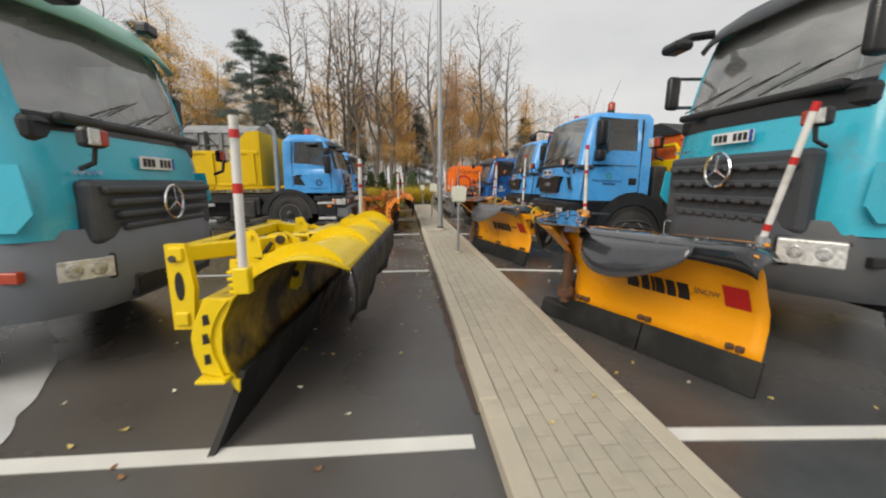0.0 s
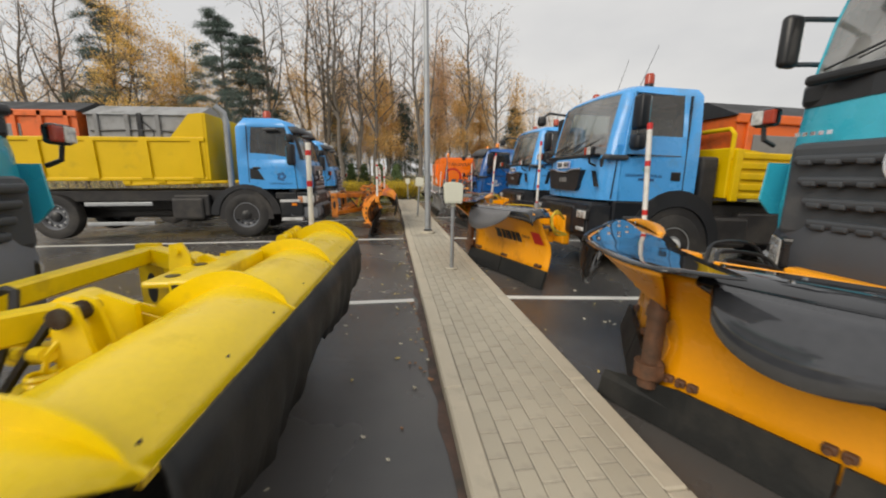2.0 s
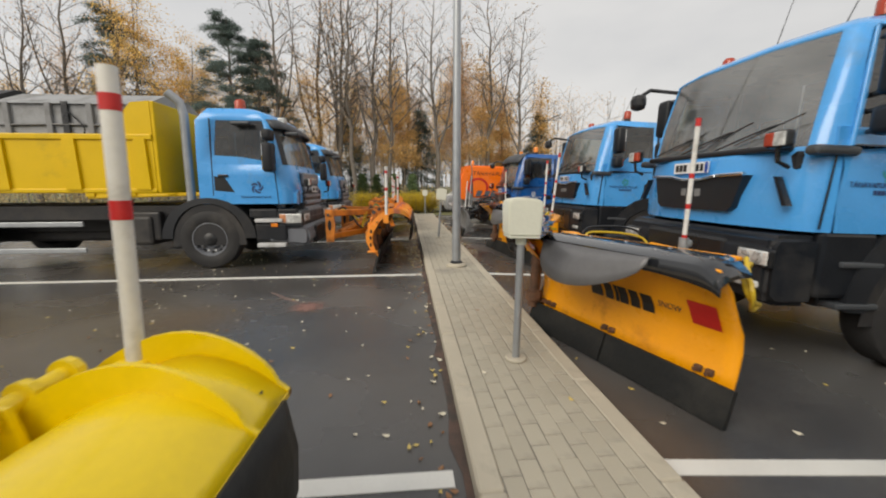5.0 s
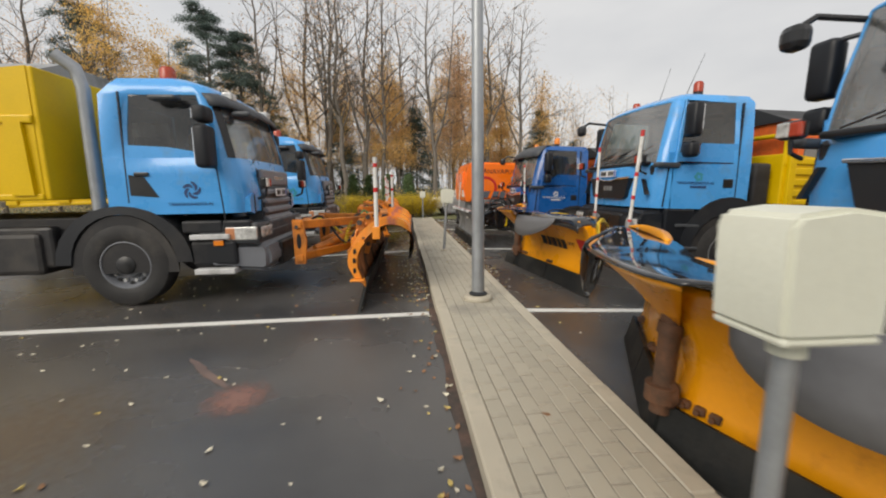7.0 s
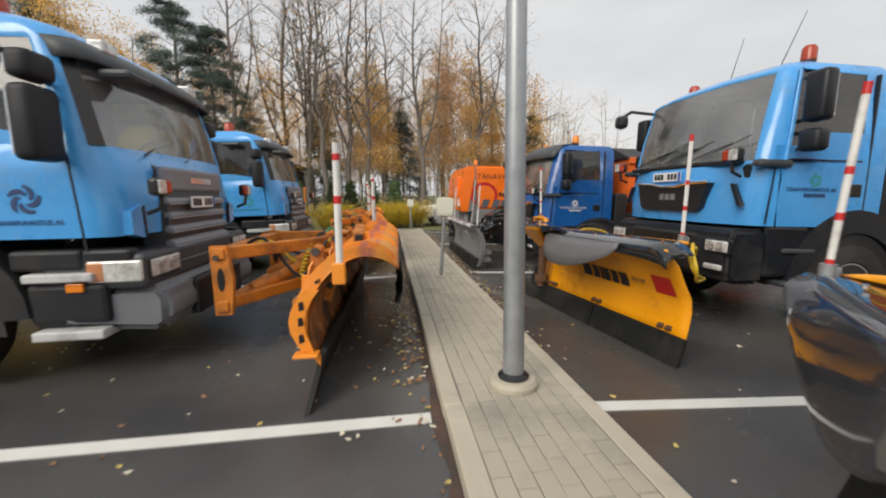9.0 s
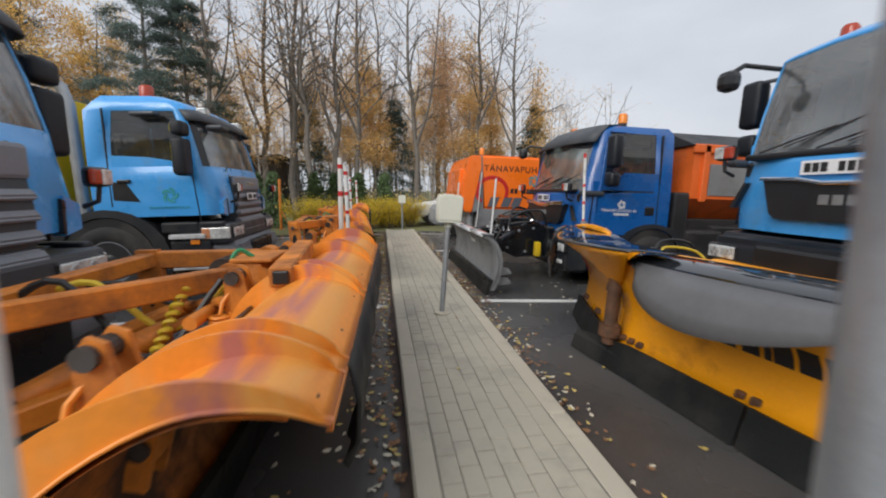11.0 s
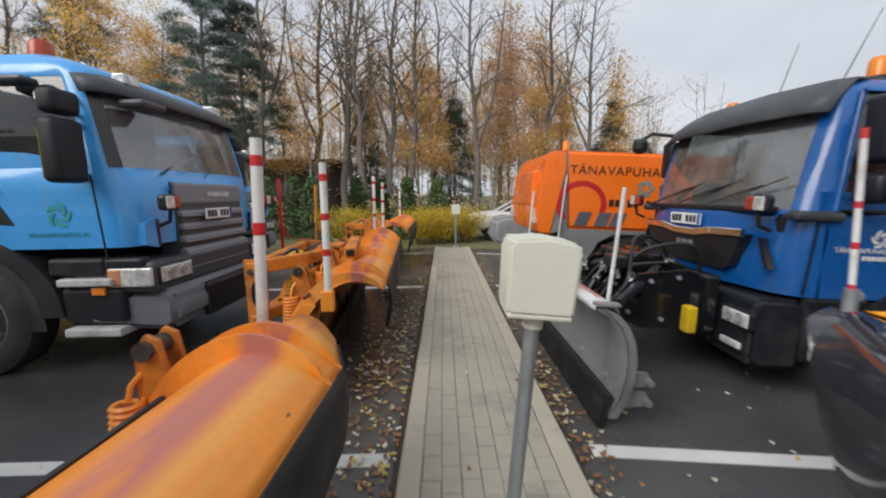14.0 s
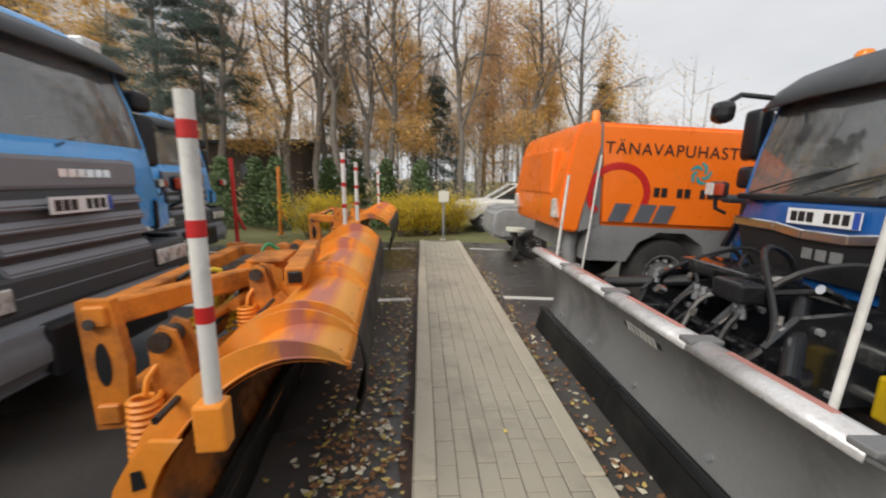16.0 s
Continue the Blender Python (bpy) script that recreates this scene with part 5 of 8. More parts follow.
        prism(bm, [(-0.44, 1.78), (-1.52, 1.78), (-1.52, 2.0), (-1.0, 1.97), (-0.44, 1.87)], s * (hw - 0.05), s * (hw - 0.006))
        part("door_waist", bm, SKYBLUE, t)
        # door gap and corner air deflector
        bm = B()
        prism(bm, [(-0.41, 1.05), (-0.395, 1.05), (-0.45, 1.78), (-0.465, 1.78)], s * (hw - 0.002), s * (hw + 0.004))
        prism(bm, [(-1.53, 1.3), (-1.515, 1.3), (-1.495, 2.62), (-1.51, 2.62)], s * (hw - 0.03), s * (hw + 0.003))
        part("door_gap", bm, BLACK, t)
        bm = B()
        box(bm, -1.42, -1.25, *ys(s, hw - 0.01, hw + 0.025), 1.62, 1.67, 0.012)
        part("door_handle", bm, BLACK, t)
        bm = B()
        prism(bm, [(s * 0.875, 1.14), (s * 0.90, 1.13), (s * 0.915, 1.36), (s * 0.885, 1.38)], -0.16, -0.108, axis="x")
        part("air_slot", bm, BLACK, t)
        bm = B()
        prism(bm, [(s * 0.90, 1.12), (s * 1.06, 1.16), (s * 1.06, 1.34), (s * 0.915, 1.40)], -0.20, -0.115, axis="x")
        part("slot_lip", bm, SKYBLUE, t)
        swirl(t, -0.77, 1.44, s * (hw + 0.006), s, 0.11, ink)
        b = writing("T\u00c4NAVAPUHASTUS AS", 0.052, ink, t)
        b.matrix_basis = pose(-0.77 + s * 0.29, s * (hw + 0.006), 1.255, 90, 0, 0 if s < 0 else 180)
        side_mirror(t, -0.46, s * (hw + 0.20), 1.70, 2.20, s, (-0.52, s * (hw - 0.03)), ARCHM, 0.28)
        side_mirror(t, -0.46, s * (hw + 0.19), 2.23, 2.42, s, (-0.55, s * (hw - 0.05)), ARCHM, 0.26)
        bm = B()
        box(bm, -1.10, -0.78, *ys(s, hw - 0.02, hw + 0.15), 2.50, 2.56, 0.03)
        part("kerb_mirror", bm, PLASTIC, t)
        work_light(t, 0.08, s * 0.98, 1.48, s)
    bm = B()
    box(bm, -0.30, -0.06, -0.98, -0.66, 2.36, 2.43, 0.035)
    part("front_mirror", bm, PLASTIC, t)
    wipers(t, -0.18, 1.80, 2, 0.95)
    beacon(t, -1.12, -0.72, 2.78, REDLENS, 0.17, 0.095)
    # exhaust stack behind the cab
    bm = B()
    tube(bm, [(-2.0, -0.95, 0.9), (-2.0, -0.95, 2.7), (-2.04, -0.98, 2.92), (-2.2, -1.05, 3.06)], 0.075, 12)
    part("exhaust_pipe", bm, ZINC, t, "dull metal exhaust stack", smooth=True)
    bm = B()
    box(bm, -3.35, -2.62, -hw + 0.02, -0.5, 0.42, 0.95, 0.06)
    part("fuel_tank", bm, CHASSIS, t)
    bm = B()
    for z in (0.31, 0.77):
        box(bm, -5.2, -3.73, -hw - 0.02, -hw + 0.02, z, z + 0.085, 0.01)
    part("side_guard", bm, ZINC, t)
    return t


def tipper_body(t, x0, x1, hw, z0, z1, paint, head=0.45, flat=False):
    """A ribbed steel tipper body with a headboard."""
    bm = B()
    for s in (-1, 1):
        box(bm, -x1, -x0, *ys(s, hw - 0.03, hw + 0.03), z0, z1, 0.01)
        box(bm, -x1, -x0, *ys(s, hw - 0.05, hw + 0.06), z1 - 0.1, z1, 0.02)
        box(bm, -x1, -x0, *ys(s, hw - 0.05, hw + 0.05), z0, z0 + 0.08, 0.02)
    box(bm, -x1, -x0, -hw, hw, z0, z0 + 0.06, 0.01)
    box(bm, -x1 - 0.02, -x1 + 0.04, -hw, hw, z0, z1, 0.01)
    b = part("tipper_side", bm, paint, t, "yellow ribbed steel body")
    for k in range(5 if not flat else 0):
        x = -x0 - 0.2 - (x1 - x0 - 0.3) * k / 4
        for s in (-1, 1):
            bm = B()
            prism(bm, [(x - 0.12, z0 + 0.06), (x + 0.12, z0 + 0.06), (x + 0.09, z1 - 0.08), (x - 0.09, z1 - 0.08)], s * (hw + 0.03), s * (hw + 0.075))
            part("rib", bm, paint, b)
    if flat:
        # drop sides pressed into lengthwise channels, divided by posts; a bow in front
        for s in (-1, 1):
            for k in range(3):
                z = z0 + 0.10 + (z1 - z0 - 0.22) * k / 3
                bm = B()
                box(bm, -x1 + 0.05, -x0 - 0.1, s * (hw + 0.045) - 0.02, s * (hw + 0.045) + 0.02, z + 0.03, z + (z1 - z0 - 0.22) / 3 - 0.03, 0.015)
                part("pressed_channel", bm, paint, b)
            for x in (x0 + 0.05, (x0 + x1) / 2, x1 - 0.05):
                bm = B()
                box(bm, -x - 0.06, -x + 0.06, s * (hw + 0.05) - 0.04, s * (hw + 0.05) + 0.04, z0 - 0.04, z1 + 0.04, 0.015)
                part("side_post", bm, paint, b)
        bm = B()
        tube(bm, [(-x0 + 0.02, y, z) for y, z in ((-hw, z1 - 0.1), (-hw, z1 + 0.26), (-hw + 0.08, z1 + 0.34), (hw - 0.08, z1 + 0.34), (hw, z1 + 0.26), (hw, z1 - 0.1))], 0.035, 8)
        part("front_bow", bm, paint, b)
    bm = B()
    box(bm, -x0 - 0.04, -x0 + 0.06, -hw - 0.02, hw + 0.02, z0, z1 + head, 0.02)
    for s in (-1, 1):
        prism(bm, [(-x0, z1 - 0.05), (-x0 - 0.75, z1 - 0.02), (-x0 - 0.3, z1 + head - 0.03), (-x0, z1 + head)], s * (hw - 0.05), s * (hw + 0.03))
    part("headboard", bm, paint, b)
    return b


def hopper(name, label, m, L, hw, z0, z1, side, tarp):
    """A demountable gritter hopper lying in a truck body."""
    t = thing(name, label, "gritter hopper", m)
    bm = B()
    prism(bm, [(-hw, z1), (-hw, z0 + 0.5), (-hw * 0.5, z0), (hw * 0.5, z0), (hw, z0 + 0.5), (hw, z1)], 0, L, axis="x")
    body = part("hopper_wall", bm, side, t)
    for k in range(4):
        x = 0.2 + (L - 0.4) * k / 3
        for s in (-1, 1):
            bm = B()
            beam(bm, (x, s * (hw + 0.02), z1), (x, s * (hw + 0.02), z0 + 0.45), 0.06, 0.1)
            part("hopper_rib", bm, GREYP if side is GREYLT else side, body)
    bm = B()
    prism(bm, [(-hw - 0.05, z1 - 0.02), (-hw * 0.4, z1 + 0.26), (hw * 0.4, z1 + 0.26), (hw + 0.05, z1 - 0.02)], -0.05, L + 0.05, axis="x")
    part("cover", bm, tarp, t)
    for s in (-1, 1):
        if side is GREYLT:
            bm = B()
            box(bm, L * 0.45, L * 0.45 + 0.11, *ys(s, hw + 0.01, hw + 0.045), z0 + 0.5, z1 + 0.02, 0.01)
            part("strap", bm, BLACK, t, "black webbing strap")
            bm = B()
            tube(bm, smooth_path([(0.05, s * (hw + 0.03), z1 - 0.38), (L * 0.4, s * (hw + 0.03), z1 - 0.36), (L * 0.75, s * (hw + 0.03), z1 - 0.38), (L - 0.05, s * (hw + 0.03), z1 - 0.50)]), 0.018, 5)
            tube(bm, smooth_path([(L * 0.5, s * (hw + 0.05), z1 - 0.15), (L * 0.6, s * (hw + 0.06), z1 - 0.42), (L * 0.55, s * (hw + 0.05), z1 - 0.65)]), 0.012, 5)
            part("cable", bm, BLACK, t)
        else:
            bm = B()
            box(bm, 0.30, L * 0.42, *ys(s, hw - 0.01, hw + 0.012), z1 - 0.80, z1 - 0.30, 0.02)
            part("side_panel", bm, GREYP, t, "grey panel set in the orange wall")
            bm = B()
            box(bm, -0.03, L + 0.03, *ys(s, hw - 0.02, hw + 0.05), z1 - 0.14, z1 + 0.0, 0.02)
            part("top_rail", bm, side, t)
    return t


# --- low cab ---
BLACKP = mat("black_bumper_plastic", (0.009, 0.011, 0.015), 0.40, dirt=(0.035, 0.033, 0.032), dirt_at=0.68, spec=0.35)


def cab_low(m, label, paint, ink, beacons=True, hooded=False, low=0.0):
    hw = 1.13
    Z = lambda z: float(np.interp(z, (0.3, 0.98, 1.13, 1.52, 1.645, 1.78, 2.58, 2.78), (0.45, 1.15, 1.28, 1.61, 1.70, 1.83, 2.69, 2.86))) - low
    r = 0.49 if not low else 0.42
    t = truck_base("truck", label, m, hw, 1.38, 4.8, r, ZINC if not hooded else GREYP, STEPM if not hooded else GREYP, 7.0, 0.25, 1.40 if not low else 1.12)
    lv = [(Z(0.99), -0.06, -1.64, hw, 0.26, -1.36, -0.40, 0.1), (Z(1.3), -0.04, -1.64, hw, 0.26, -1.36, -0.40, 0.1), (Z(1.70), -0.07, -1.64, hw, 0.26, -1.36, -0.40, 0.1),
          (Z(1.78), -0.08, -1.64, hw, 0.26, -1.36, -0.42, 0.1), (Z(2.15), -0.15, -1.64, hw - 0.02, 0.24, -1.35, -0.46, 0.1), (Z(2.58) + 0.03, -0.27, -1.64, hw - 0.06, 0.22, -1.34, -0.54, 0.1),
          (Z(2.66), -0.31, -1.63, hw - 0.08, 0.2, -1.32, -0.8, 0.1), (Z(2.75), -0.46, -1.60, hw - 0.15, 0.18, -1.2, -1.0, 0.09), (Z(2.78), -0.75, -1.5, hw - 0.32, 0.16, -1.2, -1.0, 0.08)]
    cab(t, paint, lv, 3, 5, frozenset({6, 7, 8, 9, 10}))
    gs = 1.0 if hooded else 0.82
    bm = B()
    box(bm, -0.2, -0.075, -0.92, 0.92, Z(1.745), Z(1.80), 0.02)
    part("cowl", bm, BLACK, t)
    wipers(t, -0.06, Z(1.80), 3, 0.98)
    # trapezoid black grille with a bright upper lip
    bm = B()
    prism(bm, [(-0.60, Z(1.13)), (0.60, Z(1.13)), (0.67, Z(1.18)), (0.78, Z(1.52)), (0.40, Z(1.51)), (0.16, Z(1.47)), (-0.16, Z(1.47)), (-0.40, Z(1.51)), (-0.78, Z(1.52)), (-0.67, Z(1.18))], -0.12, -0.02, axis="x")
    for q in bm.verts:
        q.co.y *= gs
    g = part("grille", bm, BLACK, t, "black trapezoid grille with a bright rim")
    bm = B()
    for a, b in (((0.80, 1.535), (0.40, 1.52)), ((0.40, 1.52), (0.16, 1.48)), ((0.16, 1.48), (-0.16, 1.48)), ((-0.16, 1.48), (-0.40, 1.52)), ((-0.40, 1.52), (-0.80, 1.535))):
        beam(bm, (-0.015, gs * a[0], Z(a[1])), (-0.015, gs * b[0], Z(b[1])), 0.05, 0.07 if hooded else 0.03, 0.008)
    part("grille_rim", bm, CHROME, g)
    bm = B()
    bars(bm, 0.30, 0.075, 3, random.Random(2), gap=0.25)
    b = part("maker_lettering", bm, GREYP, g)
    b.location = (-0.017, 0, Z(1.33))
    plate(t, -0.045, -0.08, Z(1.645))
    for s in (-1, 1):
        bm = B()
        prism(bm, [(s * 0.985, Z(1.22)), (s * 1.03, Z(1.22)), (s * 0.90, Z(1.5)), (s * 0.87, Z(1.5))], -0.14, -0.085, axis="x")
        part("air_slot", bm, BLACK, t)
    # dark bumper
    bm = B()
    prism(bm, [(-0.36, 0.40), (-0.06, 0.38), (0.02, 0.46), (0.03, 0.88), (-0.02, 0.97), (-0.36, 0.98)], -hw - 0.01, hw + 0.01)
    for v in bm.verts:
        if v.co.x > -0.1:
            v.co.y *= 0.93
    bmesh.ops.bevel(bm, geom=list(bm.edges), offset=0.05, segments=3, affect="EDGES")
    bp = part("bumper", bm, BLACKP, t, "dark grey plastic bumper", smooth=True)
    bp.location = (0, 0, 0.15 - low)
    bm = B()
    box(bm, -0.05, 0.04, -0.6, 0.6, 0.44, 0.9, 0.04)
    part("bumper_intake", bm, BLACK, bp)
    for s in (-1, 1):
        # the door's waist: low at the front, stepping up towards the rear
        bm = B()
        prism(bm, [(-0.34, Z(1.72)), (-1.42, Z(1.72)), (-1.42, 2.12 - low), (-0.84, 2.12 - low), (-0.66, 1.975 - low), (-0.34, 1.975 - low)], s * (hw - 0.055), s * (hw - 0.010))
        part("door_waist", bm, paint, t)
        bm = B()
        box(bm, -0.84, -0.34, *ys(s, hw - 0.10, hw + 0.0), 0.62 - low, 1.17 - low, 0.04)
        part("side_skirt", bm, BLACKP, t)
        lamp(bp, 0.045, s * 0.92 - 0.17, s * 0.92 + 0.17, 0.70, 0.86)
        bm = B()
        box(bm, -0.02, 0.045, s * 0.88 - 0.12, s * 0.88 + 0.12, 0.52, 0.58, 0.015)
        part("fog_lamp", bm, LAMPCL, bp)
        bm = B()
        box(bm, -0.92, -0.5, *ys(s, hw - 0.25, hw - 0.11), 0.52 - low, 1.15 - low, 0.03)
        part("step_well", bm, BLACK, t)
        bm = B()
        box(bm, -0.9, -0.52, *ys(s, hw - 0.2, hw + 0.04), 0.54 - low, 0.59 - low, 0.015)
        box(bm, -0.9, -0.52, *ys(s, hw - 0.2, hw + 0.03), 0.88 - low, 0.93 - low, 0.015)
        part("step", bm, PLASTIC, t)
        bm = B()
        prism(bm, [(-0.30, Z(1.02)), (-0.28, Z(1.02)), (-0.335, Z(1.76)), (-0.35, Z(1.76))], s * (hw - 0.002), s * (hw + 0.003))
        prism(bm, [(-1.445, Z(1.02)), (-1.43, Z(1.02)), (-1.415, Z(2.6)), (-1.43, Z(2.6))], s * (hw - 0.04), s * (hw + 0.003))
        part("door_gap", bm, BLACK, t)
        bm = B()
        box(bm, -1.38, -1.22, *ys(s, hw - 0.02, hw + 0.012), Z(1.36), Z(1.52), 0.02)
        part("door_handle", bm, BLACK, t)
        swirl(t, -0.82, Z(1.55), s * (hw + 0.004), s, 0.07, TEAL if paint is SKYBLUE else WHITEP)
        bm = B()
        rr = random.Random(9)
        b = writing("T\u00c4NAVAPUHASTUS AS", 0.058, ink, t)
        b.matrix_basis = pose(-0.80 + s * 0.32, s * (hw + 0.006), Z(1.415), 90, 0, 0 if s < 0 else 180)
        bars(bm, 0.26, 0.035, 7, rr, plane="xz", gap=0.3)
        b = part("door_lettering", bm, ink, t)
        b.location = (-0.82, s * (hw + 0.004), Z(1.37))
        # mirror on a thick arm, plough light beside it
        bm = B()
        box(bm, -0.5, -0.12, *ys(s, hw - 0.07, hw + 0.05), Z(1.70), Z(1.78), 0.03)
        part("mirror_foot", bm, PLASTIC, t)
        side_mirror(t, -0.50, s * (hw + 0.20), Z(2.10), Z(2.54), s, (-0.60, s * (hw - 0.04)), BLACKP, 0.22)
        side_mirror(t, -0.50, s * (hw + 0.19), Z(1.84), Z(2.04), s, (-0.58, s * (hw - 0.03)), BLACKP, 0.21)
        work_light(t, 0.05, s * (hw - 0.12), Z(1.77), s)
        if beacons:
            beacon(t, -0.9, s * 0.82, Z(2.76), REDLENS if paint is SKYBLUE else AMBER, 0.15, 0.07)
        bm = B()
        tube(bm, [(-1.0, s * 0.35, Z(2.77)), (-1.25, s * 0.42, Z(2.77) + 0.75)], 0.006, 4, 0.003)
        part("aerial", bm, BLACK, t)
    bm = B()
    tube(bm, [(-0.40, -0.98, Z(2.56)), (-0.1, -1.08, Z(2.60)), (0.05, -1.10, Z(2.50))], 0.025, 6)
    box(bm, -0.04, 0.12, -1.18, -1.0, Z(2.36), Z(2.54), 0.06)
    part("front_mirror", bm, BLACK, t)
    if hooded:
        visor(t, ((Z(2.46), -0.12, -1.64, hw - 0.03, 0.24, -1.25, -0.6, 0.1), (Z(2.60), -0.22, -1.64, hw - 0.05, 0.24, -1.25, -0.7, 0.1), (Z(2.74), -0.36, -1.64, hw - 0.1, 0.24, -1.25, -0.8, 0.1), (Z(2.83), -0.66, -1.44, hw - 0.2, 0.24, -1.25, -0.9, 0.1)), PLASTIC, "dark roof visor")
    bm = B()
    box(bm, -2.02, -1.74, 0.55, hw - 0.03, 1.0 - low, 1.86 - low, 0.04)
    part("air_intake", bm, CHASSIS, t, "matt black air intake box")
    for s in (-1, 1):
        bm = B()
        box(bm, -1.72, -1.66, *ys(s, hw - 0.45, hw - 0.02), 0.45 - 0.3 * low, 1.20 - low, 0.01)
        part("mudguard", bm, PLASTIC, t)
    bm = B()
    for s in (-1, 1):
        box(bm, -2.7, -2.0, s * 0.85 - 0.25, s * 0.85 + 0.25, 0.45, 0.95, 0.06)
    part("fuel_tank", bm, CHASSIS, t)
    return t


# ---- snow ploughs (local: pushing side faces +x, length along y from the end nearest the yard's entrance) ----
ROLL = [(-0.045, 0.29), (-0.085, 0.37), (-0.12, 0.49), (-0.11, 0.65), (-0.035, 0.81), (0.093, 0.93), (0.246, 0.985), (0.40, 0.95), (0.518, 0.865)]


LIPYEL = mat("chipped_yellow_lip", (0.70, 0.47, 0.01), 0.45, var=0.15, dirt=(0.13, 0.065, 0.02), dirt_at=0.52, dirt_soft=0.03, dirt_scale=5)
LIPOR = mat("chipped_orange_lip", (0.62, 0.20, 0.02), 0.5, var=0.2, dirt=(0.10, 0.05, 0.04), dirt_at=0.55, dirt_soft=0.03, dirt_scale=5)
GHOSE = mat("green_hose", (0.03, 0.25, 0.10), 0.5)


def solid(ob, t, off=-1):
    so = ob.modifiers.new("thickness", "SOLIDIFY")
    so.thickness, so.offset = t, off
    return ob


def marker_rod(parent, base, top, r=0.03, bands=((0.08, 0.13), (0.36, 0.41), (0.62, 0.67)), cap=None, name="marker_rod"):
    base, top = Vector(base), Vector(top)
    bm = B()
    tube(bm, [top.lerp(base, f) for f in (0, 0.5, 1)], r, 10)
    rod = part(name, bm, WHITEP, parent, "white plastic rod with red bands", smooth=True)
    for a, b in bands:
        bm = B()
        tube(bm, [top.lerp(base, a) + (Vector((0, 0, 0.002)) if a == 0 else Vector()), top.lerp(base, b)], r * 1.06, 10)
        part("red_band", bm, REDMAT, rod, smooth=True)
    return rod


def roller_plough(label, m, L, paint, face, arm, flap=True, ribs=5, frame=(0.9, 2.6, -1.0), k0=1.0, k1=1.0, rods=(0.0, 1.0), lead=0.0, rod_h=0.88, seed=1, skew=0.42, springs=(0.14, 0.40, 0.64, 0.88), guides=(-0.95, 0.62, 1.0), plain=False, ribs_at=None, arms_to=None, sets=()):
    t = thing("snow_plough", label, "snow plough", m, "snow ploughs in front of the trucks")
    rnd = random.Random(seed)
    n = 24
    def prof(y):
        """The blade's section at y; the second plough draws in towards its far end."""
        k = k0 + (k1 - k0) * y / L
        w = 1 - (0.42 * max(0.0, (y - L + 0.34) / 0.34) if seed == 2 else 0.0)
        return [(k * (0.22 + (x - 0.22) * (w if z > 0.7 else 1.0)), k * z) for x, z in ROLL]
    def at(y, j):
        """The sheet's near end is cut aslant: the lip starts further along than the foot."""
        return y + skew * max(0.0, 1 - y / (0.45 * L)) * (max(0, j - 2) / 6) ** (2.6 if plain else 1.2)
    def fine(y):
        """The section in four times as many steps: (place along it, x, z)."""
        return [(j / 4, p.x, p.z) for j, p in enumerate(smooth_path([(x, 0, z) for x, z in prof(y)], 4))]
    rows = [[(x, at(y, j), z) for j, x, z in fine(y)] for y in [L * i / n for i in range(n + 1)]]
    # painted back and top
    ob = part("mouldboard", sheet(B(), rows), paint, t, smooth=True)
    solid(ob, 0.008, 1)
    inner = part("mouldboard_face", sheet(B(), [[(x + 0.012 * (1 if z < 0.8 else 0.3), y, z - (0.012 if z > 0.6 else 0)) for x, y, z in r[:-3]] for r in rows]), face, ob, "worn dark face of the blade", smooth=True)
    # ribs over the back
    lie = (lambda y, j: y) if plain else at
    for y in ribs_at or [L * i / ribs for i in range(ribs + 1)]:
        y = min(max(y, 0.02), L - 0.02)
        pr = [(x, z) for j, x, z in fine(y)]
        outer = []
        for j, (x, z) in enumerate(pr):
            a, b = pr[max(j - 1, 0)], pr[min(j + 1, len(pr) - 1)]
            d = Vector((b[0] - a[0], b[1] - a[1])).normalized()
            h = 0.014 + 0.085 * math.sin(math.pi * min(1.0, j / 31)) ** 0.7
            outer.append((x - d.y * h, z + d.x * h))
        bm = B()
        for dy in (-0.008, 0.008):
            sheet(bm, [[(x, lie(y, j / 4) + dy, z) for j, (x, z) in enumerate(pr)], [(x, lie(y, j / 4) + dy, z) for j, (x, z) in enumerate(outer)]])
        sheet(bm, [[(x, lie(y, j / 4) - 0.008, z) for j, (x, z) in enumerate(outer)], [(x, lie(y, j / 4) + 0.008, z) for j, (x, z) in enumerate(outer)]])
        part("rib", bm, paint, ob, smooth=True)
    # lip edge and hanging rubber flap
    pe = [(prof(y)[-1][0], at(y, 8), prof(y)[-1][1]) for y in [L * i / 40 for i in range(41)]]
    part("lip", sheet(B(), [[(x - 0.028, y, z + 0.030), (x + 0.008, y, z + 0.004), (x + 0.008, y, z - 0.012), (x - 0.01, y, z - 0.01)] for x, y, z in pe]), LIPYEL if paint is YELLOW else LIPOR, ob, "chipped and rusty lip", smooth=True)
    for y in [0.1 + (L - 0.2) * i / 6 for i in range(7)]:
        x, z = prof(y)[-1]
        bm = B()
        cyl(bm, (x - 0.05, at(y, 8), z + 0.025), (x - 0.045, at(y, 8), z + 0.045), 0.011, seg=6)
        part("bolt", bm, STEEL, ob)
    if flap:
        rows = []
        for i in range(61):
            y = L * (0.02 + 0.96 * i / 60) if seed == 1 else L * (0.11 + 0.87 * i / 60)
            x, z = prof(y)[-1]
            y = at(y, 8)
            w = 0.008 * math.sin(i * 0.55) + 0.006 * math.sin(i * 1.3 + 1)
            cut = 0.05 * math.sin(i * 0.21 + seed) + (0.05 if i % 17 == 0 else 0)
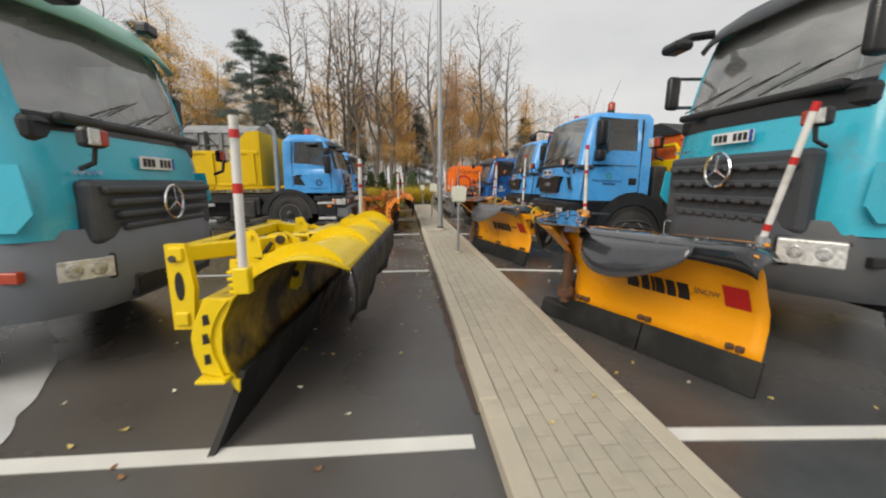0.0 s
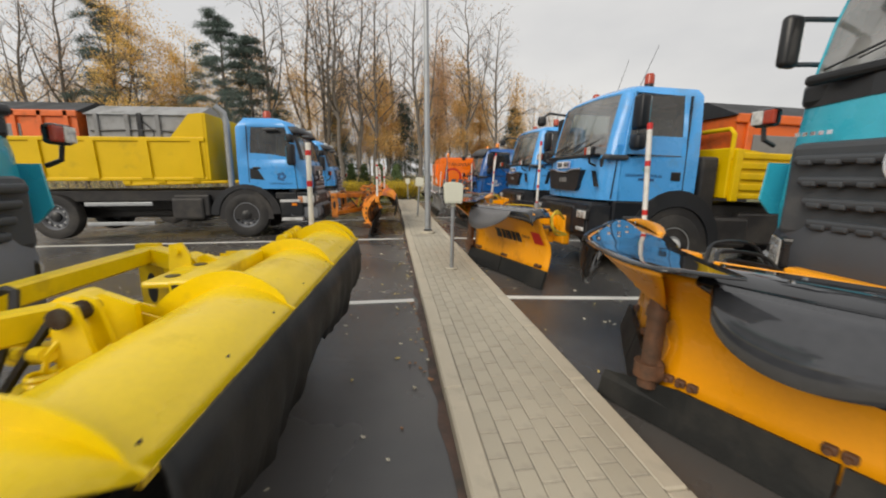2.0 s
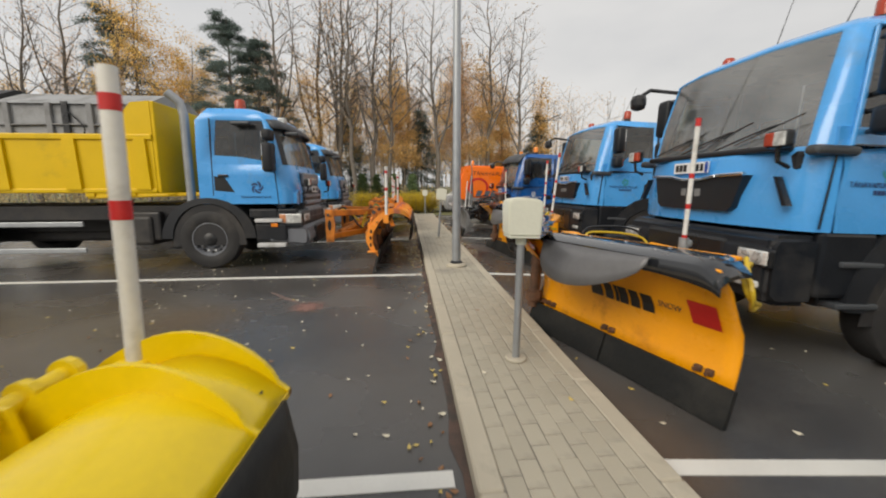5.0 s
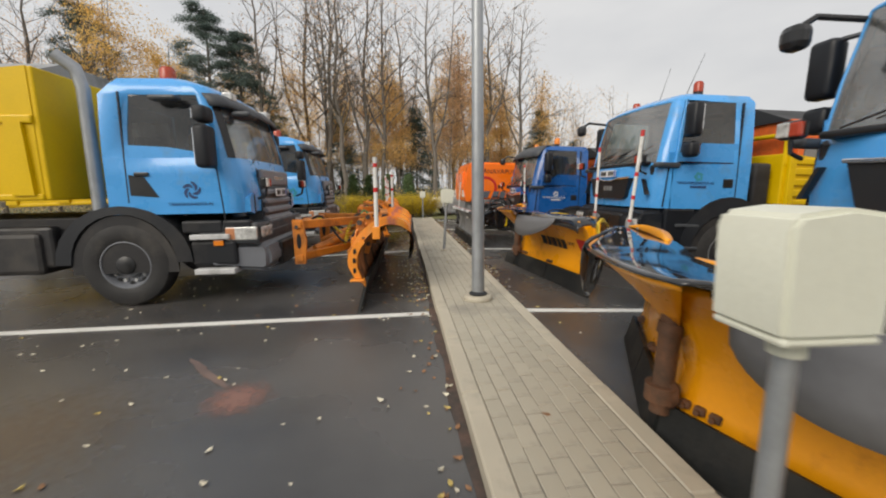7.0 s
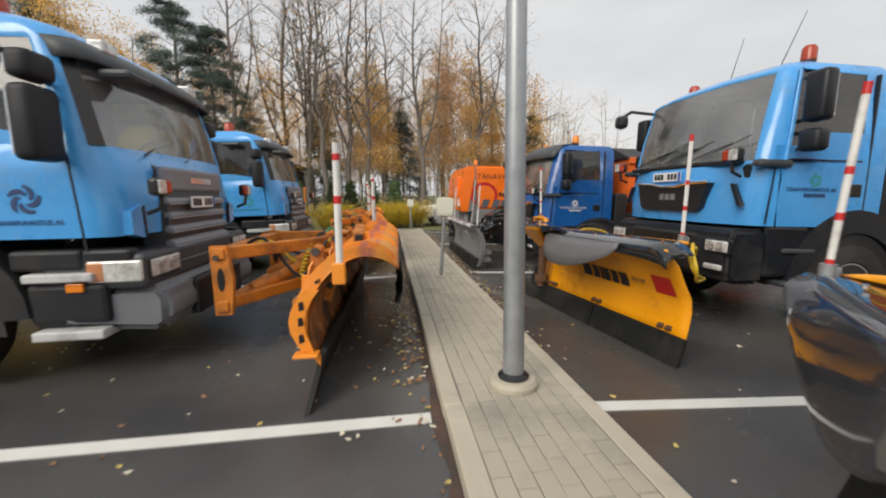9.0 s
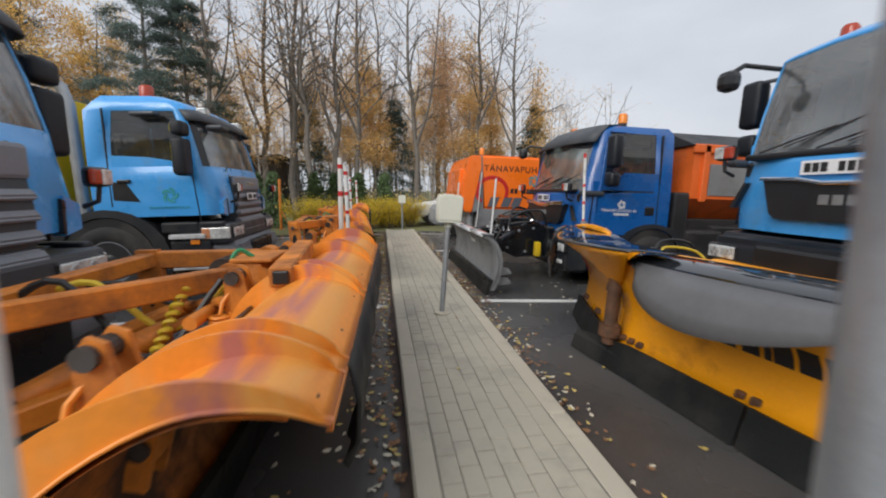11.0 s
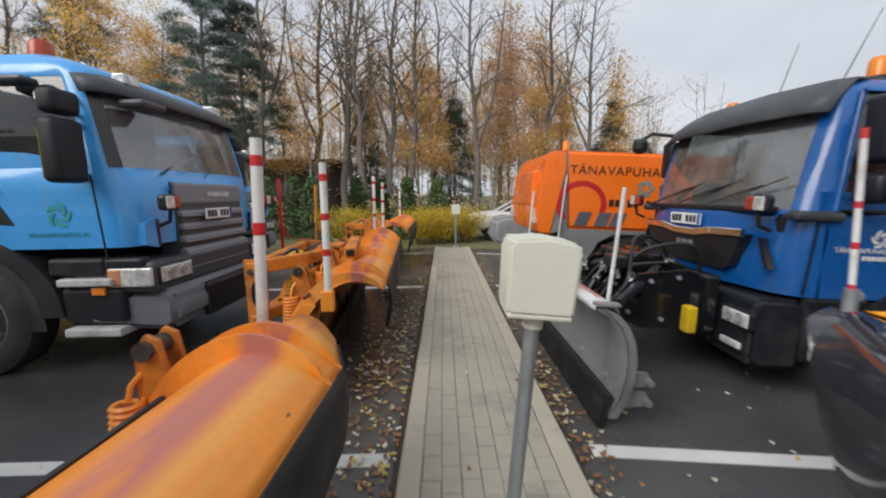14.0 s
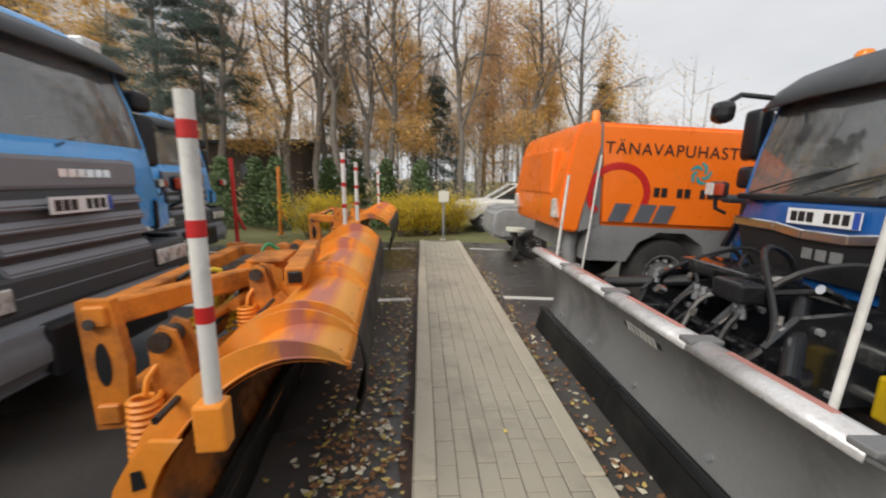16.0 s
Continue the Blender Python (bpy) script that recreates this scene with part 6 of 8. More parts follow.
            rows.append([(x + 0.006, y, z + 0.005), (x + 0.03 + w * 0.4, y, z - 0.14), (x + 0.02 + w, y, z - 0.28), (x - 0.03 + 1.5 * w, y, z - 0.44 + cut)])
        solid(part("rubber_flap", sheet(B(), rows), FLAP, t, "black rubber flap hanging from the lip", smooth=True), 0.012, 1)
    # cutting edge in sections
    for i in range(4):
        y0, y1 = L * i / 4 + 0.01, L * (i + 1) / 4 - 0.01
        bm = B()
        # the rubber reaches out past the blade's near end
        lead_in = (0.0, 0.03, 0.14, 0.25) if i == 0 else (0.0,) * 4
        wave = [0.008 * rnd.uniform(-1, 1) for _ in range(5)]
        sheet(bm, [[(x + w, y0 + (y1 - y0) * f - e * (1 - f), z) for (x, z), e in zip(((-0.035, 0.38), (-0.07, 0.26), (-0.10, 0.12), (-0.13, 0.0)), lead_in)] for f, w in zip((0, 0.25, 0.5, 0.75, 1), wave)])
        solid(part("cutting_edge", bm, FLAP if i != 2 else STEEL, t, "dark worn cutting edge"), 0.035, -1)
    # end shield, with a slot
    for y, s in ((0.0, -1), (L, 1)):
        bm = B()
        pr = prof(y)
        prism(bm, [(x - (0.16 if plain else 0.07), z) for x, z in pr[1:5]][::-1] + [(x + 0.0, z) for x, z in pr[1:5]], y - 0.012, y + 0.012)
        part("end_plate", bm, paint, t)
    # pierced crescent shield with a small foot at the near end
    pr = prof(0.0)
    sx = 0.0 if plain else (0.04 if seed == 2 else 0.10)
    arc = [(x + sx, z) for x, z in ((-0.115, 0.36), (-0.135, 0.42), (-0.165, 0.50), (-0.17, 0.58), (-0.15, 0.66), (-0.115, 0.73), (-0.06, 0.80))]
    bm = B()
    prism(bm, [(x, z) for x, z in arc] + [(x - 0.085 - 0.02 * math.sin(math.pi * k / 6), z + 0.01) for k, (x, z) in reversed(list(enumerate(arc)))], -0.03, -0.012)
    box(bm, sx - 0.25, sx - 0.08, -0.085, 0.02, 0.335, 0.36, 0.008)
    prism(bm, [(-0.08, 0.335), (-0.03, 0.335), (-0.035, 0.26), (-0.06, 0.29)], -0.03, -0.012)
    sh = part("end_shield", bm, paint, t, smooth=False)
    for z in (0.43, 0.55, 0.66):
        bm = B()
        x = sx - (0.185 if z < 0.6 else 0.175)
        prism(bm, [(x - 0.025, z), (x + 0.012, z + 0.01), (x + 0.004, z + 0.065), (x - 0.025, z + 0.06)], -0.034, -0.028)
        part("shield_slot", bm, BLACK, sh)
    # lifting frame behind the blade
    f0, f1, fx = frame
    bm = B()
    beam(bm, (fx, f0 - 0.05, 0.95), (fx, f1 + 0.05, 0.95), 0.1, 0.1)
    beam(bm, (fx, f0 - 0.05, 0.48), (fx, f1 + 0.05, 0.48), 0.1, 0.1)
    fr = part("hitch_frame", bm, arm, t)
    for y in (f0, f1):
        bm = B()
        prism(bm, [(fx - 0.07, 0.4), (fx + 0.07, 0.4), (fx + 0.1, 0.72), (fx + 0.06, 1.02), (fx - 0.08, 1.02)], y - 0.03, y + 0.03)
        part("hitch_plate", bm, arm, fr)
        bm = B()
        prism(bm, [(fx + 0.032 * math.cos(a), 0.72 + 0.105 * math.sin(a)) for a in [2 * math.pi * i / 20 for i in range(20)]], y - 0.034, y + 0.034)
        part("hitch_slot", bm, BLACK, fr, "oval hole in the plate")
        bm = B()
        cyl(bm, (fx - 0.02, y - 0.06, 0.92), (fx - 0.02, y + 0.06, 0.92), 0.026, seg=12)
        part("hitch_pin", bm, STEEL, fr)
    mid = (f0 + f1) / 2
    for y, yy in (((f0, mid - 0.75 + lead), (f1, mid + 0.75 + lead)) if not arms_to else zip((f0, f1), arms_to)):
        bm = B()
        beam(bm, (fx, y, 0.95), (-0.26, yy, 0.92), 0.09, 0.12)
        cyl(bm, (-0.30, yy - 0.07, 0.92), (-0.30, yy + 0.07, 0.92), 0.085, seg=18)
        part("upper_arm", bm, arm, t)
        bm = B()
        beam(bm, (fx, y, 0.5), (-0.24, yy, 0.55), 0.09, 0.11)
        part("lower_arm", bm, arm, t)
        bm = B()
        prism(bm, [(-0.30, 0.47), (-0.14, 0.42), (-0.08, 0.75), (-0.08, 0.95), (-0.20, 1.0), (-0.31, 0.96)], yy - 0.018, yy + 0.018)
        part("blade_bracket", bm, arm, t)
    bm = B()
    if plain:
        beam(bm, (-0.2, 0.25, 0.62), (-0.2, L - 0.3, 0.62), 0.10, 0.12)
    else:
        beam(bm, (-0.22, 0.25, 0.62), (-0.22, L - 0.25, 0.62), 0.11, 0.11)
    part("cross_beam", bm, arm, t)
    bm = B()
    cyl(bm, (fx + 0.1, mid + 0.15, 0.6), (-0.5, mid - 0.3 + lead, 0.78), 0.05, seg=12)
    cyl(bm, (-0.5, mid - 0.3 + lead, 0.78), (-0.2, mid - 0.5 + lead, 0.86), 0.028, seg=10)
    part("lift_ram", bm, arm, t)
    # chunky castings with a coil spring before each, standing on the back of the blade
    for y in sets:
        web = [(-0.20, 0.60), (-0.05, 0.56), (0.0, 0.74), (0.03, 0.83), (-0.02, 0.88), (-0.07, 0.84), (-0.09, 0.93), (-0.11, 1.02), (-0.16, 1.04), (-0.20, 0.98)]
        bm = B()
        for a in (-0.060, 0.038):
            prism(bm, web, y + a, y + a + 0.022)
        box(bm, -0.155, -0.02, y - 0.045, y + 0.045, 0.64, 0.80, 0.02)
        c = part("spring_casting", bm, arm, t)
        bm = B()
        cyl(bm, (-0.155, y - 0.085, 0.985), (-0.155, y + 0.085, 0.985), 0.036, seg=14)
        cyl(bm, (-0.05, y - 0.078, 0.70), (-0.05, y + 0.078, 0.70), 0.030, seg=14)
        part("casting_pin", bm, STEEL, c)
        bm = B()
        spring(bm, (-0.235, y - 0.10, 0.46), (-0.215, y - 0.09, 0.80), 0.048, 14, 0.0105)
        tube(bm, [(-0.215, y - 0.09, 0.80), (-0.205, y - 0.08, 0.86), (-0.18, y - 0.05, 0.90), (-0.16, y - 0.03, 0.96)], 0.011, 6)
        part("return_spring", bm, paint, t, smooth=True)
        # thin black strip along the back edge of the top sheet
        bm = B()
        tube(bm, [(-0.045, y - 0.80 if y > 1 else 0.02, 0.845), (-0.05, y - 0.45 if y > 1 else 0.10, 0.84), (-0.045, y - 0.14, 0.845)], 0.013, 6)
        part("edge_strip", bm, BLACK, t, smooth=True)
    # springs with their brackets
    for y in springs:
        y *= L
        bm = B()
        spring(bm, (-0.25, y, 0.45), (-0.27, y, 0.86), 0.07, 9, 0.014)
        part("return_spring", bm, arm if arm is not YELLOW else YELLOW, t)
        for dy in (-0.05, 0.04):
            bm = B()
            prism(bm, [(-0.31, 0.84), (-0.25, 0.83), (-0.02, 0.80), (0.0, 0.86), (-0.22, 0.93), (-0.30, 0.93)], y + dy, y + dy + 0.010)
            part("spring_bracket", bm, arm, t)
        bm = B()
        cyl(bm, (-0.27, y - 0.07, 0.89), (-0.27, y + 0.07, 0.89), 0.028, seg=12)
        part("spring_pin", bm, arm, t)
    if plain:
        # spring hanging from a bolted pipe near the far end, and a hollow box arm lying along the back
        bm = B()
        cyl(bm, (-0.075, 3.20, 0.925), (-0.03, 3.56, 0.965), 0.026, seg=12)
        part("spring_pipe", bm, arm, t, smooth=True)
        for y, z in ((3.215, 0.927), (3.34, 0.94), (3.44, 0.952), (3.545, 0.963)):
            bm = B()
            cyl(bm, (-0.075 + 0.125 * (y - 3.2), y - 0.014, z), (-0.075 + 0.125 * (y - 3.2), y + 0.014, z), 0.044, seg=12)
            part("pipe_collar", bm, arm, t)
        bm = B()
        spring(bm, (-0.27, 3.23, 0.46), (-0.10, 3.23, 0.90), 0.062, 13, 0.011)
        part("return_spring", bm, arm, t)
        bm = B()
        prism(bm, [(-0.13, 0.70), (-0.05, 0.72), (0.02, 0.86), (-0.01, 0.965), (-0.07, 0.965)], 3.36, 3.378)
        part("spring_bracket", bm, arm, t)
        bm = B()
        box(bm, -0.09, 0.06, 1.60, 2.42, 0.875, 0.985, 0.012)
        ba = part("box_arm", bm, arm, t)
        bm = B()
        box(bm, -0.28, -0.095, 1.70, 2.36, 0.92, 0.955, 0.012)
        part("side_plate", bm, arm, ba)
        bm = B()
        box(bm, -0.07, 0.04, 1.594, 1.602, 0.895, 0.965, 0)
        part("pocket", bm, BLACK, ba, "open end of the tube")
        for y in (1.82, 2.10):
            bm = B()
            cyl(bm, (-0.19, y, 0.954), (-0.19, y, 0.959), 0.036, seg=16)
            part("pocket", bm, BLACK, ba, "dark hole in the plate")
        bm = B()
        tube(bm, smooth_path([(-0.07, 3.42, 0.96), (-0.12, 3.46, 0.86), (-0.07, 3.52, 0.84), (-0.01, 3.54, 0.92)]), 0.007, 6)
        part("cotter", bm, arm, t)
    # cylinder, guide plates and clutter along the back of the blade
    if not plain:
        bm = B()
        cyl(bm, (-0.30, mid - 0.7 + lead, 0.80), (-0.30, mid + 0.1 + lead, 0.80), 0.035, seg=14)
        part("angle_ram", bm, arm, t, smooth=True)
        bm = B()
        cyl(bm, (-0.30, mid + 0.1 + lead, 0.80), (-0.30, mid + 0.6 + lead, 0.79), 0.02, seg=12)
        part("ram_rod", bm, CHROME, t, smooth=True)
        if arms_to:
            py = arms_to[0]
            bm = B()
            box(bm, -0.28, -0.12, py - 0.02, py + 0.30, 0.42, 1.0, 0.03)
            pl = part("pivot_pillar", bm, arm, t, smooth=True)
            bm = B()
            cyl(bm, (-0.36, py - 0.02, 0.95), (-0.36, py + 0.20, 0.95), 0.075, seg=18)
            part("pivot_pin", bm, STEEL, pl, "greasy dark pivot pin")
            bm = B()
            box(bm, -0.31, -0.06, py - 0.03, py + 0.36, 1.0, 1.025, 0.008)
            part("cap_plate", bm, arm, pl)
            bm = B()
            beam(bm, (0.11, py - 0.48, 1.0), (0.03, py + 0.50, 1.02), 0.12, 0.11)
            ba = part("box_arm", bm, arm, t)
            bm = B()
            box(bm, 0.07, 0.15, py - 0.495, py - 0.475, 0.965, 1.035, 0.01)
            part("pocket", bm, BLACK, ba, "open end of the tube")
            bm = B()
            cyl(bm, (fx + 0.12, f0 + 0.35, 0.55), (-0.52, py - 0.35, 0.70), 0.06, seg=14)
            cyl(bm, (-0.52, py - 0.35, 0.70), (-0.27, py - 0.1, 0.80), 0.03, seg=12)
            part("tilt_ram", bm, arm, t, smooth=True)
            for k, (dx, dy) in enumerate(((0.0, 0.0), (0.12, 0.35))):
                bm = B()
                spring(bm, (-0.50 + dx, py - 0.55 + dy, 0.60), (-0.44 + dx, py - 0.30 + dy, 0.92), 0.022, 9, 0.012)
                part("wrapped_hose", bm, YHOSE, t, "yellow spiral wrap round a hose")
    for dy in guides:
        bm = B()
        prism(bm, [(-0.36, 0.88), (-0.22, 0.88), (-0.23, 1.02), (-0.27, 1.09), (-0.34, 1.08)], mid + dy + lead - 0.008, mid + dy + lead + 0.008)
        cyl(bm, (-0.30, mid + dy + lead - 0.03, 1.04), (-0.30, mid + dy + lead + 0.03, 1.04), 0.02, seg=12)
        part("guide_plate", bm, arm, t)
    if not plain:
        bm = B()
        tube(bm, smooth_path([(-0.30, mid + 0.3, 0.72), (-0.31, mid + 0.32, 0.98), (-0.27, mid + 0.36, 1.07), (-0.20, mid + 0.40, 1.02)]), 0.014, 6)
        part("hydraulic_hose", bm, GHOSE, t, "green hose")
    # hoses
    for k in range(1 if plain else 4):
        bm = B()
        y = mid - 0.3 + 0.2 * k
        tube(bm, smooth_path([(fx - 0.05, y, 0.9), (fx + 0.2, y + 0.05, 1.02 - 0.05 * k), (-0.5, y - 0.15 + lead * 0.5, 0.62 + 0.08 * k), (-0.26, y - 0.1 + lead, 0.95)]), 0.018, 6)
        part("hydraulic_hose", bm, YHOSE if k == 1 else HOSE, t)
    for f in rods:
        y = 0.02 + (L - 0.04) * f
        pr = prof(y)
        rx = (0.02 if y < 1 else 0.08) if plain else 0.12
        marker_rod(t, (rx, y, pr[5][1] - 0.02), (rx + 0.01, y + 0.01, pr[5][1] - 0.02 + rod_h), 0.025, ((0.08, 0.13), (0.40, 0.46)) if seed < 3 else ((0.08, 0.13), (0.36, 0.41), (0.62, 0.67)))
        bm = B()
        box(bm, rx - 0.05, rx + 0.04, y - 0.035, y + 0.035, pr[5][1] - 0.10, pr[5][1] + 0.05, 0.01)
        part("rod_clamp", bm, paint, t)
    return t


def wing(t, tip, h0, h1, sgn, seed, letters, nose=True):
    """One half of a V plough from the hinge at the origin out to tip."""
    tip = Vector((tip[0], tip[1], 0))
    d = tip.normalized()
    L = tip.length
    nrm = Vector((d.y, -d.x, 0))
    if nrm.x < 0:
        nrm = -nrm
    n = 18
    if sgn < 0:
        h0 += 0.09
    end = 1.0 if sgn < 0 else 0.86   # the far blade stops short: a rubber curtain hangs past it
    def pt(s, off, z):
        p = d * (L * s) + nrm * off
        return (p.x, p.y, z)
    def sec(s):
        """(offset, height) pairs of the blade's section at s: hollow, curling forward at the top."""
        h = h0 + (h1 - h0) * s
        k = 0.24 + 0.06 * s
        return [(0.04, 0.14), (0.0, 0.30), (-0.02, 0.46), (0.0, 0.58), (0.22 * k, 0.68), (0.55 * k, 0.14 + 0.72 * h), (0.85 * k, h - 0.05), (k, h)]
    def off_at(s, z):
        pr = sec(s)
        for (a, za), (b, zb) in zip(pr, pr[1:]):
            if za <= z <= zb:
                return a + (b - a) * (z - za) / (zb - za)
        return pr[-1][0]
    w = part("wing", sheet(B(), [[pt(end * i / n, o, z) for o, z in sec(end * i / n)] for i in range(n + 1)]), PLOUGHOR, t, "orange painted blade", smooth=True)
    solid(w, 0.012, 0)
    # glossy apron: near wing, a band folded over the curled top; far wing, a wide flat leaf reaching over the hinge
    def leaf(s):
        """Front and back edge of the far wing's apron."""
        pts = ((-0.42, 0.20), (-0.33, 0.32), (-0.22, 0.39), (-0.12, 0.43), (0.0, 0.47), (0.14, 0.52), (0.26, 0.535), (0.40, 0.50), (0.65, 0.40), (0.92, 0.27))
        for (a, fa), (b, fb) in zip(pts, pts[1:]):
            if a <= s <= b:
                f = fa + (fb - fa) * (s - a) / (b - a)
                break
        else:
            f = pts[-1][1]
        v = (s + 0.42) / 1.34
        return f, 0.12 + 0.55 * min(s, 0.0) - 0.14 * math.sin(math.pi * min(1.0, max(0.0, v))) ** 0.6
    rows = []
    lo, hi = (0.15, 1.02) if sgn < 0 else (-0.42, 0.92)
    for i in range(2 * n + 1):
        u = i / (2 * n)
        s = lo + (hi - lo) * u
        e, h = sec(min(max(s, 0.0), 1.0))[-1]
        if sgn < 0:
            wdt = 0.26 + 0.05 * math.sin(math.pi * u)
            e += 0.03
            fold = (0.02 + 0.08 * min(1.0, u / 0.15) + 0.02 * math.sin(7 * u)) * (1 - max(0.0, (u - 0.93) / 0.07) * 0.6)
            dip = 0.10 * max(0.0, (u - 0.90) / 0.10) ** 2
            rows.append([pt(s, e - wdt, h + 0.05 - dip), pt(s, e - 0.55 * wdt, h + 0.052 - dip), pt(s, e - 0.2 * wdt, h + 0.04 - dip), pt(s, e, h + 0.008 - dip), pt(s, e + 0.008, h - 0.3 * fold - dip), pt(s, e, h - fold - dip)])
        else:
            f, bk = leaf(s)
            h = h0 + 0.18 + 0.02 * s - 0.08 * min(s, 0.0)
            rows.append([pt(s, bk + (f - bk) * k, h + 0.012 * math.sin(3.1 * k + 5 * s) - 0.02 * k ** 4) for k in (0, 0.2, 0.45, 0.7, 0.9, 1)])
    solid(part("rubber_apron", sheet(B(), rows), GUARD, t, "glossy black apron over the top edge", smooth=True), 0.010, 1)
    for s in (0.15, 0.35, 0.55, 0.75, 0.95) if sgn < 0 else (0.35, 0.6, 0.85):
        e, h = sec(s)[-1]
        for o in (0.06, 0.20):
            p = Vector(pt(s, e - o, h + 0.05)) if sgn < 0 else Vector(pt(s * 0.9, leaf(s * 0.9)[0] - o - 0.02, h0 + 0.188 + 0.02 * s))
            bm = B()
            cyl(bm, p, p + Vector((0, 0, 0.018)), 0.013, seg=8)
            part("apron_bolt", bm, CHROME, t)
    # orange rolled edge standing up behind the apron
    rows = []
    for i in range(n + 1) if sgn > 0 else ():
        s = 0.34 + 0.60 * i / n
        h = h0 + 0.16
        b = math.sin(math.pi * i / n) ** 0.5
        o = leaf(min(s, 0.92))[1] + 0.03
        rows.append([pt(s, o - 0.07 * b - 0.01, h + 0.02), pt(s, o - 0.06 * b, h + 0.03 + 0.045 * b), pt(s, o, h + 0.04 + 0.05 * b), pt(s, o + 0.03, h + 0.045)])
    if rows:
        solid(part("rolled_edge", sheet(B(), rows), PLOUGHOR, t, smooth=True), 0.006, 1)
    else:
        bm = B()
        tube(bm, [pt(0.1 + 0.86 * i / 8, sec(0.1 + 0.86 * i / 8)[-1][0] - 0.30, h0 + (h1 - h0) * (0.1 + 0.86 * i / 8) + 0.045) for i in range(9)], 0.014, 6)
        part("top_rail", bm, PLOUGHOR, t)
    if sgn < 0:
        # stiff flap, deep at the hinge and running out along the wing, leaning forward
        rows = []
        for i in range(25):
            s = 0.21 + 0.58 * i / 24
            e, h = sec(s)[-1]
            e += 0.08 + 0.04 * math.sin(math.pi * i / 24)
            h += 0.01
            deep = 0.03 + 0.26 * max(0.0, math.sin(math.pi * (i / 24) ** 0.75)) ** 0.6
            rows.append([pt(s, e - 0.01, h + 0.0), pt(s, e + 0.06 * deep / 0.36, h - 0.33 * deep), pt(s, e + 0.11 * deep / 0.36, h - 0.67 * deep), pt(s, e + 0.15 * deep / 0.36, h - deep - 0.01)])
        solid(part("rubber_flap", sheet(B(), rows), FLAPGR if seed == 1 else FLAPSKY, t, "smooth grey rubber flap hanging before the blade", smooth=True), 0.010, 1)
    else:
        # flaring upper blade under the apron, a half cone round the hinge
        rows = []
        for i in range(29):
            s = -0.41 + 1.27 * i / 28
            w0 = max(s - 0.12, 0.0) * 0.86 / 0.74
            q = Vector(pt(w0 + 0.10 * min(s, 0.0), off_at(w0, 0.66) + 0.06 * max(0.0, 1 - abs(s) / 0.4), 0.70))
            r = Vector(pt(s, leaf(s)[0] - 0.02, h0 + 0.165 + 0.02 * s - 0.08 * min(s, 0.0)))
            rows.append([(q.x + (r.x - q.x) * f ** 1.12, q.y + (r.y - q.y) * f ** 1.12, q.z + (r.z - q.z) * f ** 0.95) for f in (0, 0.18, 0.36, 0.54, 0.72, 0.87, 1)])
        solid(part("flared_top", sheet(B(), rows), PLOUGHOR, t, smooth=True), 0.008, 0)
        # curtain hanging along the outer half of the apron's front edge, bellied, narrow and rounded below
        rows = []
        belly, drop, s0, ds = (0.17, 0.40, 0.22, 0.76) if seed in (2, 6, 8) else (0.04, 0.46, 0.42, 0.50)
        for i in range(15):
            v = i / 14
            s = s0 + ds * v
            top = h0 + 0.17 + 0.02 * s
            deep = 0.10 + drop * math.sqrt(max(0.0, 1 - (2 * v - 1) ** 2))
            rows.append([pt(s + (0.62 - s) * 0.25 * f, leaf(s)[0] + belly * math.sin(math.pi * f * (0.62 if belly > 0.1 else 0.9)) * (0.4 + 0.8 * v if belly > 0.1 else 1 - 0.3 * v) - 0.08 * f, top - deep * f) for f in (0, 0.12, 0.3, 0.5, 0.7, 0.87, 1)])
        solid(part("end_curtain", sheet(B(), rows), FLAPGR if belly > 0.1 else GUARD, t, "glossy black rubber curtain hanging from the wing's end", smooth=True), 0.012, 1)
        bm = B()
        tube(bm, [r[0] for r in rows], 0.014, 5)
        part("curtain_bar", bm, BLACK, t, smooth=True)
    # cutting edge of bolted sections
    lo = (-0.20 if nose else -0.01) if sgn < 0 else -0.02
    for k in range(2):
        a, b = (lo, 0.49 * end) if k == 0 else (0.50 * end, 1.02 * end)
        bm = B()
        sheet(bm, [[pt(s, 0.045, 0.24 if s > -0.05 else 0.16), pt(s, 0.075, 0.12), pt(s, 0.11, 0.0)] for s in (a, a * 0.6 + b * 0.4, b)])
        solid(part("cutting_edge", bm, FLAP, t, "dark scraped cutting edge"), 0.035, 1)
    for s in (0.03, 0.07, 0.11, 0.46, 0.50, 0.88, 0.92):
        z = 0.27
        s *= end
        p = Vector(pt(s, off_at(s, z) + 0.01, z))
        bm = B()
        box(bm, -0.03, 0.03, -0.02, 0.025, -0.02, 0.025, 0.012, Matrix.Translation(p) @ Matrix.Rotation(math.atan2(d.y, d.x), 4, "Z"))
        cyl(bm, p, p + nrm * 0.04, 0.016, seg=8)
        part("edge_bracket", bm, RUSTO, t)
    def patch(bm, s0, s1, z0, z1, lean=0.0):
        q = [bm.verts.new(pt(s + (lean if z > z0 else 0), off_at(s, z) + 0.013, z)) for s, z in ((s0, z0), (s1, z0), (s1, (z0 + z1) / 2), (s1, z1), (s0, z1), (s0, (z0 + z1) / 2))]
        bm.faces.new((q[0], q[1], q[2], q[5]))
        bm.faces.new((q[5], q[2], q[3], q[4]))
    s = 0.36 * end
    for wd in (0.075, 0.05, 0.02, 0.05, 0.05, 0.06) if letters else ():
        wd *= end
        bm = B()
        patch(bm, s, s + wd * 0.9, 0.53, 0.67)
        part("maker_mark", bm, INK, w, "black block mark on the blade")
        s += wd * 1.12
    if letters:
        o = writing("SNOW", 0.062, RUSTO, w)
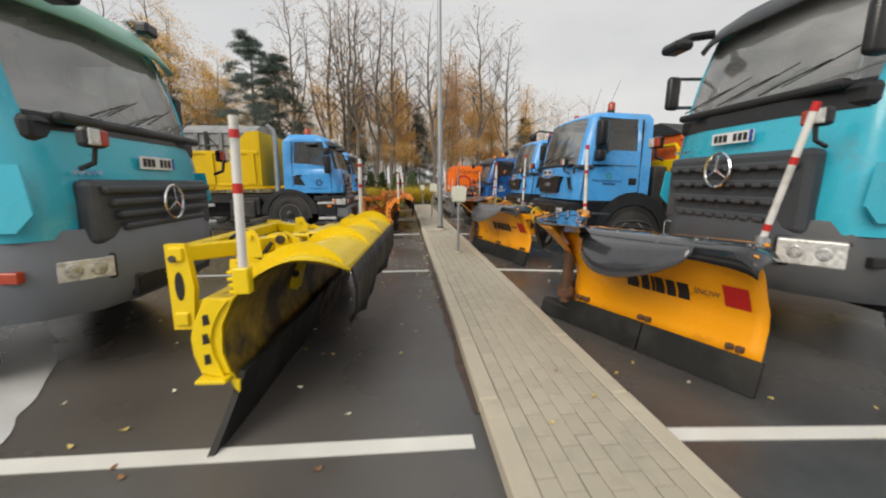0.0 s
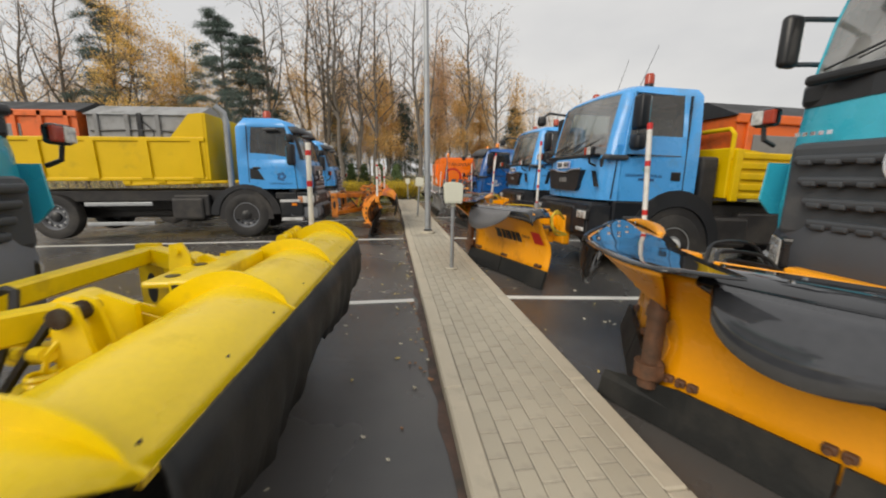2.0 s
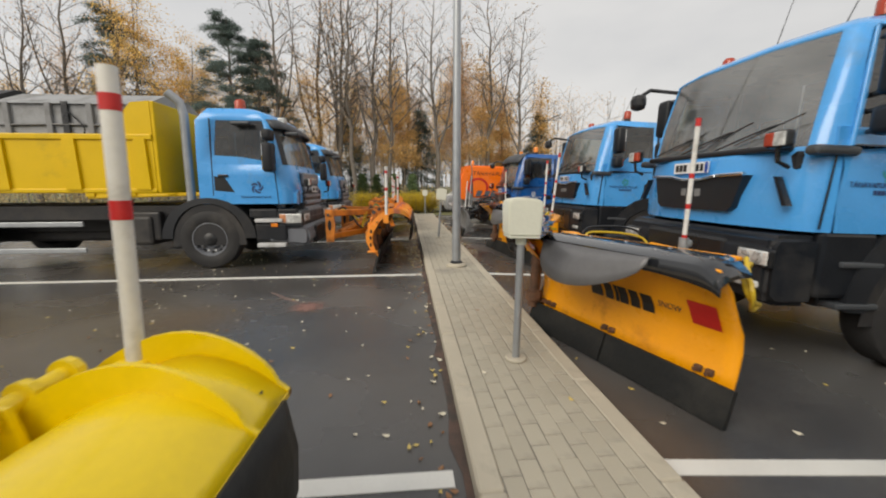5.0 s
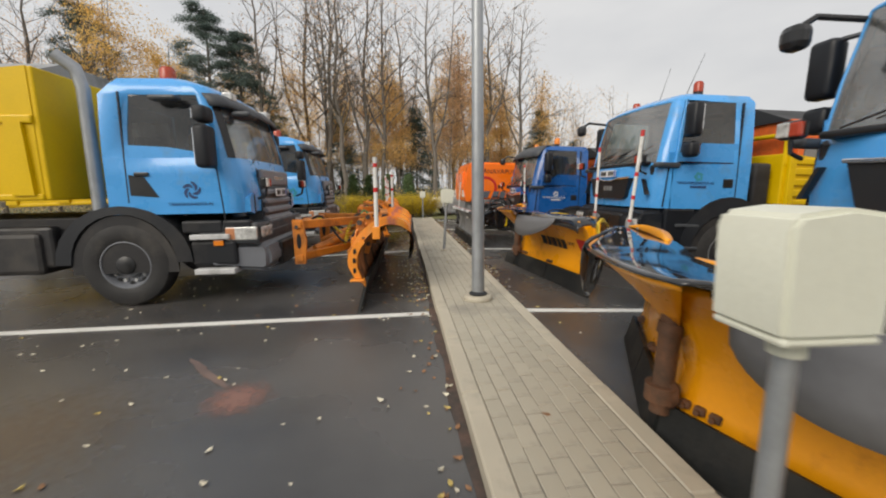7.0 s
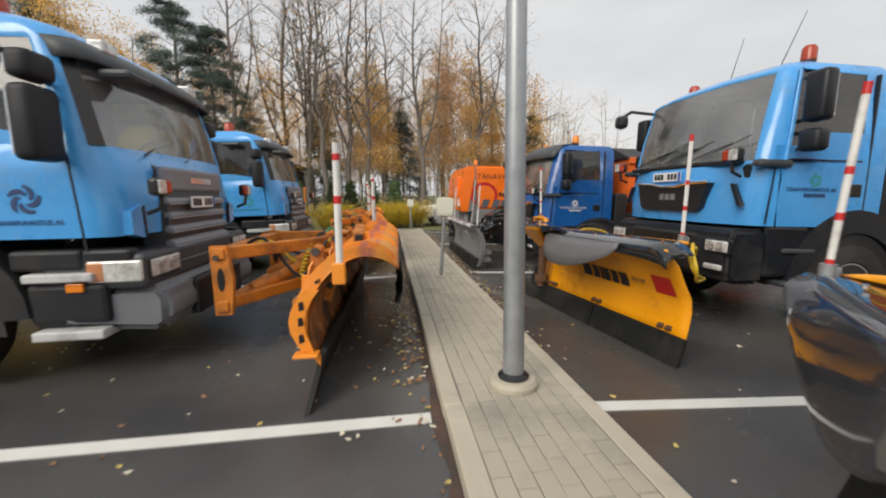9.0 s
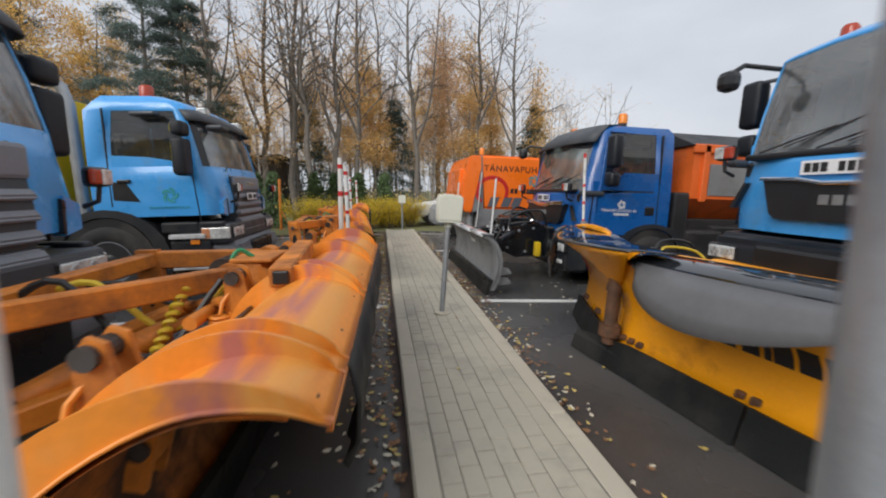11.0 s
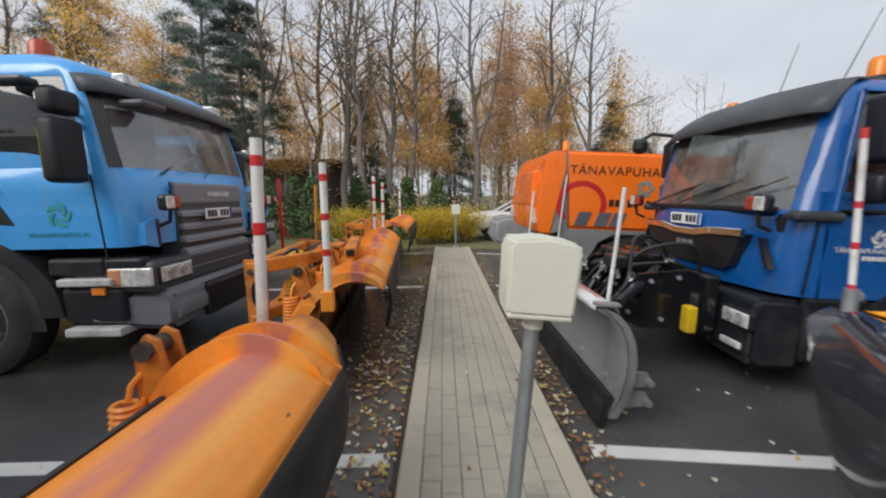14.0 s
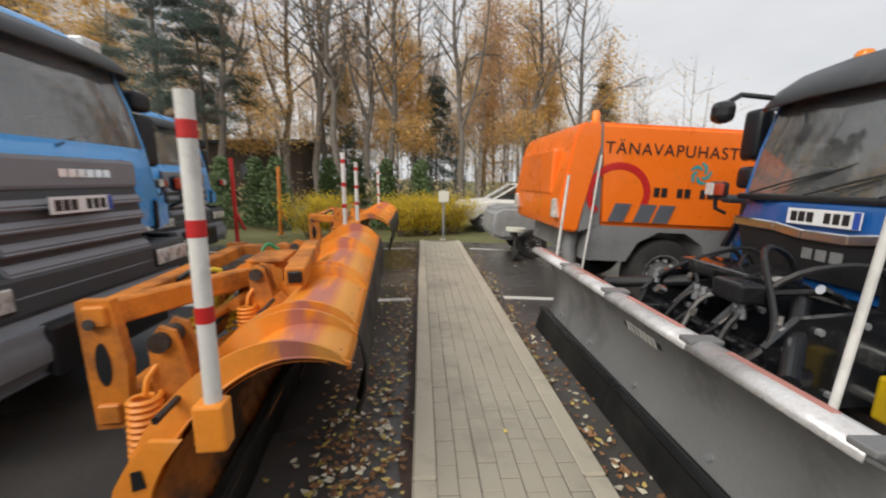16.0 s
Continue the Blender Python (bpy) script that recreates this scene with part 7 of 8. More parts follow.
        p = Vector(pt(s + 0.012, off_at(s, 0.62) + 0.028, 0.615))
        o.matrix_basis = Matrix(((d.x, 0, nrm.x, p.x), (d.y, 0, nrm.y, p.y), (0, 1, 0, p.z), (0, 0, 0, 1)))
    bm = B()
    patch(bm, 0.84 * end, 0.94 * end, 0.56, 0.73)
    part("red_square", bm, REDMAT, w)
    # stiffeners behind
    for s in (0.25, 0.6, 0.88):
        s *= end
        h = h0 + (h1 - h0) * s
        bm = B()
        beam(bm, pt(s, -0.12, 0.2), pt(s, -0.10, h - 0.22), 0.03, 0.08)
        part("stiffener", bm, PLOUGHOR, w)
    return pt


# paler than the first plough's flap: mirrored sky is put into the base colour
FLAPSKY = mat("sky_grey_rubber", (0.12, 0.12, 0.125), 0.38, var=0.15, grain=20, bump=0.0, rvar=0.05)
FLAPGR = mat("smooth_grey_rubber", (0.04, 0.043, 0.05), 0.10, var=0.2, grain=20, bump=0.0, rvar=0.05, coat=0.6)
GUARD = mat("glossy_black_rubber", (0.018, 0.020, 0.024), 0.06, var=0.3, grain=6, bump=0.03, dirt=(0.10, 0.09, 0.085), dirt_at=0.68, dirt_soft=0.05, dirt_scale=4, rvar=0.06, coat=0.5)
RUSTO = mat("rusty_orange", (0.14, 0.062, 0.03), 0.6, var=0.3, dirt=(0.06, 0.035, 0.022), dirt_at=0.5, dirt_scale=6)


def v_plough(label, m, near, far, back, rods, h0=0.86, h1=1.0, seed=1, rod_r=0.017, rod_bands=((0.0, 0.06), (0.42, 0.46), (0.66, 0.70), (0.91, 0.95))):
    """near and far: the outer ends of the wings from the hinge; back: how far behind the hinge the truck's face is."""
    t = thing("snow_plough", label, "snow plough", m, "snow ploughs in front of the trucks")
    pn = wing(t, near, h0, h1, -1, seed, True, seed != 5)
    pf = wing(t, far, h0, h1, 1, seed + 1, False)
    bm = B()
    cyl(bm, (0.10, 0, 0.20), (0.08, 0, 0.80), 0.055, seg=16)
    cyl(bm, (0.10, 0, 0.27), (0.10, 0, 0.36), 0.085, seg=16)
    cyl(bm, (0.10, 0, 0.31), (0.06, 0, 0.31), 0.09, seg=16)
    cyl(bm, (0.09, 0, 0.64), (0.08, 0, 0.70), 0.065, seg=16)
    part("hinge_post", bm, RUSTO, t, "rusty hinge post", smooth=True)
    bm = B()
    for z in (0.40, 0.72):
        beam(bm, (-0.1, 0, z), (-back + 0.25, 0, z), 0.16, 0.12)
    box(bm, -back + 0.12, -back + 0.26, -0.45, 0.45, 0.36, 0.86, 0.03)
    part("push_frame", bm, PLOUGHOR, t)
    bm = B()
    box(bm, -0.72, -0.42, -0.22, 0.22, 0.78, 0.88, 0.03)
    box(bm, -0.52, -0.34, 0.35, 0.55, 0.74, 0.93, 0.03)
    box(bm, -0.60, -0.40, -0.70, -0.50, 0.78, 0.94, 0.03)
    part("valve_cover", bm, PLOUGHOR, t)
    for pt, s in ((near, -1), (far, 1)):
        e = Vector((pt[0], pt[1], 0)) * 0.55
        bm = B()
        cyl(bm, (-back + 0.35, s * 0.3, 0.6), Vector((-back + 0.35, s * 0.3, 0.6)).lerp(Vector((e.x - 0.12, e.y, 0.6)), 0.6), 0.05, seg=12)
        cyl(bm, Vector((-back + 0.35, s * 0.3, 0.6)).lerp(Vector((e.x - 0.12, e.y, 0.6)), 0.6), (e.x - 0.12, e.y, 0.6), 0.026, seg=10)
        part("wing_ram", bm, STEEL, t)
    for k in range(5):
        bm = B()
        y = -0.55 + 0.1 * k
        tube(bm, smooth_path([(-back + 0.2, y, 0.75), (-back + 0.32, y - 0.1, 0.98 - 0.07 * k), (-0.75, y - 0.05 - 0.03 * k, 1.0 - 0.05 * k), (-0.55, y + 0.1, 0.88), (-0.45, y, 0.8)]), 0.014, 6)
        part("hydraulic_hose", bm, YHOSE if k == 1 and seed > 1 else HOSE, t)
    # wrapped hose looping out beside the near wing's end
    for k in range(2 if seed > 1 else 0):
        x, y = near
        bm = B()
        tube(bm, smooth_path([(x - 0.34, y - 0.42, 0.90), (x - 0.16, y - 0.24 + 0.04 * k, 1.02 - 0.03 * k), (x - 0.02, y - 0.06 - 0.04 * k, 0.96), (x + 0.0, y + 0.02 - 0.04 * k, 0.84), (x - 0.10, y - 0.08, 0.72 + 0.05 * k), (x - 0.32, y - 0.26, 0.70)]), 0.015, 7)
        part("hydraulic_hose", bm, YHOSE, t, "yellow wrapped hose")
    for rx, ry, lx, ly in rods:
        b = (rx, ry, h1 + 0.04)
        marker_rod(t, b, (rx + lx, ry + ly, b[2] + 0.92), rod_r, rod_bands)
        bm = B()
        lathe(bm, [(0.001, -0.035), (0.03, -0.02), (0.035, 0.0), (0.03, 0.02), (0.001, 0.035)], Matrix.Translation((b[0] - 0.03, b[1], b[2] + 0.02)), 12)
        cyl(bm, (b[0], b[1], b[2] - 0.14), (b[0], b[1], b[2] + 0.06), 0.035)
        part("rod_clamp", bm, ZINC, t, smooth=True)
    return t


# ---- the things in their bays ----
A = cab_tall(pose(-3.15, 2.74, 0), "turquoise lorry with a grey bumper and mint visor", False, 7.0)
Bt = cab_tall(EAST @ pose(2.18, 2.57, 0, 0, 0, 180), "turquoise heavy lorry with a black toothed grille", True, 7.0)
tipper_body(A, 2.3, 6.6, 1.17, 1.15, 2.0, BODYYEL)
tipper_body(Bt, 2.3, 6.6, 1.17, 1.15, 2.0, BODYYEL, 0.06, True)
S2 = cab_sloped(pose(-2.68, 12.10, 0), "light blue tipper lorry with a long yellow body", NAVY)
S3 = cab_sloped(WEST @ pose(-2.74, 17.22, 0), "light blue lorry with a dark grey slatted front", TEAL)
S4 = cab_sloped(WEST @ pose(-4.55, 21.85, 0), "light blue lorry standing by the hedge", TEAL)
for s in (S2, S3, S4):
    tipper_body(s, 2.42, 7.2, 1.17, 1.35, 2.34, BODYYEL, 0.55)
M2 = cab_low(EAST @ pose(2.09, 7.42, 0, 0, 0, 180), "light blue lorry with red beacons and a black grille", SKYBLUE, NAVY)
M3 = cab_low(EAST @ pose(2.66, 12.36, 0, 0, 0, 180), "light blue lorry with white front rims", SKYBLUE, NAVY)
M4 = cab_low(EAST @ pose(2.20, 16.79, 0, 0, 0, 180), "dark blue lorry with a grey roof visor", DEEPBLUE, WHITEP, True, True, 0.32)
for s in (M2, M3):
    tipper_body(s, 2.16, 6.6, 1.17, 1.24, 1.94, BODYYEL, 0.06, True)
hopper("gritter_hopper", "grey gritter hopper with a rounded grey cover in the tipper", pose(-7.63, 12.10, 0), 2.35, 1.05, 1.5, 2.86, GREYLT, GREYLT)
hopper("gritter_hopper", "orange gritter hopper under a black tarpaulin", pose(-9.83, 12.10, 0), 2.0, 1.05, 1.5, 2.92, SALTOR, TARP)
hopper("gritter_hopper", "orange gritter hopper with a black tarpaulin cover", EAST @ pose(4.35, 7.42, 0), 3.6, 1.05, 1.5, 2.52, SALTOR, TARP)
hopper("gritter_hopper", "orange gritter hopper with a black tarpaulin cover", EAST @ pose(4.92, 12.36, 0), 3.6, 1.05, 1.5, 2.52, SALTOR, TARP)
hopper("gritter_hopper", "orange gritter hopper with a black tarpaulin cover", EAST @ pose(4.2, 16.79, 0), 3.8, 1.1, 0.95, 2.3, SALTOR, TARP)

roller_plough("bright yellow snow plough with a black rubber flap", pose(-1.86, 0.95, 0, 0, 0, -3.1), 3.66, YELLOW, WORNYEL, YELLOW, frame=(0.66, 2.5, -0.71), k0=1.0, k1=0.98, seed=1, springs=(0.16, 0.40, 0.72), guides=(-0.7, 0.5), plain=True, ribs_at=(0.44, 1.50, 2.46, 3.42, 3.66), arms_to=(1.37, 2.2), sets=(1.16,), skew=0.42)
roller_plough("faded orange snow plough with worn purple patches", pose(-1.275, 10.40, 0, 0, 0, -1.5), 4.08, PLOWOR, WORNOR, ARMOR, rods=(0.0, 0.967), frame=(0.9, 2.5, -1.03), k1=0.99, seed=2, springs=(), lead=0.45, guides=(), ribs_at=(0.0, 0.36, 0.50, 1.56, 1.72, 2.60, 2.75, 3.60, 3.74), arms_to=(2.02, 2.75), sets=(0.66, 1.68, 2.72, 3.66), skew=0.38)
roller_plough("faded orange snow plough with a torn lip", WEST @ pose(-1.16, 15.35, 0, 0, 0, 4.4), 3.75, PLOWOR, WORNOR, ARMOR, frame=(0.78, 2.5, -0.66), k0=0.91, rod_h=0.95, seed=3, lead=0.4, springs=(0.66,), guides=(), ribs_at=(0.0, 0.42, 0.56, 1.42, 1.56, 2.42, 2.56, 3.42, 3.56), arms_to=(1.65, 2.5), sets=(0.36, 1.40, 2.42))
roller_plough("orange snow plough standing by the hedge", WEST @ pose(-1.45, 20.0, 0, 0, 0, 1.0), 3.5, PLOWOR, WORNOR, ARMOR, frame=(0.9, 2.5, -0.7), seed=4)

v_plough("orange V-shaped snow plough with black rubber top", EAST @ pose(0.82, 2.70, 0, 0, 0, 180), (-0.70, 1.57), (-0.85, -1.62), 1.45, ((-0.66, 1.45, -0.06, 0.18), (-0.64, -1.32, 0.02, -0.06)), rod_r=0.023, rod_bands=((0.0, 0.06), (0.36, 0.41), (0.84, 0.89)))
v_plough("orange V-shaped snow plough with yellow hoses", EAST @ pose(0.62, 7.48, 0, 0, 0, 180), (-0.60, 1.90), (-0.82, -1.70), 1.65, ((-0.61, 1.25, 0.0, 0.0), (-0.69, -1.80, -0.05, 0.02)), seed=5)
v_plough("orange V-shaped snow plough with a red square", EAST @ pose(1.34, 12.84, 0, 0, 0, 180), (-0.33, 2.26), (-0.50, -1.60), 1.42, ((-0.38, 2.02, 0.0, 0.0), (-0.60, -1.92, 0.02, -0.06)), seed=7)


WORNRAIL = mat("worn_bright_rail", (0.66, 0.66, 0.67), 0.33, 0.3, var=0.25, grain=60, dirt=(0.2, 0.2, 0.2), dirt_at=0.6)
GLOSSBLK = mat("glossy_black_steel", (0.008, 0.009, 0.011), 0.16, grain=30, bump=0.02, coat=0.5, dirt=(0.05, 0.048, 0.045), dirt_at=0.70, dirt_scale=4)
REDFADE = mat("faded_red", (0.45, 0.20, 0.17), 0.4)


def straight_plough():
    t = thing("snow_plough", "grey straight snow plough with a bright top rail", "snow plough", EAST @ pose(0.885, 18.30, 0, 0, 0, 180), "snow ploughs in front of the trucks")
    L = 3.15
    prof = [(0.03, 0.08), (-0.04, 0.20), (-0.07, 0.34), (-0.075, 0.48), (-0.05, 0.61), (0.0, 0.715), (0.075, 0.795), (0.155, 0.835)]
    n = 12
    ob = part("mouldboard", sheet(B(), [[(x, L * i / n, z) for x, z in prof] for i in range(n + 1)]), GREYP, t, "grey painted blade", smooth=True)
    solid(ob, 0.02, -1)
    # bright rail over the top in overlapping lengths, with red strips along it
    rail = [(0.03, 0.80), (0.05, 0.842), (0.10, 0.858), (0.155, 0.856), (0.182, 0.84), (0.186, 0.815)]
    for k, (a, b) in enumerate(((-0.12, 0.80), (0.80, 1.60), (1.60, 2.42), (2.42, L + 0.01))):
        up = 0.004 * (k % 2)
        bm = B()
        sheet(bm, [[(x, y, z + up) for x, z in rail] for y in (a, b)])
        solid(part("top_rail", bm, WORNRAIL, ob, "bright worn steel rail", smooth=True), 0.006, 1)
        bm = B()
        box(bm, 0.085, 0.115, a + 0.14, b - 0.16, 0.860 + up, 0.868 + up, 0.002)
        part("red_stripe", bm, REDFADE, ob, "faded red strip")
        bm = B()
        box(bm, 0.03, 0.192, b - 0.05, b + 0.03, 0.850, 0.872, 0.006)
        part("rail_joint", bm, GREYP, ob)
    # long rubber scraper bars with clamps along the foot
    for k in range(2):
        a, b = L * k / 2 - (0.05 if k == 0 else -0.005), L * (k + 1) / 2
        bm = B()
        sheet(bm, [[(0.0, y, 0.22), (0.03, y, 0.12), (0.055, y, 0.0)] for y in (a, (a + b) / 2, b)])
        solid(part("rubber_edge", bm, FLAP, t, "black rubber scraper edge"), 0.05, 1)
        bm = B()
        tube(bm, [(0.045, a, 0.215), (0.05, (a + b) / 2, 0.21), (0.045, b, 0.215)], 0.028, 8)
        part("clamp_bar", bm, BLACK, t, smooth=True)
    # lugs and a hooked ear at the near end
    for z in (0.20, 0.34):
        bm = B()
        prism(bm, [(-0.26, z - 0.03), (-0.08, z - 0.06), (-0.08, z + 0.06), (-0.22, z + 0.05)], L - 0.05, L - 0.02)
        cyl(bm, (-0.22, L - 0.08, z), (-0.22, L + 0.03, z), 0.025, seg=10)
        part("end_lug", bm, GREYP, t)
    bm = B()
    for y in (0.3, 1.0, 1.7, 2.4, 2.9):
        cyl(bm, (-0.05, y, 0.27), (-0.02, y, 0.275), 0.022, seg=8)
    part("bolt", bm, ZINC, t)
    for y in (0.0, L):
        bm = B()
        prism(bm, [(x - 0.05, z) for x, z in prof[::-1]] + prof, y - 0.012, y + 0.012)
        part("end_plate", bm, GREYP, t)
    bm = B()
    box(bm, -0.003, 0.003, -0.22, 0.22, -0.06, 0.06, 0.02)
    lg = part("maker_plate", bm, INK, ob, "black plate with pale block marks")
    lg.matrix_basis = pose(-0.026, 1.72, 0.62, 0, 24)
    bm = B()
    for k in range(7):
        box(bm, 0.003, 0.006, -0.17 + 0.05 * k, -0.135 + 0.05 * k, -0.03, 0.035, 0)
    part("plate_mark", bm, WHITEP, lg)
    # black lifting frame with hydraulics
    for y in (0.9, 2.2):
        bm = B()
        beam(bm, (-0.08, y, 0.5), (-0.75, y * 0.6 + 0.62, 0.6), 0.12, 0.16)
        part("frame_arm", bm, BLACK, t)
    bm = B()
    box(bm, -1.25, -1.12, 0.95, 2.25, 0.40, 0.92, 0.03)
    part("hitch_block", bm, GLOSSBLK, t, "glossy black hitch plate")
    for y in (1.02, 1.42, 1.82, 2.18):
        bm = B()
        prism(bm, [(-1.14, 0.44), (-0.62, 0.40), (-0.42, 0.50), (-0.40, 0.74), (-0.55, 0.90), (-0.98, 0.95), (-1.14, 0.90)], y - 0.02, y + 0.02)
        part("hitch_cheek", bm, GLOSSBLK, t)
        for x, z in ((-0.48, 0.56), (-0.50, 0.74), (-0.66, 0.84), (-0.90, 0.88), (-0.78, 0.50)):
            bm = B()
            cyl(bm, (x, y - 0.045, z), (x, y + 0.045, z), 0.020, seg=6)
            part("frame_bolt", bm, ZINC, t)
    bm = B()
    cyl(bm, (-0.55, 0.92, 0.62), (-0.55, 2.28, 0.62), 0.055, seg=16)
    part("cross_pin", bm, GLOSSBLK, t, smooth=True)
    bm = B()
    box(bm, -1.0, -0.62, 1.10, 1.75, 0.93, 1.03, 0.02)
    part("top_plate", bm, GLOSSBLK, t)
    bm = B()
    cyl(bm, (-0.9, 1.3, 0.9), (-0.25, 0.7, 0.7), 0.045)
    cyl(bm, (-0.9, 1.85, 0.9), (-0.25, 2.5, 0.7), 0.045)
    part("swing_ram", bm, BLACK, t)
    bm = B()
    for x, y, z in ((-0.7, 1.2, 0.88), (-0.7, 1.5, 0.9), (-0.7, 1.8, 0.88), (-0.4, 1.3, 0.8), (-0.4, 1.7, 0.75), (-0.9, 1.1, 0.97), (-1.0, 1.9, 0.97)):
        cyl(bm, (x, y, z), (x + 0.05, y, z + 0.02), 0.03, seg=8)
    part("frame_bolt", bm, CHROME, t)
    rnd = random.Random(12)
    for k in range(7):
        y0, y1 = 1.05 + 0.16 * k, 0.95 + rnd.uniform(0, 1.3)
        top = 0.92 + rnd.uniform(0.02, 0.24)
        bm = B()
        tube(bm, smooth_path([(-1.22, y0, 0.86), (-1.05, y0 + rnd.uniform(-0.1, 0.1), top), (-0.7, (y0 + y1) / 2 + rnd.uniform(-0.15, 0.15), top + rnd.uniform(-0.12, 0.06)), (-0.48, y1, 0.86 + rnd.uniform(-0.1, 0.04)), (-0.34, y1 + rnd.uniform(-0.1, 0.1), 0.62)]), rnd.choice((0.012, 0.016, 0.019)), 6)
        part("hydraulic_hose", bm, HOSE, t)
        bm = B()
        cyl(bm, (-0.50, y1, 0.80), (-0.50, y1, 0.86), 0.026, seg=8)
        cyl(bm, (-0.50, y1, 0.86), (-0.50, y1, 0.90), 0.018, seg=6)
        part("hose_fitting", bm, CHROME if k % 2 else ZINC, t)
    for k in range(3):
        bm = B()
        box(bm, -1.0 + 0.22 * k, -0.84 + 0.22 * k, 1.15 + 0.3 * k, 1.38 + 0.3 * k, 0.90, 1.02, 0.02)
        part("valve_block", bm, BLACK, t)
    for y in (0.12, L - 0.25):
        marker_rod(t, (0.0, y, 0.80), (-0.03, y + 0.03, 1.62), 0.014, ())
    bm = B()
    box(bm, -0.96, -0.87, 2.33, 2.44, 0.45, 0.68, 0.02)
    part("lamp_bracket", bm, BODYYEL, t)
    return t


straight_plough()


def lamp_post():
    t = thing("street_lamp", "galvanised steel lamp post on the paved strip", "street lamp", pose(0.03, 10.2, 0.1))
    bm = B()
    tube(bm, [(0, 0, 0.04), (0.0, 0, 4), (0.0, 0, 9.0)], 0.075, 20, 0.045)
    part("pole", bm, ZINC, t, smooth=True)
    bm = B()
    lathe(bm, [(0.17, 0.0), (0.17, 0.03), (0.15, 0.055), (0.10, 0.06), (0.10, 0.0)], Matrix.Identity(4), 28)
    part("foot_ring", bm, KERBM, t, "concrete ring round the foot", smooth=True)
    bm = B()
    lathe(bm, [(0.105, 0.055), (0.11, 0.075), (0.08, 0.10)], Matrix.Identity(4), 24)
    part("rubber_collar", bm, BLACK, t, smooth=True)
    bm = B()
    tube(bm, [(0, 0, 8.95), (0, -0.5, 9.15), (0, -1.0, 9.2)], 0.035, 8)
    box(bm, -0.12, 0.12, -1.5, -0.95, 9.15, 9.26, 0.04)
    part("lamp_head", bm, GREYP, t)


lamp_post()


def socket_box(x, y, lean=0.0, z0=0.1, up=0.0):
    t = thing("socket_post", "cream plastic socket box on a steel post", "socket post", pose(x, y, z0, 0, lean, 0), "socket posts on the strip")
    bm = B()
    prism(bm, [(px, pz + up) for px, pz in ((-0.122, 0.99), (0.122, 0.99), (0.132, 1.235), (0.115, 1.26), (0.0, 1.275), (-0.115, 1.26), (-0.132, 1.235))], -0.105, 0.105)
    bmesh.ops.bevel(bm, geom=list(bm.edges), offset=0.012, segments=2, affect="EDGES")
    part("box", bm, CREAM, t, smooth=True)
    bm = B()
    box(bm, -0.117, 0.117, -0.10, 0.10, 0.975 + up, 0.995 + up, 0.008)
    cyl(bm, (0, 0, 0.92 + up), (0, 0, 0.98 + up), 0.04)
    part("collar", bm, CREAM, t)
    bm = B()
    cyl(bm, (0, 0, 0.0), (0, 0, 0.94 + up), 0.029, seg=18)
    part("post", bm, ZINC, t, smooth=True)
    bm = B()
    lathe(bm, [(0.085, 0.0), (0.085, 0.012), (0.075, 0.02), (0.03, 0.022)], Matrix.Identity(4), 24)
    part("foot_plate", bm, KERBM, t)


socket_box(0.05, 6.38, 1.0)
socket_box(0.02, 14.1, 4.0, up=0.03)
socket_box(0.12, 24.75, 0.0, 0.0)


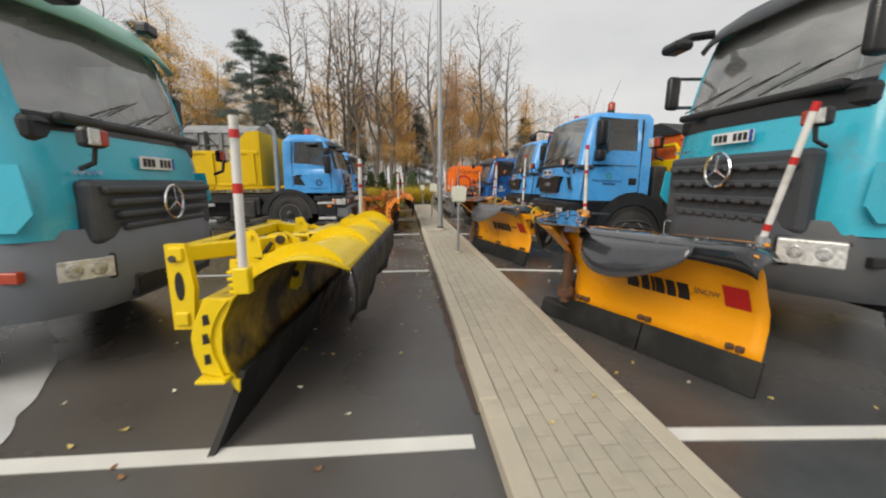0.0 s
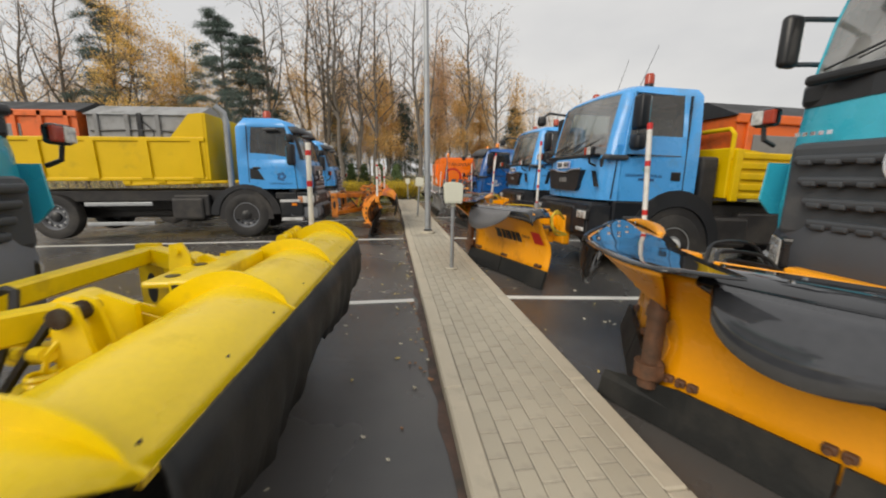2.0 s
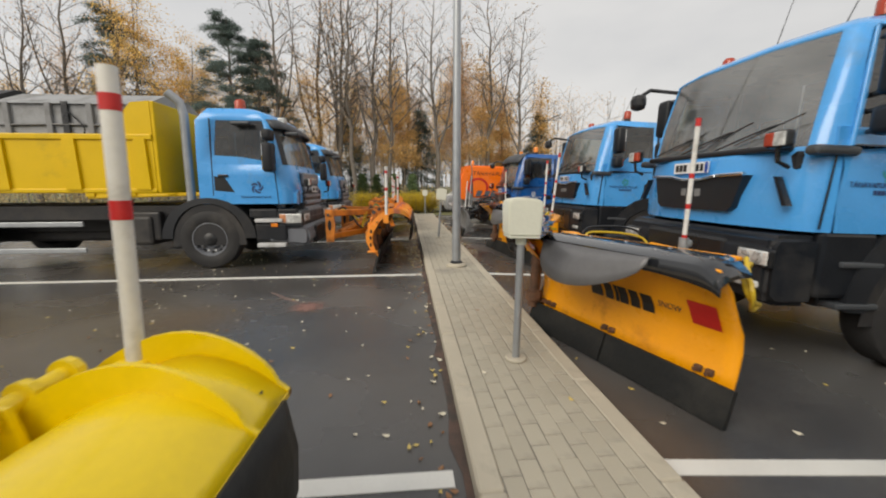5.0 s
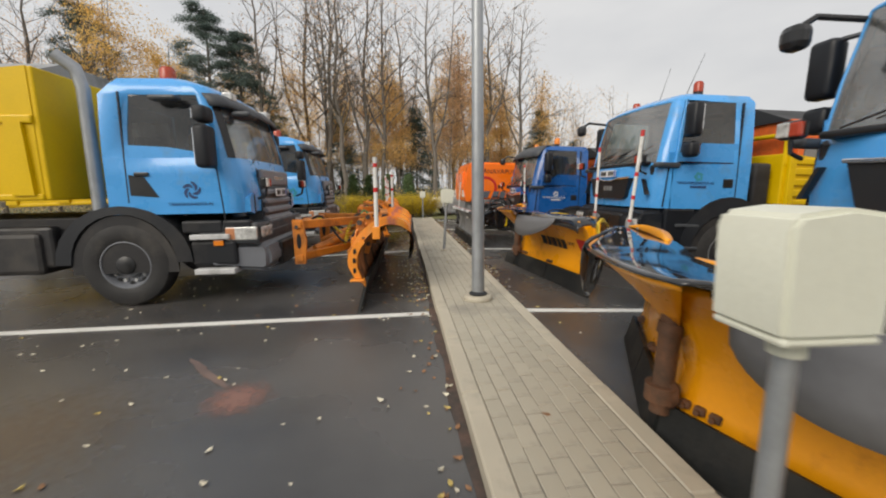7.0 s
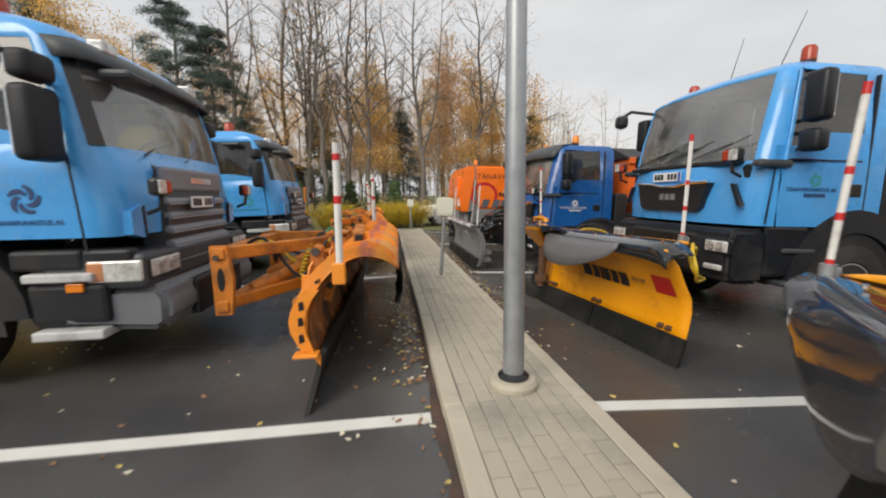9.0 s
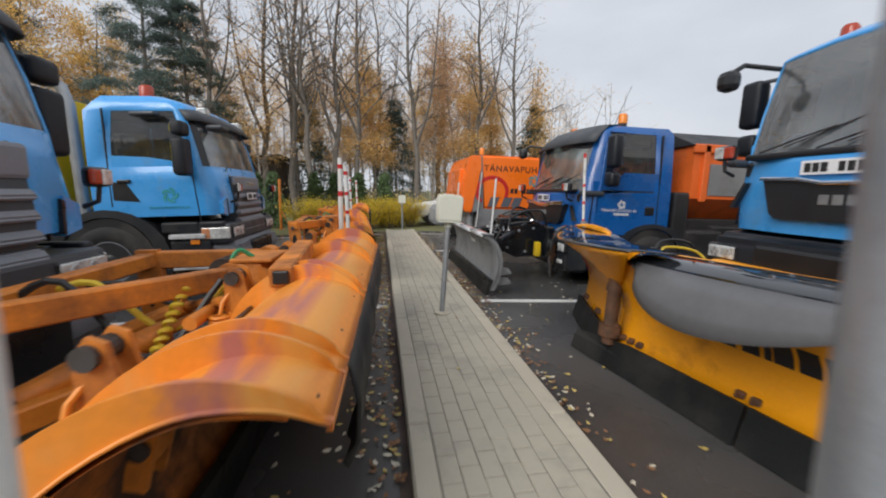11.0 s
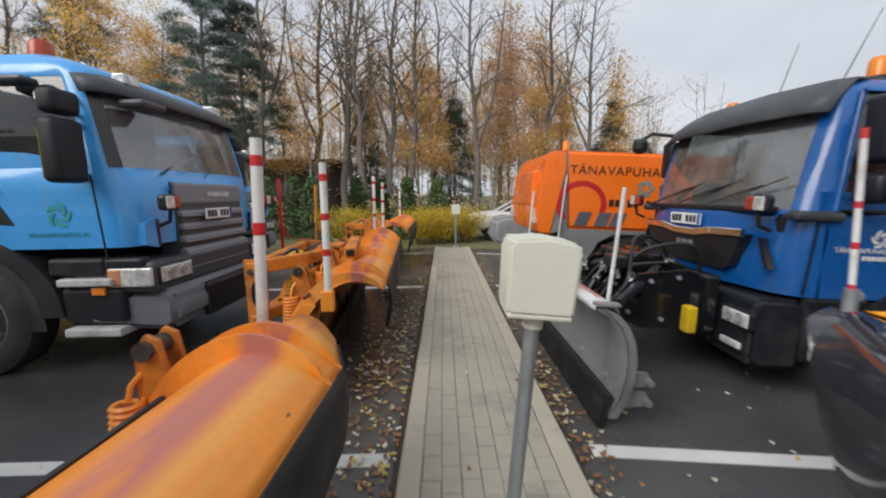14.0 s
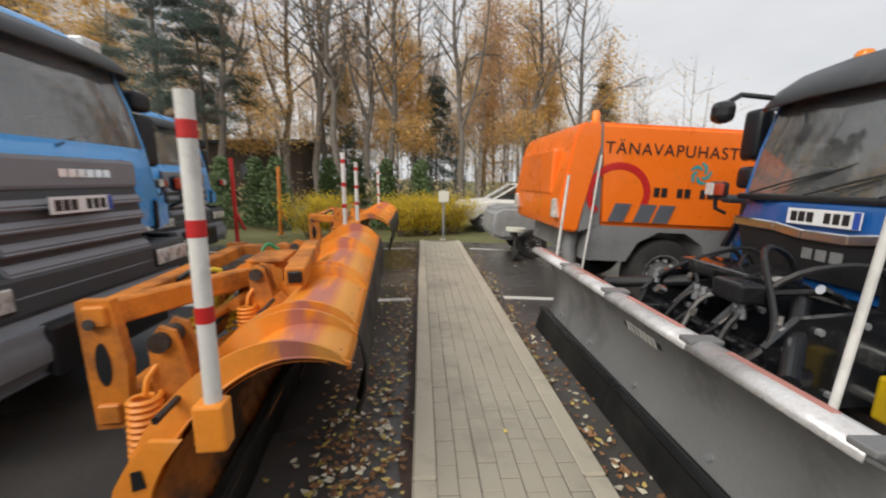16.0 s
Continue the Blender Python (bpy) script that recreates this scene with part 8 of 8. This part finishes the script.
def sweeper():
    t = thing("street_sweeper", "orange street sweeper with a dark grey lower body", "street sweeper", EAST @ pose(1.27, 19.1, 0))
    W = 2.35
    bm = B()
    prism(bm, [(0.42, 1.06), (0.30, 2.29), (4.6, 2.30), (4.6, 1.06)], 0, W)
    bmesh.ops.bevel(bm, geom=list(bm.edges), offset=0.05, segments=3, affect="EDGES")
    body = part("hopper_body", bm, SWEEPOR, t, "bright orange body", smooth=True)
    # angular tail block, leaning forward above, with a slanting seam to the body
    bm = B()
    prism(bm, [(-0.02, 0.98), (-0.10, 1.36), (0.02, 2.12), (0.10, 2.27), (0.34, 2.28), (0.36, 2.0), (0.16, 0.96)], -0.015, W + 0.015)
    bmesh.ops.bevel(bm, geom=list(bm.edges), offset=0.025, segments=2, affect="EDGES")
    part("tail_block", bm, SWEEPOR, t, "angular orange tail", smooth=True)
    bm = B()
    prism(bm, [(0.17, 0.97), (0.43, 1.07), (0.36, 2.27), (0.30, 2.27)], 0.006, W - 0.006)
    part("seam", bm, GREYP, t)
    bm = B()
    prism(bm, [(0.28, 0.62), (0.32, 1.06), (4.6, 1.05), (4.6, 0.55), (1.9, 0.55), (1.78, 0.86), (1.55, 1.0), (1.2, 1.0), (0.95, 0.86), (0.82, 0.62)], 0.015, W - 0.015)
    part("skirt", bm, GREYP, t, "dark grey skirt")
    for y, s in ((0.2, -1), (W - 0.2, 1)):
        wheel(t, 1.36, y, 0.45, 0.3, s, GREYP, GREYP)
        wheel(t, 4.4, y, 0.45, 0.3, s, GREYP, GREYP)
    # red ring segment, black company block, lettering
    bm = B()
    pts = [(0.62 + 0.36 * math.cos(a), -0.004, 1.46 + 0.33 * math.sin(a)) for a in [radians(-25 + 250 * i / 20) for i in range(21)]]
    for p, q in zip(pts, pts[1:]):
        beam(bm, p, q, 0.004, 0.085, 0)
    part("ring_logo", bm, REDMAT, body)
    bm = B()
    for k, x in enumerate((0.52, 0.84, 1.08)):
        prism(bm, [(x, 1.12), (x + 0.2, 1.12), (x + 0.28, 1.34), (x + 0.08, 1.34)], -0.012, -0.006)
    part("logo_block", bm, GREYINK, body)
    bm = B()
    for k, w in enumerate((1, 1, 0, 1, 1, 0, 1, 1, 1)):
        if w:
            box(bm, 1.06 + 0.098 * k, 1.13 + 0.098 * k, -0.009, -0.005, 1.44, 1.55, 0)
    part("number_bar", bm, INK, body)
    lo = writing("T\u00c4NAVAPUHASTUS", 0.2, INK, body, 1.12)
    lo.matrix_basis = pose(0.40, -0.006, 1.93, 90, 0, 0)
    swirl(body, 1.62, 1.74, -0.006, -1, 0.14, TEAL)
    # rear door with lamps
    bm = B()
    box(bm, -0.11, 0.05, 0.35, W - 0.35, 1.40, 1.98, 0.03)
    part("rear_door", bm, SWEEPOR, t)
    for y in (0.16, W - 0.16):
        bm = B()
        box(bm, -0.13, 0.0, y - 0.06, y + 0.06, 1.12, 1.36, 0.02)
        part("tail_lamp", bm, LAMPCL, t)
    beacon(t, 0.45, 0.5, 2.28, AMBER, 0.16, 0.055)
    bm = B()
    tube(bm, [(0.35, -0.03, 1.9), (0.3, -0.05, 1.2), (0.25, -0.05, 0.5)], 0.012, 6)
    part("hose", bm, WHITEP, t)
    bm = B()
    tube(bm, [(0.24, 0.30, 1.0), (0.18, 0.28, 0.75), (0.22, 0.26, 0.42)], 0.085, 12)
    part("suction_duct", bm, GREYP, t, smooth=True)
    bm = B()
    lathe(bm, [(0.05, 0.24), (0.22, 0.2), (0.34, 0.02)], Matrix.Translation((2.5, 0.1, 0)), 24)
    part("side_brush", bm, BLACK, t)
    bm = B()
    cyl(bm, (2.05, 0.02, 0.13), (2.05, 0.14, 0.13), 0.12, seg=20)
    part("jockey_wheel", bm, GREYP, t)
    bm = B()
    box(bm, 4.75, 6.3, 0.05, W - 0.05, 0.55, 2.55, 0.12)
    part("driver_cab", bm, SWEEPOR, t)


sweeper()


def tank_trailer():
    t = thing("tank_trailer", "pale grey tank trailer with a jockey wheel", "trailer", EAST @ pose(0.95, 22.5, 0))
    bm = B()
    prism(bm, [(0.0, 0.45), (0.05, 0.95), (0.25, 1.05), (1.9, 1.05), (1.95, 0.45), (0.2, 0.35)], 0, 1.3)
    bmesh.ops.bevel(bm, geom=list(bm.edges), offset=0.07, segments=3, affect="EDGES")
    part("tank", bm, GREYLT, t, smooth=True)
    wheel(t, 0.9, 0.02, 0.3, 0.2, -1, GREYP, STEEL)
    wheel(t, 0.9, 1.28, 0.3, 0.2, 1, GREYP, STEEL)
    bm = B()
    cyl(bm, (0.45, -0.35, 0.6), (0.45, -0.35, 0.66), 0.2, seg=24)
    part("cap", bm, CREAM, t)
    bm = B()
    tube(bm, [(0.45, -0.35, 0.62), (0.45, -0.35, 0.25)], 0.035, 8)
    beam(bm, (0.45, -0.35, 0.5), (0.45, 0.2, 0.5), 0.06, 0.06)
    cyl(bm, (0.42, -0.35, 0.14), (0.48, -0.35, 0.14), 0.14, seg=20)
    part("jockey_wheel", bm, CHASSIS, t)


tank_trailer()


def white_car():
    t = thing("car", "white car parked beyond the sweeper", "car", EAST @ pose(0.6, 26.4, 0.04))
    bm = B()
    prism(bm, [(0.0, 0.35), (0.02, 0.72), (0.15, 0.85), (1.15, 1.0), (4.2, 1.02), (4.3, 0.35)], 0, 1.78)
    bmesh.ops.bevel(bm, geom=list(bm.edges), offset=0.07, segments=3, affect="EDGES")
    part("body", bm, WHITEP, t, smooth=True)
    bm = B()
    prism(bm, [(1.1, 0.98), (1.85, 1.45), (3.4, 1.47), (4.1, 1.0)], 0.12, 1.66)
    part("cabin_glass", bm, SIDEGL, t)
    bm = B()
    prism(bm, [(1.85, 1.44), (2.0, 1.5), (3.3, 1.51), (3.45, 1.45)], 0.12, 1.66)
    part("roof", bm, WHITEP, t)
    bm = B()
    for y in (0.14, 1.64):
        tube(bm, [(1.08, y, 0.98), (1.85, y, 1.47)], 0.03, 6)
    part("pillar", bm, WHITEP, t)
    for x in (0.85, 3.4):
        wheel(t, x, 0.1, 0.31, 0.2, -1, GREYP, STEEL)
        wheel(t, x, 1.68, 0.31, 0.2, 1, GREYP, STEEL)
    bm = B()
    box(bm, 0.0, 0.1, 0.12, 0.5, 0.66, 0.78, 0.02)
    part("headlight", bm, LAMPCL, t)


white_car()

# ---- hedge, thujas, shed beyond the yard ----
yb = bush("shrub", "yellow autumn shrub at the yard edge", 3, 0.75, 1.05, BUSHYE, BARK, 5200, 0.024)
yb.matrix_basis = pose(-0.3, 25.6, 0)
for i, (x, y) in enumerate(((-1.0, 25.4), (0.5, 26.0), (-3.4, 25.2), (-2.9, 25.7), (0.0, 26.5), (-0.7, 26.3))):
    copy_thing(yb, pose(x, y, 0, 0, 0, 50 * i))
th = thing("thuja", "dark green columnar thuja in the hedge", "thuja", pose(-4.95, 27.2, 0), "thujas along the hedge")
rth = random.Random(4)
bm = B()
tube(bm, [(0, 0, 0), (0, 0, 2.0)], 0.04, 5, 0.01)
part("trunk", bm, BARK, th)
tp = []
for i in range(420):
    z = rth.uniform(0.05, 2.1)
    r = 0.48 * (1 - (z / 2.3) ** 2) * math.sqrt(rth.random())
    a = rth.uniform(0, 6.283)
    tp.append((Vector((r * math.cos(a), r * math.sin(a), z)), Vector((0, 0, 1))))
vs, fs = leaves(tp, rth, 7, 0.06, 0.05)
leaf_part("foliage", vs, fs, THUJA, th)
for i in range(9):
    copy_thing(th, pose((-9.4, -8.5, -7.6, -6.7, -5.75, -3.40, -2.5, -1.5, -0.5)[i] + rth.uniform(-0.08, 0.08), 27.4 + rth.uniform(-0.3, 0.3), 0, 0, 0, 40 * i))


def edge_post(label, m, h, r, material):
    """A steel pole with a flat foot and a short arm."""
    t = thing("post", label, "post", m)
    bm = B()
    cyl(bm, (0, 0, 0), (0.02, 0, h), r, seg=10)
    part("pole", bm, material, t, smooth=True)
    bm = B()
    box(bm, -0.10, 0.10, -0.10, 0.10, 0.0, 0.015, 0.004)
    part("foot_plate", bm, material, t)
    bm = B()
    beam(bm, (0.01, 0, h * 0.42), (0.20, 0.0, h * 0.20), 0.05, 0.05)
    part("brace", bm, material, t)


edge_post("red painted steel post with a brace beside the lorry", WEST @ pose(-4.80, 24.0, 0), 2.08, 0.045, REDMAT)
edge_post("orange painted post in the shrubs", pose(-4.30, 25.5, 0), 1.84, 0.05, ARMOR)


# ---- kerbs and pavers of the strip, each a piece ----
def piece_mesh(name, sx, sy, sz, bev, material):
    bm = B()
    box(bm, -sx / 2, sx / 2, -sy / 2, sy / 2, 0, sz, bev, seg=1)
    me = bpy.data.meshes.new(name)
    bm.to_mesh(me)
    bm.free()
    me.materials.append(material)
    return me


def lay_strip():
    rnd = random.Random(17)
    kerb = piece_mesh("kerb", 0.126, 0.994, 0.16, 0.012, KERBM)
    for s in (-1, 1):
        for i in range(30):
            ob = new("kerb_stone", kerb)
            ob.parent = strip
            ob.matrix_basis = pose(s * (0.49 - 0.063) + rnd.gauss(0, 0.0015), -5.5 + i * 1.0, -0.06 + rnd.gauss(0, 0.0015), 0, 0, rnd.gauss(0, 0.08))
    paver = piece_mesh("paver", 0.1005, 0.1945, 0.06, 0.005, PAVER)
    pitch = 0.728 / 7
    count = 0
    rest = B()
    for c in range(7):
        x = -0.364 + pitch * (c + 0.5)
        shift = 0.1 * (c % 2) + rnd.uniform(-0.01, 0.01)
        y = -0.4 + shift
        r = 0
        while y < 23.8:
            m = pose(x + rnd.gauss(0, 0.0012), y, 0.038 + rnd.gauss(0, 0.0012), rnd.gauss(0, 0.25), rnd.gauss(0, 0.25), rnd.gauss(0, 0.3))
            near = 0.6 < y < 9.2
            if near and count < 300:
                ob = new("paver", paver)
                ob.parent = strip
                ob.matrix_basis = m
                count += 1
            else:
                k = len(rest.verts)
                rest.from_mesh(paver)
                rest.verts.ensure_lookup_table()
                for v in rest.verts[k:]:
                    v.co = m @ v.co
            y += 0.2
            r += 1
    part("paver_field", rest, PAVER, strip, "grey-beige rectangular concrete pavers in running bond", kind="stuff")


lay_strip()
